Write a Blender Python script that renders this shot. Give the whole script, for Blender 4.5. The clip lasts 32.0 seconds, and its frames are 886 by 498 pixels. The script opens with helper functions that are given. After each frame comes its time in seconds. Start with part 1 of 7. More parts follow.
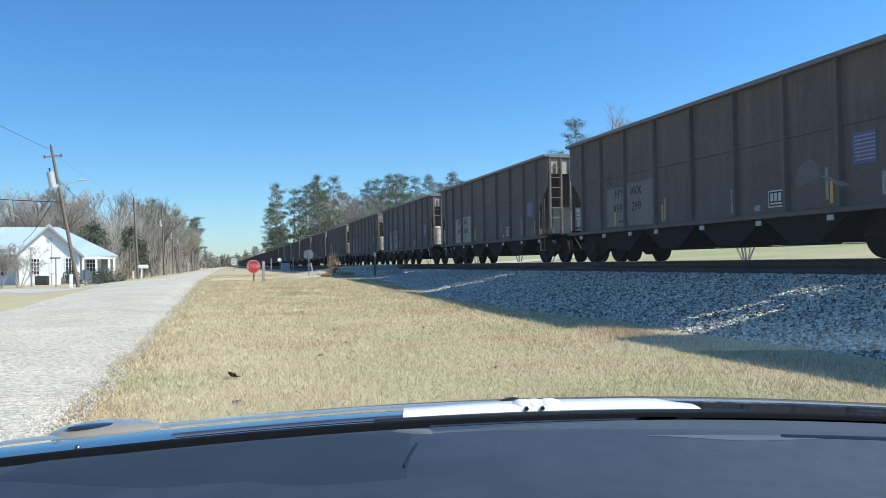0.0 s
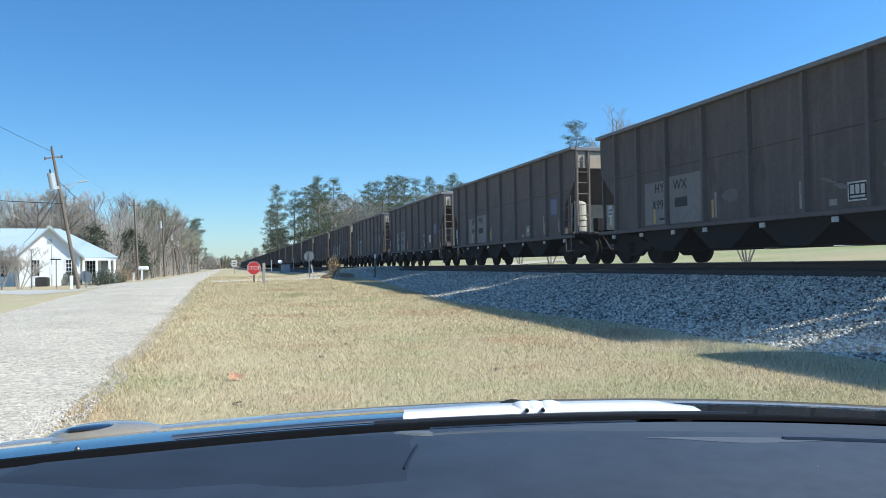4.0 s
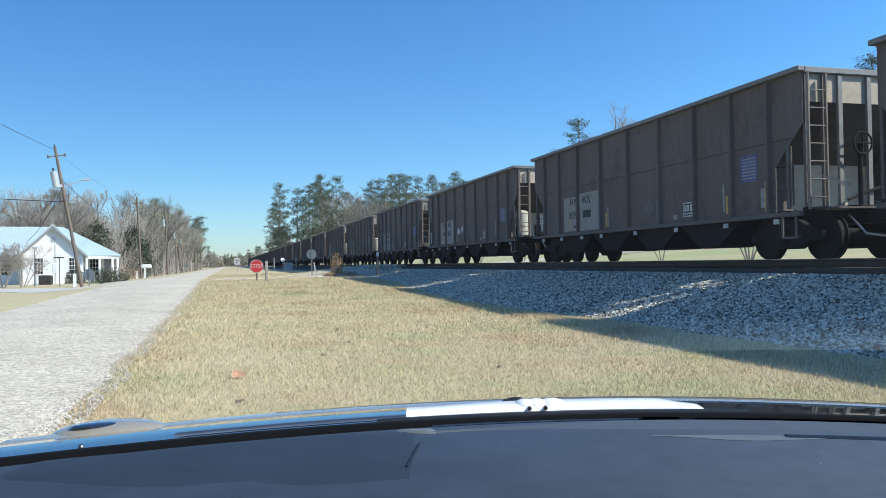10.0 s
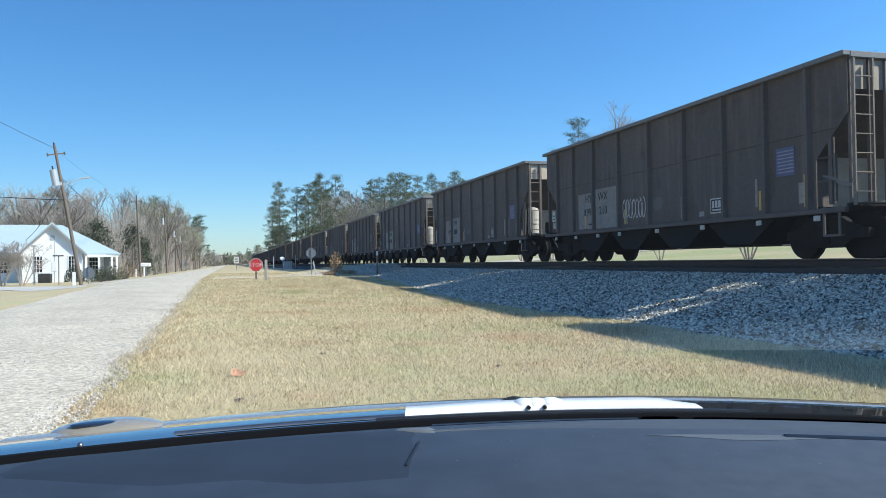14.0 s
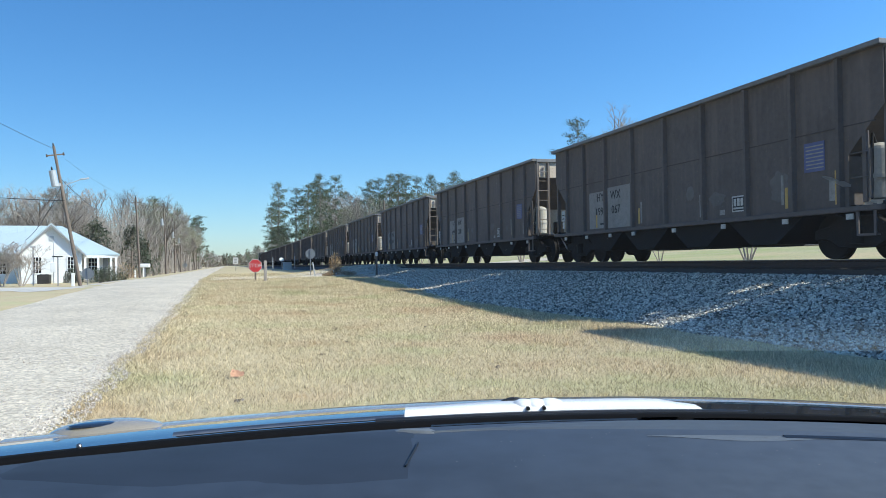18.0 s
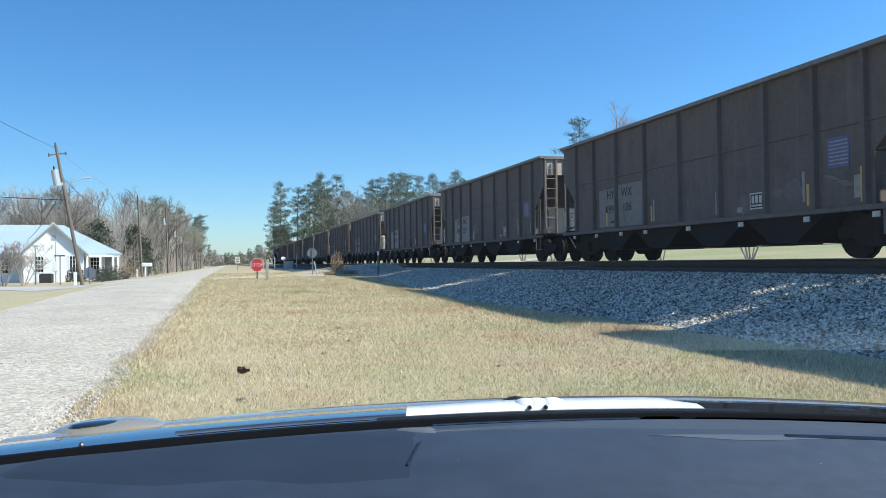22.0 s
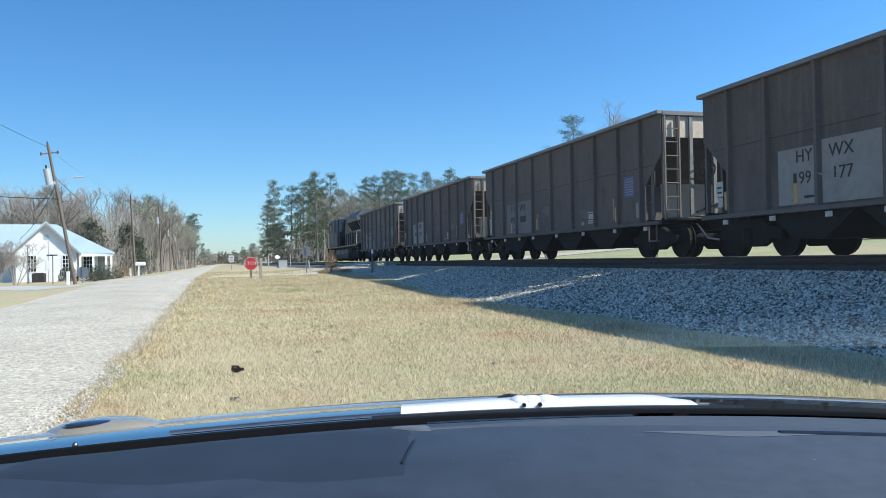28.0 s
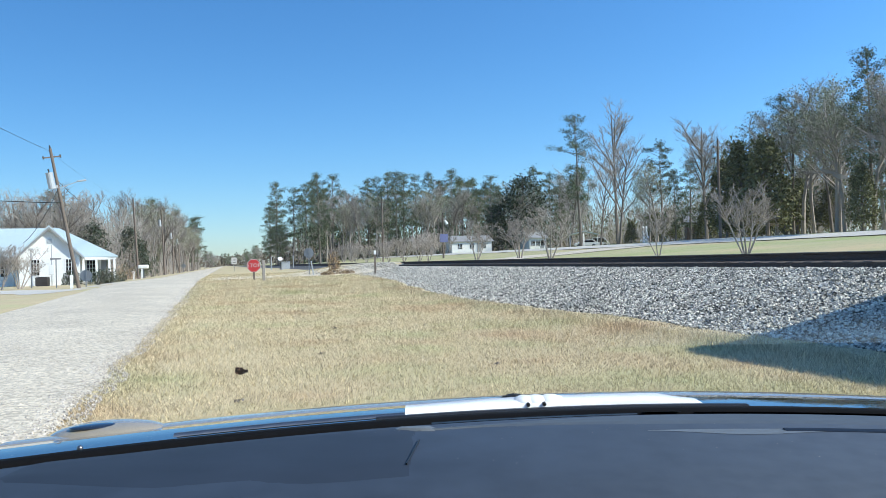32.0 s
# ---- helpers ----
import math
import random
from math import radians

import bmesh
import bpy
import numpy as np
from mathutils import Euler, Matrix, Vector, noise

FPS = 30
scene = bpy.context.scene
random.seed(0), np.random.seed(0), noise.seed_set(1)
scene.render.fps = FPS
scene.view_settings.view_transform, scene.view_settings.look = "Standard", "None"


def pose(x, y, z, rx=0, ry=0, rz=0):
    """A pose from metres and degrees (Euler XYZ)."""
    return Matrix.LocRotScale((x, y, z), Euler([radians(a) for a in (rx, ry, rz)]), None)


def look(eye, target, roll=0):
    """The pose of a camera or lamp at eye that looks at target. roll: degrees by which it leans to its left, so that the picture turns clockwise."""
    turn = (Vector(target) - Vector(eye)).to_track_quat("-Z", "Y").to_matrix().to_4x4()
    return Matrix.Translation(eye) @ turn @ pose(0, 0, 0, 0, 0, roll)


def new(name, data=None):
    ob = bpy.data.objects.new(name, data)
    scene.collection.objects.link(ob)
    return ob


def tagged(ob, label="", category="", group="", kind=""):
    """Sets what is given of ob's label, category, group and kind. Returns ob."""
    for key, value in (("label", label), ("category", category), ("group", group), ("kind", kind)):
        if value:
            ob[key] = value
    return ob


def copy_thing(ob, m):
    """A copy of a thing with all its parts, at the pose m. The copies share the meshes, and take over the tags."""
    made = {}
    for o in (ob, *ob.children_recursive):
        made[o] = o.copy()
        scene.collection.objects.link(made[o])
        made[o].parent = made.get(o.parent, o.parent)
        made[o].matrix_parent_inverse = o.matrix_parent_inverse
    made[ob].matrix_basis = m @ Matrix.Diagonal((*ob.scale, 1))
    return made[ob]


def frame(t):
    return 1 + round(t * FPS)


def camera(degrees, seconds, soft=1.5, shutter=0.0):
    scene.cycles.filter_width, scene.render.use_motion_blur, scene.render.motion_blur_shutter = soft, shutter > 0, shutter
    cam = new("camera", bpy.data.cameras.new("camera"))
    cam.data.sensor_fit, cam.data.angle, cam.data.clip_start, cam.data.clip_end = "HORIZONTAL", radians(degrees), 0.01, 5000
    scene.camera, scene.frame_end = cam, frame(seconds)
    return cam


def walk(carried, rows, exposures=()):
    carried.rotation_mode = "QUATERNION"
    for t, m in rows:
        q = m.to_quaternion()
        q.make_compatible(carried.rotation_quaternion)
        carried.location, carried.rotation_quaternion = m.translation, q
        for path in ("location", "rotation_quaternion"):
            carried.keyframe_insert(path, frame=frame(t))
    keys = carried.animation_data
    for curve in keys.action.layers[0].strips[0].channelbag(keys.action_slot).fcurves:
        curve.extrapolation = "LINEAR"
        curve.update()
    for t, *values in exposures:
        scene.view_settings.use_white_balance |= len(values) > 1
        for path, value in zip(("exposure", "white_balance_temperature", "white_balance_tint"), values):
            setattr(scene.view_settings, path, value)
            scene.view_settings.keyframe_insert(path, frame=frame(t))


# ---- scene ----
# ---- camera: held by hand at the wheel of a parked car ----
EYE = (0.0, 0.0, 1.25)
cam = camera(58.85, 32.0, 0.8)
# seconds, heading to the right of the track, pitch, roll
HELD = [
    (0, 15.584, 1.018, -0.949),
    (0.5, 15.571, 1.028, -0.894),
    (1, 15.566, 1.034, -0.869),
    (1.5, 15.566, 1.052, -0.861),
    (2, 15.568, 1.095, -0.868),
    (2.5, 15.569, 1.137, -0.878),
    (3, 15.570, 1.152, -0.884),
    (3.5, 15.568, 1.151, -0.890),
    (5.5, 15.544, 1.098, -0.896),
    (6, 15.524, 1.069, -0.910),
    (6.5, 15.514, 1.041, -0.894),
    (7, 15.499, 1.021, -0.879),
    (7.5, 15.462, 1.001, -0.877),
    (8, 15.420, 0.995, -0.888),
    (8.5, 15.392, 1.002, -0.910),
    (9, 15.378, 1.005, -0.922),
    (9.5, 15.372, 1.004, -0.924),
    (10, 15.375, 0.999, -0.935),
    (10.5, 15.383, 0.985, -0.936),
    (11, 15.390, 0.965, -0.917),
    (11.5, 15.393, 0.945, -0.895),
    (12, 15.399, 0.928, -0.866),
    (12.5, 15.405, 0.919, -0.842),
    (13, 15.405, 0.920, -0.828),
    (13.5, 15.407, 0.924, -0.817),
    (14, 15.412, 0.931, -0.809),
    (14.5, 15.413, 0.949, -0.793),
    (16.5, 15.468, 0.985, -0.824),
    (17, 15.474, 0.990, -0.808),
    (17.5, 15.474, 0.990, -0.807),
    (18, 15.461, 0.988, -0.810),
    (18.5, 15.435, 0.983, -0.809),
    (19, 15.408, 0.971, -0.798),
    (19.5, 15.387, 0.955, -0.787),
    (20, 15.368, 0.937, -0.801),
    (20.5, 15.354, 0.927, -0.810),
    (21, 15.343, 0.928, -0.798),
    (21.5, 15.335, 0.928, -0.800),
    (22, 15.335, 0.930, -0.816),
    (22.5, 15.341, 0.941, -0.841),
    (23, 15.349, 0.950, -0.875),
    (23.5, 15.355, 0.952, -0.885),
    (24, 15.358, 0.950, -0.857),
    (24.5, 15.365, 0.938, -0.832),
    (25, 15.383, 0.922, -0.836),
    (25.5, 15.412, 0.915, -0.844),
    (27.5, 15.613, 0.816, -0.928),
    (28, 15.766, 0.777, -1.016),
    (28.5, 15.937, 0.741, -1.074),
    (29, 16.086, 0.706, -1.115),
    (29.5, 16.151, 0.662, -1.200),
    (30, 16.109, 0.646, -1.288),
    (30.5, 15.978, 0.685, -1.342),
    (31, 15.818, 0.745, -1.402),
    (31.5, 15.685, 0.785, -1.470),
    (32, 15.579, 0.800, -1.532),
]


def held(yaw, pitch, roll):
    ya, pa = radians(yaw), radians(pitch)
    way = Vector((math.sin(ya) * math.cos(pa), math.cos(ya) * math.cos(pa), math.sin(pa)))
    return look(EYE, Vector(EYE) + way * 10, roll)


walk(cam, [(t, held(a, b, c)) for t, a, b, c in HELD], [(0, 0.42, 5700, 2), (32, 0.42, 5700, 2)])

# ---- daylight ----
SUN_TO = Vector((1.0, -0.64, 0.98)).normalized()
world = bpy.data.worlds.new("sky")
scene.world = world
world.use_nodes = True
wn = world.node_tree
sky = wn.nodes.new("ShaderNodeTexSky")
sky.sky_type = "NISHITA"
sky.sun_disc = False
sky.sun_elevation = math.asin(SUN_TO.z)
sky.sun_rotation = math.atan2(SUN_TO.x, SUN_TO.y)
sky.altitude = 100
sky.air_density = 1.0
sky.dust_density = 0.3
sky.ozone_density = 6.0
wn.nodes["Background"].inputs["Strength"].default_value = 0.119
deep = wn.nodes.new("ShaderNodeHueSaturation")
deep.inputs["Saturation"].default_value = 1.12
wn.links.new(sky.outputs[0], deep.inputs["Color"])
# thin winter haze: the sky grows brighter all the way round towards the sun
way_up = wn.nodes.new("ShaderNodeTexCoord")
toward = wn.nodes.new("ShaderNodeVectorMath")
toward.operation = "DOT_PRODUCT"
toward.inputs[1].default_value = SUN_TO
glow = wn.nodes.new("ShaderNodeMapRange")
glow.inputs[1].default_value, glow.inputs[2].default_value = -1.0, 1.0
glow.inputs[3].default_value, glow.inputs[4].default_value = 0.52, 1.56
wn.links.new(way_up.outputs["Generated"], toward.inputs[0])
wn.links.new(toward.outputs["Value"], glow.inputs[0])
wn.links.new(glow.outputs[0], deep.inputs["Value"])
wn.links.new(deep.outputs[0], wn.nodes["Background"].inputs["Color"])
sun = new("sun", bpy.data.lights.new("sun", "SUN"))
sun.data.energy = 4.75
sun.data.angle = radians(0.53)
sun.data.color = (1.0, 0.89, 0.72)
sun.matrix_world = look((30, -30, 60), Vector((30, -30, 60)) - SUN_TO)

# ---- materials ----
def mat(name, col, col2=None, rough=0.8, metal=0.0, big=0.6, fine=30.0, bump=0.15, amount=0.6, rand=0.0, spec=0.5, coat=0.0):
    """A surface: two colours mixed by stains of size 1/big metres and grain of 1/fine metres, with fine relief."""
    m = bpy.data.materials.new(name)
    m.use_nodes = True
    nt = m.node_tree
    n, l = nt.nodes, nt.links
    b = n["Principled BSDF"]
    col2 = col2 or tuple(c * 0.65 for c in col)
    tc = n.new("ShaderNodeTexCoord")
    n1 = n.new("ShaderNodeTexNoise"); n1.inputs["Scale"].default_value = big; n1.inputs["Detail"].default_value = 5
    n2 = n.new("ShaderNodeTexNoise"); n2.inputs["Scale"].default_value = fine; n2.inputs["Detail"].default_value = 3
    l.new(tc.outputs["Object"], n1.inputs["Vector"]); l.new(tc.outputs["Object"], n2.inputs["Vector"])
    add = n.new("ShaderNodeMath"); add.operation = "ADD"
    l.new(n1.outputs["Fac"], add.inputs[0]); l.new(n2.outputs["Fac"], add.inputs[1])
    mr = n.new("ShaderNodeMapRange")
    mr.inputs[1].default_value = 1.0 - 0.45 * amount / 0.6; mr.inputs[2].default_value = 1.0 + 0.45 * amount / 0.6
    l.new(add.outputs[0], mr.inputs[0])
    mix = n.new("ShaderNodeMix"); mix.data_type = "RGBA"
    mix.inputs[6].default_value = (*col, 1); mix.inputs[7].default_value = (*col2, 1)
    l.new(mr.outputs[0], mix.inputs[0])
    out = mix.outputs[2]
    if rand:
        oi = n.new("ShaderNodeObjectInfo")
        r2 = n.new("ShaderNodeMapRange"); r2.inputs[3].default_value = 1 - rand; r2.inputs[4].default_value = 1 + rand
        l.new(oi.outputs["Random"], r2.inputs[0])
        hs = n.new("ShaderNodeHueSaturation")
        l.new(r2.outputs[0], hs.inputs["Value"]); l.new(out, hs.inputs["Color"])
        out = hs.outputs[0]
    l.new(out, b.inputs["Base Color"])
    b.inputs["Roughness"].default_value = rough
    b.inputs["Metallic"].default_value = metal
    b.inputs["Specular IOR Level"].default_value = spec
    b.inputs["Coat Weight"].default_value = coat
    if bump:
        bp = n.new("ShaderNodeBump"); bp.inputs["Strength"].default_value = bump; bp.inputs["Distance"].default_value = 0.3 / fine
        l.new(n2.outputs["Fac"], bp.inputs["Height"]); l.new(bp.outputs[0], b.inputs["Normal"])
    return m


def island(m, lo, hi):
    """Lets each loose piece of a joined mesh be lighter or darker."""
    nt = m.node_tree
    b = nt.nodes["Principled BSDF"]
    src = b.inputs["Base Color"].links[0].from_socket
    g = nt.nodes.new("ShaderNodeNewGeometry")
    r = nt.nodes.new("ShaderNodeMapRange"); r.inputs[3].default_value = lo; r.inputs[4].default_value = hi
    hs = nt.nodes.new("ShaderNodeHueSaturation")
    nt.links.new(g.outputs["Random Per Island"], r.inputs[0])
    nt.links.new(r.outputs[0], hs.inputs["Value"]); nt.links.new(src, hs.inputs["Color"])
    nt.links.new(hs.outputs[0], b.inputs["Base Color"])
    return m


def patches(m, col, size, lo, hi, seed=0.0):
    """Wide patches of another colour over a surface, by world place."""
    nt = m.node_tree
    b = nt.nodes["Principled BSDF"]
    src = b.inputs["Base Color"].links[0].from_socket
    tc = nt.nodes.new("ShaderNodeTexCoord")
    mp = nt.nodes.new("ShaderNodeMapping"); mp.inputs["Location"].default_value = (seed, seed, 0)
    no = nt.nodes.new("ShaderNodeTexNoise"); no.inputs["Scale"].default_value = 1 / size; no.inputs["Detail"].default_value = 4
    mr = nt.nodes.new("ShaderNodeMapRange"); mr.inputs[1].default_value = lo; mr.inputs[2].default_value = hi
    mx = nt.nodes.new("ShaderNodeMix"); mx.data_type = "RGBA"; mx.inputs[7].default_value = (*col, 1)
    nt.links.new(tc.outputs["Object"], mp.inputs[0]); nt.links.new(mp.outputs[0], no.inputs["Vector"])
    nt.links.new(no.outputs["Fac"], mr.inputs[0]); nt.links.new(mr.outputs[0], mx.inputs[0])
    nt.links.new(src, mx.inputs[6]); nt.links.new(mx.outputs[2], b.inputs["Base Color"])
    return m


GRASS = mat("dormant_grass", (0.565, 0.475, 0.30), (0.42, 0.34, 0.20), 0.95, big=0.5, fine=12, bump=0.8, spec=0.1)
BLADE = mat("grass_blade", (0.745, 0.635, 0.415), (0.575, 0.475, 0.285), 0.9, big=1.1, fine=7, bump=0, spec=0.1)
for m_ in (GRASS, BLADE):
    patches(m_, (0.46, 0.44, 0.235), 2.2, 0.50, 0.75, 3.0)
    patches(m_, (0.52, 0.38, 0.23), 2.4, 0.52, 0.74, 11.0)
BLADE = island(BLADE, 0.30, 1.45)
LAWN = mat("far_lawn", (0.48, 0.43, 0.26), (0.33, 0.33, 0.17), 0.95, big=0.15, fine=3, bump=0.3, spec=0.1)
ROAD = mat("chip_seal", (0.73, 0.64, 0.49), (0.49, 0.425, 0.325), 0.9, big=0.45, fine=26, bump=1.0, amount=0.45)


def speckle(m, scale, lo, hi):
    """Chips of stone: each cell lighter or darker, dark joints between."""
    nt = m.node_tree
    b = nt.nodes["Principled BSDF"]
    src = b.inputs["Base Color"].links[0].from_socket
    tc = nt.nodes.new("ShaderNodeTexCoord")
    v = nt.nodes.new("ShaderNodeTexVoronoi"); v.inputs["Scale"].default_value = scale
    nt.links.new(tc.outputs["Object"], v.inputs["Vector"])
    sep = nt.nodes.new("ShaderNodeSeparateColor")
    nt.links.new(v.outputs["Color"], sep.inputs[0])
    r = nt.nodes.new("ShaderNodeMapRange"); r.inputs[3].default_value = lo; r.inputs[4].default_value = hi
    nt.links.new(sep.outputs[0], r.inputs[0])
    hs = nt.nodes.new("ShaderNodeHueSaturation")
    nt.links.new(r.outputs[0], hs.inputs["Value"]); nt.links.new(src, hs.inputs["Color"])
    nt.links.new(hs.outputs[0], b.inputs["Base Color"])
    return m


patches(LAWN, (0.33, 0.36, 0.15), 3.5, 0.45, 0.7, 5.0)
patches(LAWN, (0.50, 0.40, 0.24), 6.0, 0.5, 0.75, 9.0)
speckle(ROAD, 24, 0.62, 1.18)
GRAVEL = island(mat("gravel", (0.68, 0.61, 0.52), (0.44, 0.395, 0.34), 0.9, big=2, fine=40, bump=0.3), 0.7, 1.12)
DRIVE = mat("pale_drive", (0.58, 0.54, 0.47), (0.45, 0.42, 0.36), 0.9, big=0.3, fine=20)
BALLAST = mat("ballast_bed", (0.14, 0.13, 0.12), (0.05, 0.05, 0.05), 0.9, big=1.2, fine=16, bump=1.0)
STONE = island(mat("ballast_stone", (0.82, 0.76, 0.635), (0.49, 0.45, 0.38), 0.8, big=3, fine=25, bump=0.3), 0.03, 1.38)
RAIL = mat("rusty_rail", (0.075, 0.050, 0.042), (0.045, 0.032, 0.028), 0.7, 0.3, big=1, fine=20)
RAILTOP = mat("rail_head", (0.45, 0.44, 0.43), None, 0.25, 1.0, big=1, fine=20, bump=0)
DARKBED = mat("oily_ballast", (0.075, 0.062, 0.055), (0.04, 0.034, 0.03), 0.9, big=1.5, fine=24, bump=1.0)
TIE = mat("tie_wood", (0.10, 0.08, 0.065), None, 0.9, big=2, fine=20, rand=0.2)
BARK = mat("bark", (0.23, 0.195, 0.165), (0.13, 0.11, 0.09), 0.95, big=1.5, fine=14, bump=0.5, rand=0.2)
PALEBARK = mat("pale_bark", (0.42, 0.37, 0.31), (0.25, 0.21, 0.18), 0.9, big=1.5, fine=14, bump=0.2, rand=0.15)
TWIG = mat("twigs", (0.38, 0.34, 0.295), (0.26, 0.23, 0.20), 0.95, big=0.3, fine=5, bump=0, rand=0.2, spec=0.1)
NEEDLE = island(mat("pine_needles", (0.128, 0.150, 0.082), (0.074, 0.091, 0.052), 0.8, big=0.4, fine=3, bump=0, rand=0.25, spec=0.2), 0.5, 1.5)
CEDAR = island(mat("cedar_leaves", (0.205, 0.20, 0.095), (0.12, 0.125, 0.06), 0.8, big=0.4, fine=3, bump=0, rand=0.2, spec=0.2), 0.5, 1.4)
BROAD = island(mat("evergreen_leaves", (0.055, 0.07, 0.03), (0.032, 0.044, 0.02), 0.5, big=0.4, fine=3, bump=0, rand=0.2), 0.5, 1.5)
OLIVE = island(mat("olive_leaves", (0.31, 0.31, 0.195), (0.22, 0.225, 0.14), 0.8, big=0.4, fine=3, bump=0, rand=0.2, spec=0.2), 0.6, 1.4)
STRAW = island(mat("dry_shrub", (0.42, 0.30, 0.17), (0.26, 0.17, 0.09), 0.9, big=1, fine=6, bump=0, spec=0.1), 0.6, 1.3)
CARPAINT = mat("hopper_paint", (0.128, 0.104, 0.091), (0.082, 0.066, 0.058), 0.75, 0.0, big=0.45, fine=9, bump=0.08, rand=0.14)
def streaks(m, col, lo, hi, scale=(1.0, 5.0, 0.45)):
    """Runs of dust and rust down an upright sheet."""
    nt = m.node_tree
    b = nt.nodes["Principled BSDF"]
    src = b.inputs["Base Color"].links[0].from_socket
    tc = nt.nodes.new("ShaderNodeTexCoord")
    oi = nt.nodes.new("ShaderNodeObjectInfo")
    mp = nt.nodes.new("ShaderNodeMapping"); mp.inputs["Scale"].default_value = scale
    no = nt.nodes.new("ShaderNodeTexNoise"); no.noise_dimensions = "4D"; no.inputs["Scale"].default_value = 1.0; no.inputs["Detail"].default_value = 6
    ml = nt.nodes.new("ShaderNodeMath"); ml.operation = "MULTIPLY"; ml.inputs[1].default_value = 50
    mr = nt.nodes.new("ShaderNodeMapRange"); mr.inputs[1].default_value = lo; mr.inputs[2].default_value = hi; mr.inputs[4].default_value = 0.75
    mx = nt.nodes.new("ShaderNodeMix"); mx.data_type = "RGBA"; mx.inputs[7].default_value = (*col, 1)
    nt.links.new(tc.outputs["Object"], mp.inputs[0]); nt.links.new(mp.outputs[0], no.inputs["Vector"])
    nt.links.new(oi.outputs["Random"], ml.inputs[0]); nt.links.new(ml.outputs[0], no.inputs["W"])
    nt.links.new(no.outputs["Fac"], mr.inputs[0]); nt.links.new(mr.outputs[0], mx.inputs[0])
    nt.links.new(src, mx.inputs[6]); nt.links.new(mx.outputs[2], b.inputs["Base Color"])
    return m


streaks(CARPAINT, (0.150, 0.118, 0.100), 0.50, 0.72)
streaks(CARPAINT, (0.052, 0.042, 0.038), 0.55, 0.78, (1.0, 2.2, 1.3))
DUSTRIB = mat("dusty_rib_paint", (0.24, 0.20, 0.165), (0.14, 0.115, 0.095), 0.7, big=1.5, fine=12, bump=0.05)
SEAMDARK = mat("rusty_weld", (0.085, 0.066, 0.058), (0.040, 0.032, 0.028), 0.8, big=2, fine=14, bump=0.3)
RIBPAINT = mat("rib_paint", (0.128, 0.104, 0.092), (0.080, 0.065, 0.058), 0.7, big=0.7, fine=12, bump=0.08, rand=0.14)
CHORD = mat("top_chord_paint", (0.21, 0.20, 0.19), (0.12, 0.115, 0.11), 0.6, 0.0, big=0.7, fine=8, bump=0.05, rand=0.1)
ENDPAINT = mat("dusty_end_paint", (0.54, 0.45, 0.34), (0.37, 0.30, 0.22), 0.7, big=0.7, fine=7, bump=0.1, rand=0.25)
UNDER = mat("underframe_black", (0.022, 0.020, 0.019), (0.013, 0.012, 0.012), 0.85, big=1.5, fine=14, spec=0.2)
PALEGREY = mat("dusty_pale_grey", (0.50, 0.47, 0.41), (0.33, 0.31, 0.27), 0.7, big=2, fine=16, bump=0.1)
TANKGREY = mat("tank_grey", (0.125, 0.13, 0.135), (0.075, 0.077, 0.08), 0.6, big=0.7, fine=8, bump=0.05)
TRUCKGREY = mat("grimy_truck", (0.060, 0.056, 0.052), (0.030, 0.028, 0.027), 0.85, big=1.5, fine=14, spec=0.2)
PANEL = mat("faded_panel", (0.285, 0.268, 0.25), (0.18, 0.168, 0.155), 0.75, big=0.9, fine=6, bump=0.05, rand=0.28)
PATCH = mat("overpaint", (0.165, 0.148, 0.138), (0.115, 0.10, 0.092), 0.8, big=1.5, fine=8, bump=0.05)
WHITE = mat("white_mark", (0.62, 0.60, 0.56), (0.40, 0.38, 0.35), 0.7, big=2, fine=10, bump=0)
BLACKP = mat("black_mark", (0.03, 0.03, 0.03), None, 0.7, big=2, fine=10, bump=0)
YELLOWP = mat("yellow_reflector", (0.55, 0.36, 0.08), (0.40, 0.25, 0.06), 0.5, big=3, fine=10, bump=0)
DUSTYWHITE = mat("dusty_white_mark", (0.36, 0.34, 0.31), (0.19, 0.17, 0.155), 0.8, big=3, fine=14, bump=0)
BLUEP = mat("blue_notice", (0.10, 0.115, 0.26), (0.075, 0.085, 0.17), 0.6, big=3, fine=10, bump=0)
STEEL = mat("worn_steel", (0.34, 0.33, 0.32), None, 0.4, 1.0, big=3, fine=20)
LOCOGREY = mat("loco_grey", (0.108, 0.115, 0.118), (0.068, 0.071, 0.072), 0.55, big=0.5, fine=6, bump=0.04)
LOCOBLUE = mat("loco_blue", (0.048, 0.058, 0.078), (0.030, 0.037, 0.050), 0.5, big=0.5, fine=6, bump=0.04)
LOCOYEL = mat("loco_yellow", (0.34, 0.22, 0.075), (0.19, 0.13, 0.06), 0.55, big=0.6, fine=6, bump=0.04)
# loco yellow darkened: the shade on the rear panel is in this colour
SHADEYEL = mat("rusty_yellow", (0.30, 0.185, 0.065), (0.17, 0.105, 0.045), 0.7, big=1.2, fine=8, bump=0.06)
DARKGLASS = mat("dark_glass", (0.012, 0.014, 0.016), None, 0.08, big=1, fine=3, bump=0)
WHITEPAINT = mat("white_siding", (0.80, 0.79, 0.76), (0.70, 0.69, 0.66), 0.6, big=0.5, fine=6, bump=0.03)
METALROOF = mat("metal_roof", (0.47, 0.55, 0.57), (0.40, 0.48, 0.50), 0.38, 0.0, big=0.4, fine=6, bump=0.02)
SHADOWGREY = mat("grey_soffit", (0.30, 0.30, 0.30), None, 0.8)
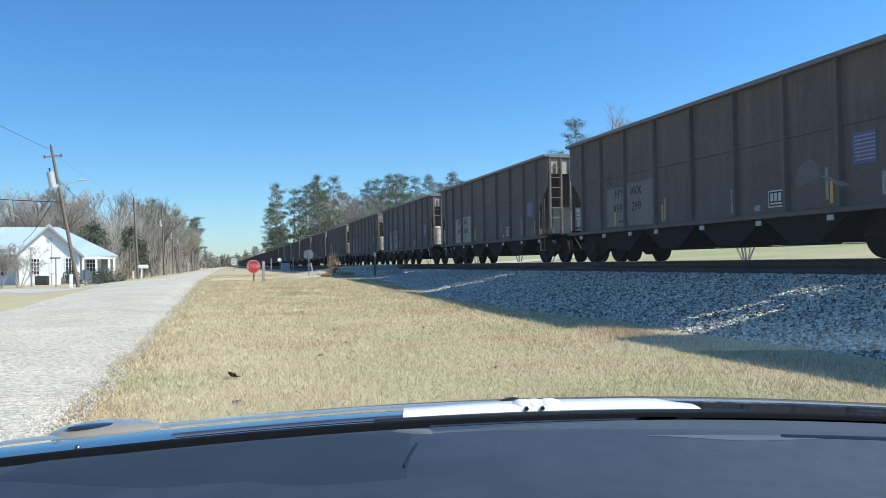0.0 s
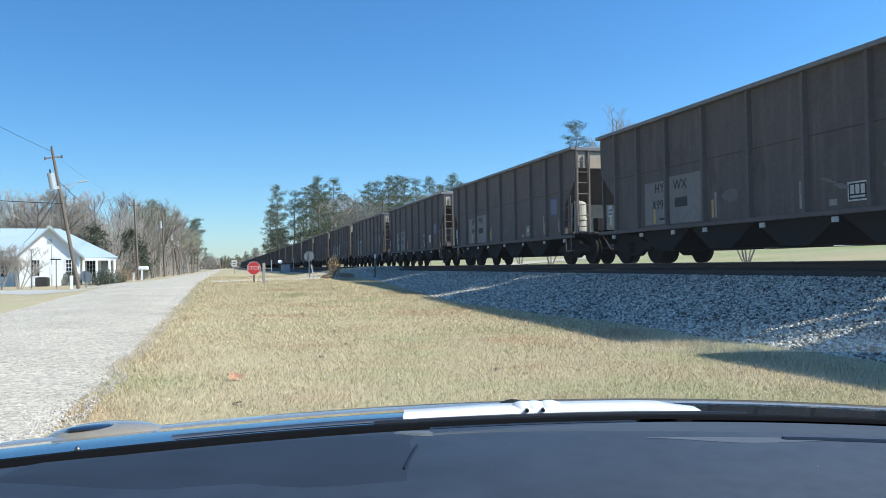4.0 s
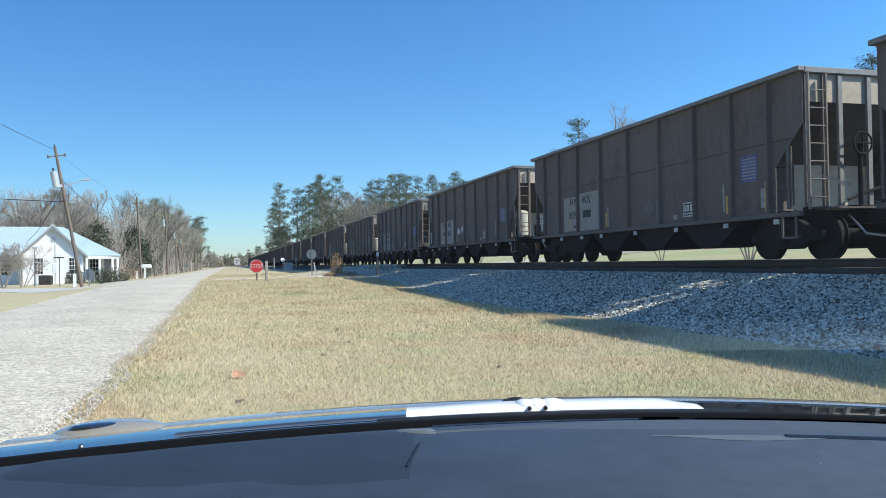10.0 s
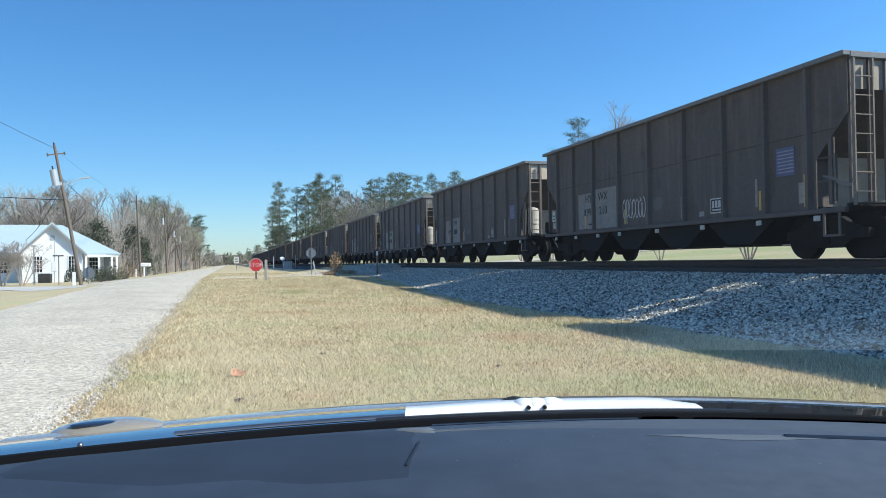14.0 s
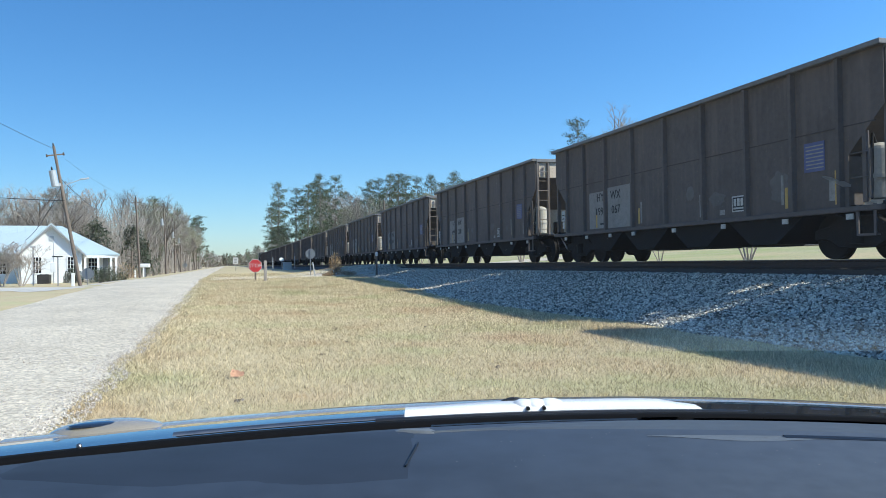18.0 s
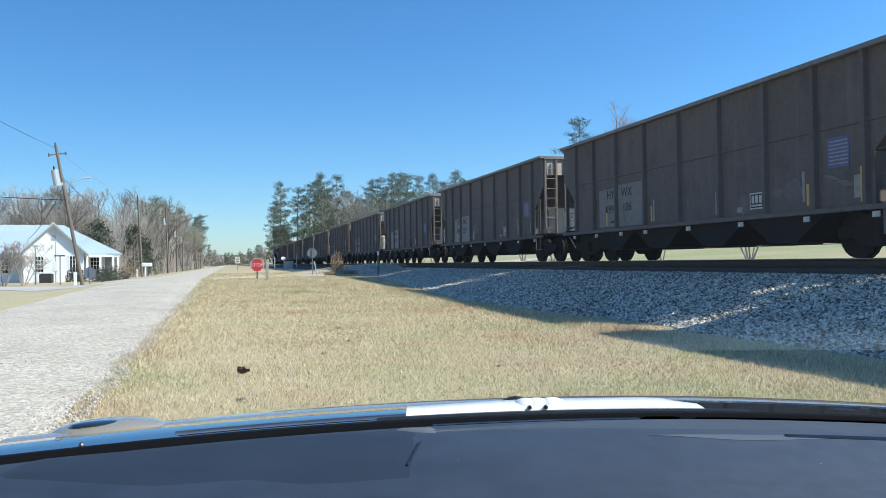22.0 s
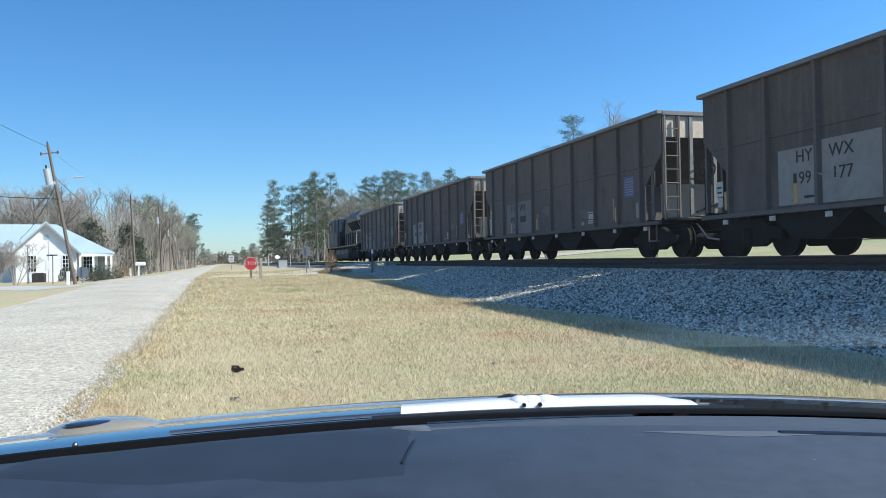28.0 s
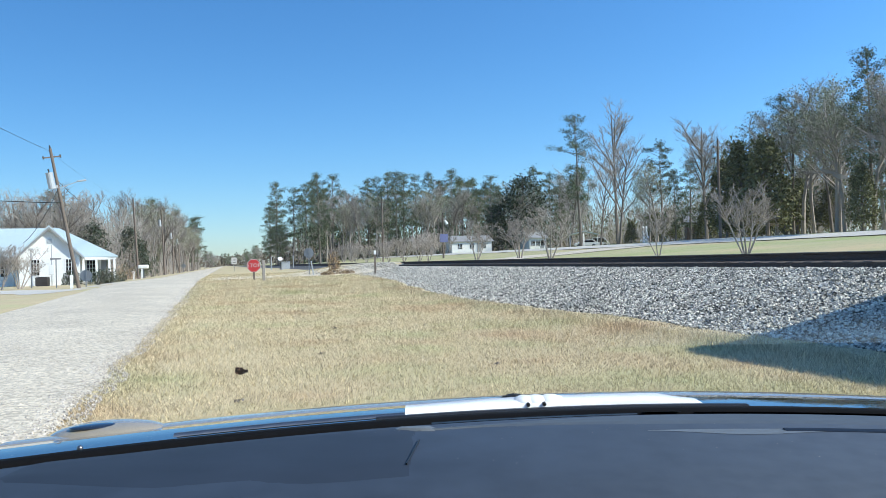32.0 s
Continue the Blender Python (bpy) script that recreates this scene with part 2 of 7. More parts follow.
WOODPOLE = mat("pole_wood", (0.20, 0.155, 0.12), (0.12, 0.095, 0.075), 0.9, big=1, fine=15, bump=0.4)
GREYMETAL = mat("grey_metal", (0.45, 0.46, 0.46), (0.36, 0.37, 0.37), 0.5, 0.2, big=2, fine=10)
REDSIGN = mat("stop_red", (0.52, 0.035, 0.03), (0.45, 0.03, 0.03), 0.45, big=3, fine=8, bump=0)
SIGNBACK = mat("sign_back", (0.22, 0.23, 0.24), None, 0.5, 0.5, big=3, fine=8, bump=0)
DASH = mat("dash_plastic", (0.036, 0.050, 0.078), (0.017, 0.025, 0.041), 0.66, big=2.6, fine=14, bump=0.02, amount=0.35, spec=0.55)
# dash plastic darkened, for the shade before the driver
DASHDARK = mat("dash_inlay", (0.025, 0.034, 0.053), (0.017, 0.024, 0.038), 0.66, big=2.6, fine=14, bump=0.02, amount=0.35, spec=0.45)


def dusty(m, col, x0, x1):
    """Fine dust and light from one side, put into the colour as a paler tint."""
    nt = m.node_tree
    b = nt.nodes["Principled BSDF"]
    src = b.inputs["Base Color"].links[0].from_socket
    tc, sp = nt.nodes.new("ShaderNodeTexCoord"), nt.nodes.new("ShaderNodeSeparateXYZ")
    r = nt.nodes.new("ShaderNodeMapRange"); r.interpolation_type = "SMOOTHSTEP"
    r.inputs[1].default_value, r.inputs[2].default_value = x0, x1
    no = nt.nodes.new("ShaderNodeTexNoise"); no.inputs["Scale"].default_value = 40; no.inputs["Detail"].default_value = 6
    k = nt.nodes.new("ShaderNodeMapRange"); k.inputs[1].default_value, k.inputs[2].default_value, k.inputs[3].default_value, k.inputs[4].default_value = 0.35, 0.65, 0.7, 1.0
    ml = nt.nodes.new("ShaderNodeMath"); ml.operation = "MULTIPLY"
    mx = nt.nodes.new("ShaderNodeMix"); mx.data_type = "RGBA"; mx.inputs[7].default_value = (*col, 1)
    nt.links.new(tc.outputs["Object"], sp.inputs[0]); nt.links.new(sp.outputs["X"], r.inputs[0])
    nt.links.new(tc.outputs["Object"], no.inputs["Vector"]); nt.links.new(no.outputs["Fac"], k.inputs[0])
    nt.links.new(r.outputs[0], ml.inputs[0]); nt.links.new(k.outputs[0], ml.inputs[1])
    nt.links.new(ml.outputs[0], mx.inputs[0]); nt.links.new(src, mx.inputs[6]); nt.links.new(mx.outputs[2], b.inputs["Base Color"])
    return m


# passenger side: its brighter light is mixed into the dashboard colour with the dust
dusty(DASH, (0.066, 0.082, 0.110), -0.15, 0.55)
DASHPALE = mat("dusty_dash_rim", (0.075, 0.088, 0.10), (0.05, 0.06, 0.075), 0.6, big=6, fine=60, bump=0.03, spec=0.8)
TRIM = mat("black_rubber", (0.012, 0.012, 0.013), None, 0.45, big=6, fine=80)
HOOD = mat("champagne_paint", (0.50, 0.42, 0.29), (0.45, 0.38, 0.26), 0.25, 0.35, big=2, fine=60, bump=0, coat=1.0)
SEAL = mat("dull_rubber", (0.006, 0.006, 0.007), None, 0.95, big=6, fine=80, spec=0.1)
COWL = mat("cowl_plastic", (0.02, 0.022, 0.026), None, 0.07, big=4, fine=90, bump=0.0, spec=1.0, coat=1.0)
CHROME = mat("silver_wiper", (0.86, 0.86, 0.85), (0.74, 0.74, 0.73), 0.4, 0.0, big=6, fine=60)


# dash plastic lightened, for painted highlights and the vent tab
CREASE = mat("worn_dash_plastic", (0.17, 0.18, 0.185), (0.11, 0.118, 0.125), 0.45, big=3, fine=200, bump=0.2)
REDLEAF = mat("autumn_leaf", (0.52, 0.30, 0.18), (0.42, 0.22, 0.13), 0.8, big=12, fine=60, bump=0.2)
DARKLEAF = mat("leaf_underside", (0.05, 0.032, 0.024), (0.03, 0.02, 0.016), 0.9, big=12, fine=60, bump=0.2)
BRUSH = island(mat("brown_brush", (0.20, 0.165, 0.125), (0.12, 0.10, 0.07), 0.95, big=0.3, fine=3, bump=0, spec=0.1), 0.5, 1.4)


# ---- mesh helpers ----
def part(name, bm, material, parent=None, label=""):
    me = bpy.data.meshes.new(name)
    if isinstance(bm, bmesh.types.BMesh):
        bm.to_mesh(me)
        bm.free()
    else:
        me.from_pydata(bm[0], [], bm[1])
        me.update()
    me.materials.append(material)
    ob = new(name, me)
    if parent:
        ob.parent = parent
    if label:
        ob["label"] = label
    return ob


def again(name, ob, m, parent, label=""):
    """One more piece on the same mesh."""
    o = new(name, ob.data)
    o.parent = parent
    o.matrix_basis = m
    if label:
        o["label"] = label
    return o


def box(bm, x0, x1, y0, y1, z0, z1, bevel=0.0, m=None):
    r = bmesh.ops.create_cube(bm, size=1)
    mm = Matrix.Translation(((x0 + x1) / 2, (y0 + y1) / 2, (z0 + z1) / 2)) @ Matrix.Diagonal((abs(x1 - x0), abs(y1 - y0), abs(z1 - z0), 1))
    bmesh.ops.transform(bm, matrix=(m or Matrix()) @ mm, verts=r["verts"])
    if bevel:
        es = list({e for v in r["verts"] for e in v.link_edges})
        bmesh.ops.bevel(bm, geom=es, offset=bevel, segments=1, affect="EDGES")
    return bm


def boxm(*a, bevel=0.0):
    return box(bmesh.new(), *a, bevel=bevel)


def tube(bm, p, q, r0, r1=None, n=8):
    p, q = Vector(p), Vector(q)
    d = q - p
    m = Matrix.Translation((p + q) / 2) @ d.to_track_quat("Z", "Y").to_matrix().to_4x4()
    bmesh.ops.create_cone(bm, cap_ends=True, segments=n, radius1=r0, radius2=r0 if r1 is None else r1, depth=d.length, matrix=m)
    return bm


def tubem(*a, **k):
    return tube(bmesh.new(), *a, **k)


def prism(bm, pts, lo, hi, axis="x", bevel=0.0):
    """An outline of (u, v) pushed from lo to hi along an axis. x: (y, z); y: (x, z); z: (x, y)."""
    f = {"x": lambda u, v, w: (w, u, v), "y": lambda u, v, w: (u, w, v), "z": lambda u, v, w: (u, v, w)}[axis]
    a = [bm.verts.new(f(u, v, lo)) for u, v in pts]
    b = [bm.verts.new(f(u, v, hi)) for u, v in pts]
    n = len(pts)
    fs = [bm.faces.new(a), bm.faces.new(b[::-1])]
    for i in range(n):
        fs.append(bm.faces.new((a[(i + 1) % n], a[i], b[i], b[(i + 1) % n])))
    bmesh.ops.recalc_face_normals(bm, faces=fs)
    if bevel:
        bmesh.ops.bevel(bm, geom=list({e for f_ in fs for e in f_.edges}), offset=bevel, segments=1, affect="EDGES")
    return bm


def prismm(pts, lo, hi, axis="x", bevel=0.0):
    return prism(bmesh.new(), pts, lo, hi, axis, bevel)


def root(name, label, category, group="", m=None, kind=""):
    o = new(name)
    o.empty_display_size = 0.2
    if m:
        o.matrix_basis = m
    return tagged(o, label, category, group, kind)


def text_mesh(body, size):
    c = bpy.data.curves.new("letters", "FONT")
    c.body, c.size, c.align_x, c.align_y, c.resolution_u = body, size, "CENTER", "CENTER", 2
    c.extrude = 0.003
    o = bpy.data.objects.new("letters", c)
    scene.collection.objects.link(o)
    me = bpy.data.meshes.new_from_object(o.evaluated_get(bpy.context.evaluated_depsgraph_get()))
    bpy.data.objects.remove(o)
    bpy.data.curves.remove(c)
    return me


WORDS = {}
for w_, s_ in [(w, 0.36) for w in ("HY", "WX", "99", "3446", "299", "020", "149", "213", "015", "285", "017", "084", "107", "353", "036", "052", "397", "359", "139", "210", "114", "412", "067", "280", "064", "007", "106", "259", "177", "172", "194", "248", "342", "371")] + [("STOP", 0.30), ("3446", 0.52), ("3446", 0.24)]:
    WORDS[w_, s_] = text_mesh(w_, s_)


def lettering(name, body, size, material, parent, m, label=""):
    me = WORDS[body, size].copy()
    me.materials.clear()
    me.materials.append(material)
    o = new(name, me)
    o.parent = parent
    o.matrix_basis = m
    if label:
        o["label"] = label
    return o


def smooth(ob):
    ob.data.polygons.foreach_set("use_smooth", [True] * len(ob.data.polygons))
    return ob


def ramp(v, a, b):
    u = min(1, max(0, (v - a) / (b - a)))
    return u * u * (3 - 2 * u)

# ---- the ground: one sheet ----
TRACK_X, RAIL_Z = 12.7, 1.20


def gz(x, y):
    """Height of the ground."""
    along = 0.45 * ramp(y, 8, 52)
    z = along
    z -= ramp(-x, 5.7, 9.5) * (0.44 * ramp(y, 22, 55) + 0.45 * ramp(y, 90, 140))
    far = 1.05 + 0.066 * min(max(x - 19, 0), 21) + 0.018 * min(max(x - 40, 0), 60)
    z += ramp(x, 16.8, 19) * (far - along)
    mid = ramp(x, 7.5, 12) * (1 - ramp(x, 15, 19))
    z += mid * 0.30 * ramp(y, 50, 64)
    z += ramp(x, 3, 11) * (1 - ramp(x, 15, 18)) * (1 - ramp(abs(y - 57.6), 4, 8)) * max(0, RAIL_Z - 0.05 - z)
    return z + 0.02 * noise.noise((x * 0.4, y * 0.4, 0)) * (1 - ramp(abs(x) + abs(y), 90, 200))


def steps(*spans):
    v = []
    for a, b, s in spans:
        n = max(1, round((b - a) / s))
        v += [a + (b - a) * i / n for i in range(n)]
    return v + [spans[-1][1]]


def sheet(xs, ys, zf):
    v = [(x, y, zf(x, y)) for y in ys for x in xs]
    w = len(xs)
    f = [(j * w + i, j * w + i + 1, (j + 1) * w + i + 1, (j + 1) * w + i) for j in range(len(ys) - 1) for i in range(w - 1)]
    return v, f


GX = steps((-2500, -300, 400), (-300, -60, 30), (-60, -26, 5), (-26, -10, 1.0), (-10, 24, 0.75), (24, 100, 6), (100, 300, 40), (300, 2500, 400))
GY = steps((-2500, -200, 400), (-200, -20, 30), (-20, 70, 1.5), (70, 200, 6), (200, 600, 40), (600, 4000, 400))
ground = smooth(part("ground", sheet(GX, GY, gz), GRASS))
ground.data.materials.append(LAWN)
for p in ground.data.polygons:
    if p.center.x > 17.4:
        p.material_index = 1
tagged(ground, "tan dormant winter grass verge and field", "ground", kind="structure")

# the road runs beside the track, pale chip seal with a ragged gravel edge
road_edge = lambda y: -1.35 + 0.16 * noise.noise((y * 0.5, 3.1, 0)) + 0.08 * noise.noise((y * 2.3, 7.7, 0))
ROAD_L = -5.65


def strip(ys, left, right, lift, n=6):
    v, f = [], []
    for y in ys:
        a, b = left(y), right(y)
        for i in range(n + 1):
            x = a + (b - a) * i / n
            v.append((x, y, gz(x, y) + lift + 0.05 * math.sin(math.pi * i / n)))
    w = n + 1
    for j in range(len(ys) - 1):
        for i in range(n):
            f.append((j * w + i, j * w + i + 1, (j + 1) * w + i + 1, (j + 1) * w + i))
    return v, f


road = smooth(part("road", strip(steps((-60, 60, 0.3), (60, 200, 4), (200, 1600, 30)), lambda y: ROAD_L + 1.1 * ramp(y, 44, 66), road_edge, 0.03), ROAD))
tagged(road, "pale grey chip-seal country road with ragged gravel edges", "road", kind="structure")

# crossing road over the track, and the side road and drive to the house
def ribbon(name, pts, width, material, lift, label, category="road"):
    v, f = [], []
    for k, (x, y, z) in enumerate(pts):
        a = Vector(pts[max(0, k - 1)]); b = Vector(pts[min(len(pts) - 1, k + 1)])
        d = (b - a).to_2d().normalized()
        nx, ny = -d.y, d.x
        w = width / 2
        for s in (-1, -0.5, 0, 0.5, 1):
            px_, py_ = x + nx * w * s, y + ny * w * s
            v.append((px_, py_, gz(px_, py_) + lift))
    for k in range(len(pts) - 1):
        for i in range(4):
            f.append((k * 5 + i, k * 5 + 5 + i, k * 5 + 6 + i, k * 5 + 1 + i))
    return tagged(smooth(part(name, (v, f), material)), label, category, kind="structure")


def on_ground(pts, up=0.03):
    out = []
    for (x0, y0), (x1, y1) in zip(pts, pts[1:]):
        for i in range(12):
            x, y = x0 + (x1 - x0) * i / 12, y0 + (y1 - y0) * i / 12
            out.append((x, y, gz(x, y) + up))
    out.append((*pts[-1], gz(*pts[-1]) + up))
    return out


cross = [(x, 50.0 + 6.0 * ramp(x, -4, 13) + 0.06 * max(0, x - 8), 0) for x in steps((-2.5, 40, 0.8))]
ribbon("road_crossing", cross, 8.0, ROAD, 0.035, "pale grey side road that climbs over the railway", "road")
ribbon("road_far", on_ground([(34, -60), (34.5, 30), (35, 80), (36, 160), (40, 260)]), 5.5, DRIVE, 0.05, "pale road behind the railway lawn", "road")
ribbon("driveway", on_ground([(-4.6, 40), (-7.5, 46.5), (-10.5, 50.8), (-14, 53), (-40, 56)]), 7.0, DRIVE, 0.010, "pale gravel drive to the white house", "driveway")

# ---- railway ----
SHOULDER = RAIL_Z - 0.335


def bank(x, y):
    d = abs(x - TRACK_X)
    toe = gz(x, y)
    zz = SHOULDER - max(0, d - 1.75) * (0.265 - 0.085 * ramp(y, 12, 23))
    zz += 0.035 * noise.noise((x * 1.7, y * 1.7, 5)) * ramp(d, 1.6, 2.2)
    return max(zz, toe - 0.25)


BX = [TRACK_X + d for d in steps((-6.6, -1.6, 0.2), (-1.6, 1.6, 0.8), (1.6, 5, 0.3))]
ballast = part("ballast", sheet(BX, steps((-60, 70, 0.5), (70, 200, 4), (200, 1500, 40)), bank), BALLAST)
tagged(ballast, "grey crushed stone railway ballast bank", "ballast", kind="structure")


# one long block, darker than the ballast around it
tagged(part("track_bed", box(bmesh.new(), TRACK_X - 1.31, TRACK_X + 1.31, -60, 200, SHOULDER - 0.08, RAIL_Z - 0.20), DARKBED), "dark packed stone between the ties", "ballast", kind="structure")


def rail_profile():
    return [(-0.07, 0), (0.07, 0), (0.07, 0.012), (0.012, 0.03), (0.012, 0.125), (0.036, 0.14), (0.036, 0.172), (-0.036, 0.172), (-0.036, 0.14), (-0.012, 0.125), (-0.012, 0.03), (-0.07, 0.012)]


for sx in (-0.753, 0.753):
    r = tagged(part("rail", prismm([(TRACK_X + sx + u, RAIL_Z - 0.175 + v) for u, v in rail_profile()], -200, 1500, "y"), RAIL), "rusty brown steel rail on wooden ties", "rail", "rails of the track", "structure")
    part("rail_head", boxm(TRACK_X + sx - 0.03, TRACK_X + sx + 0.03, -200, 1500, RAIL_Z - 0.003, RAIL_Z + 0.002), RAILTOP, r, "polished running surface")

# ---- the train: hopper cars and a locomotive ----
PITCH = 16.2
FIRST_EDGE = 24.22


def travelled(t):
    """Way of the train in metres at t seconds: it slows a little."""
    return PITCH * (1.2877 * t - 9.2216e-4 * t * t + 6.615e-6 * t ** 3) - 0.85 * max(0, t - 30.2) ** 2


BAYS = [1.02, 1.28, 1.48, 1.65, 1.72, 1.72, 1.65, 1.48, 1.28, 1.02]
HALF = 7.15
RIBS = [-HALF + sum(BAYS[:i + 1]) for i in range(9)]
TOP, SILL = 3.90, 0.95


def wheelset(parent, y):
    bm = bmesh.new()
    for sx in (-0.75, 0.75):
        tube(bm, (sx - 0.065, 0, 0), (sx + 0.065, 0, 0), 0.46, n=24)
        s = -0.03 if sx > 0 else 0.03
        tube(bm, (sx + 3 * s, 0, 0), (sx + 2.0 * s, 0, 0), 0.50, n=24)
    tube(bm, (-1.05, 0, 0), (1.05, 0, 0), 0.08, n=10)
    o = part("wheelset", bm, UNDER, parent, "dark steel wheels with worn bright treads")
    o.location = (0, y, 0.46)
    return o


def truck(parent, y):
    t = part("truck", boxm(-0.9, 0.9, -0.18, 0.18, 0.42, 0.66, bevel=0.03), UNDER, parent, "three-piece freight truck, grimy black")
    t.location = (0, y, 0)
    sf = None
    for sx in (-1.0, 1.0):
        if sf is None:
            pts = [(-1.12, 0.38), (-1.12, 0.58), (-0.72, 0.66), (-0.42, 0.84), (0.42, 0.84), (0.72, 0.66), (1.12, 0.58), (1.12, 0.38), (0.78, 0.40), (0.44, 0.22), (-0.44, 0.22), (-0.78, 0.40)]
            sf = part("side_frame", prismm(pts, -0.08, 0.08, "x", 0.015), UNDER, t)
            sf.location = (sx, 0, 0)
            sp = part("spring_nest", tubem((0, 0, 0.3), (0, 0, 0.62), 0.16, n=12), UNDER, sf)
            sp.location = (-0.05, 0, 0)
        else:
            o = again("side_frame", sf, pose(sx, 0, 0), t)
            again("spring_nest", sp, pose(0.05, 0, 0), o)
    w = wheelset(t, -0.89)
    again("wheelset", w, pose(0, 0.89, 0.46), t, "dark steel wheels with worn bright treads")
    return t


def hopper():
    h = root("hopper_car", "dusty dark brown ribbed steel coal hopper car on rails", "hopper car", "hopper cars of the train")
    h.rotation_mode = "QUATERNION"
    # side sheets with cut lower end corners
    pts = [(-HALF, TOP - 0.06), (-HALF, 2.75), (-6.3, 1.95), (-6.3, SILL), (6.3, SILL), (6.3, 1.95), (HALF, 2.75), (HALF, TOP - 0.06)]
    s = part("side_sheet", prismm(pts, -0.012, 0.012, "x"), CARPAINT, h)
    s.location = (-1.46, 0, 0)
    again("side_sheet", s, pose(1.46, 0, 0), h)
    seam = part("weld_seam", boxm(-0.010, 0.010, -HALF + 0.2, HALF - 0.2, 2.485, 2.508), SEAMDARK, h, "dark weld seam")
    seam.location = (-1.474, 0, 0)
    # ribs: hat section
    bm = prismm([(-0.068, -0.0), (-0.040, -0.095), (0.040, -0.095), (0.068, 0.0)], SILL, TOP - 0.1, "z")
    for v in bm.verts:
        v.co.x, v.co.y = v.co.y, v.co.x
    bmesh.ops.recalc_face_normals(bm, faces=bm.faces[:])
    rb = None
    for y in RIBS:
        for sx in (-1, 1):
            m = pose(sx * 1.472, y, 0, 0, 0, 0 if sx < 0 else 180)
            if rb is None:
                rb = part("side_rib", bm, RIBPAINT, h)
                rb.matrix_basis = m
            else:
                again("side_rib", rb, m, h)
    ch = None
    for sx in (-1.53, 1.53):
        if ch is None:
            ch = part("top_chord", boxm(-0.085, 0.085, -HALF - 0.06, HALF + 0.06, TOP - 0.10, TOP, bevel=0.012), CHORD, h, "weathered grey top rail")
            ch.location.x = sx
            sl = part("side_sill", boxm(-0.05, 0.05, -HALF, HALF, SILL - 0.07, SILL + 0.03, bevel=0.01), RIBPAINT, h)
            sl.location.x = sx
        else:
            again("top_chord", ch, pose(sx, 0, 0), h, "weathered grey top rail")
            again("side_sill", sl, pose(sx, 0, 0), h)
    first = {}
    for e in (-1, 1):
        turn = pose(0, 0, 0, 0, 0, 0 if e < 0 else 180)

        def put(name, make, material, label="", m=None):
            if name not in first:
                first[name] = part(name, make(), material, h, label)
                first[name].matrix_basis = turn
                return first[name]
            return again(name, first[name], turn, h, label)
        put("end_chord", lambda: boxm(-1.445, 1.445, -HALF - 0.06, -HALF + 0.10, TOP - 0.13, TOP - 0.004, bevel=0.015), CHORD)
        put("end_panel", lambda: boxm(-1.445, 1.445, -HALF + 0.03, -HALF + 0.06, 3.2, TOP - 0.13), ENDPAINT, "dusty tan upper end sheet")
        put("slope_sheet", lambda: prismm([(-HALF + 0.03, 3.2), (-HALF + 0.07, 3.2), (-4.60, 1.0), (-4.64, 1.0)], -1.445, 1.445, "x"), CARPAINT, "dark slope sheet")
        # lower end sheet in two colours: the sunlit part tan, the shaded part dark
        put("lower_end_panel", lambda: boxm(-0.72, 1.40, -5.86, -5.82, 1.06, 2.08), ENDPAINT, "dusty tan lower end sheet, its sunlit tone put into the colour")
        put("bolster_web", lambda: boxm(-1.40, -0.72, -5.86, -5.82, 1.06, 2.0), CARPAINT)
        put("end_platform", lambda: box(boxm(-0.42, 0.42, -HALF - 0.02, -5.3, 0.98, 1.06), -1.44, 1.44, -HALF - 0.02, -HALF + 0.10, 0.90, 1.05), UNDER)
        for k, x in enumerate((-1.38, -0.95, 0.95, 1.38)):
            put("end_post_%s" % "abcd"[k], lambda: boxm(x - 0.05, x + 0.05, -HALF - 0.02, -HALF + 0.05, 1.05, TOP - 0.14), RIBPAINT).name = "end_post"
        put("side_post", lambda: boxm(-1.5, -1.42, -6.75, -6.66, 1.05, 2.34), RIBPAINT)
        def ladder():
            bm = box(boxm(-1.44, -1.41, -HALF - 0.13, -HALF - 0.06, 1.0, TOP - 0.15), -1.01, -0.98, -HALF - 0.13, -HALF - 0.06, 1.0, TOP - 0.15)
            for k in range(7):
                tube(bm, (-1.42, -HALF - 0.11, 1.25 + 0.36 * k), (-1.0, -HALF - 0.11, 1.25 + 0.36 * k), 0.014, n=6)
            return bm
        put("ladder", ladder, DUSTRIB, "dusty brown steel end ladder")
        put("grab_iron", lambda: box(tube(tube(bmesh.new(), (-1.56, -6.9, 1.5), (-1.56, -6.45, 1.5), 0.013, n=6), (-1.56, -6.9, 1.95), (-1.56, -6.45, 1.95), 0.013, n=6), -1.58, -1.52, -6.92, -6.88, 1.1, 2.0), RIBPAINT)
        put("coupler", lambda: box(boxm(-0.11, 0.11, -HALF - 0.92, -HALF + 0.3, 0.72, 0.98, bevel=0.03), -0.2, 0.16, -HALF - 0.96, -HALF - 0.70, 0.66, 1.02, bevel=0.05), UNDER, "rusty knuckle coupler")
        put("air_hose", lambda: tube(tube(bmesh.new(), (-0.5, -HALF - 0.1, 0.9), (-0.45, -HALF - 0.5, 0.5), 0.025, n=6), (-0.45, -HALF - 0.5, 0.5), (-0.2, -HALF - 0.85, 0.42), 0.025, n=6), STEEL)
        put("crossover_step", lambda: boxm(-1.35, 1.35, -HALF - 0.28, -HALF - 0.06, 1.02, 1.05), RIBPAINT)
        put("stirrup", lambda: box(box(boxm(-1.56, -1.53, -7.0, -6.95, 0.45, 1.0), -1.56, -1.53, -6.6, -6.55, 0.45, 1.0), -1.56, -1.46, -7.0, -6.55, 0.43, 0.47), RIBPAINT)
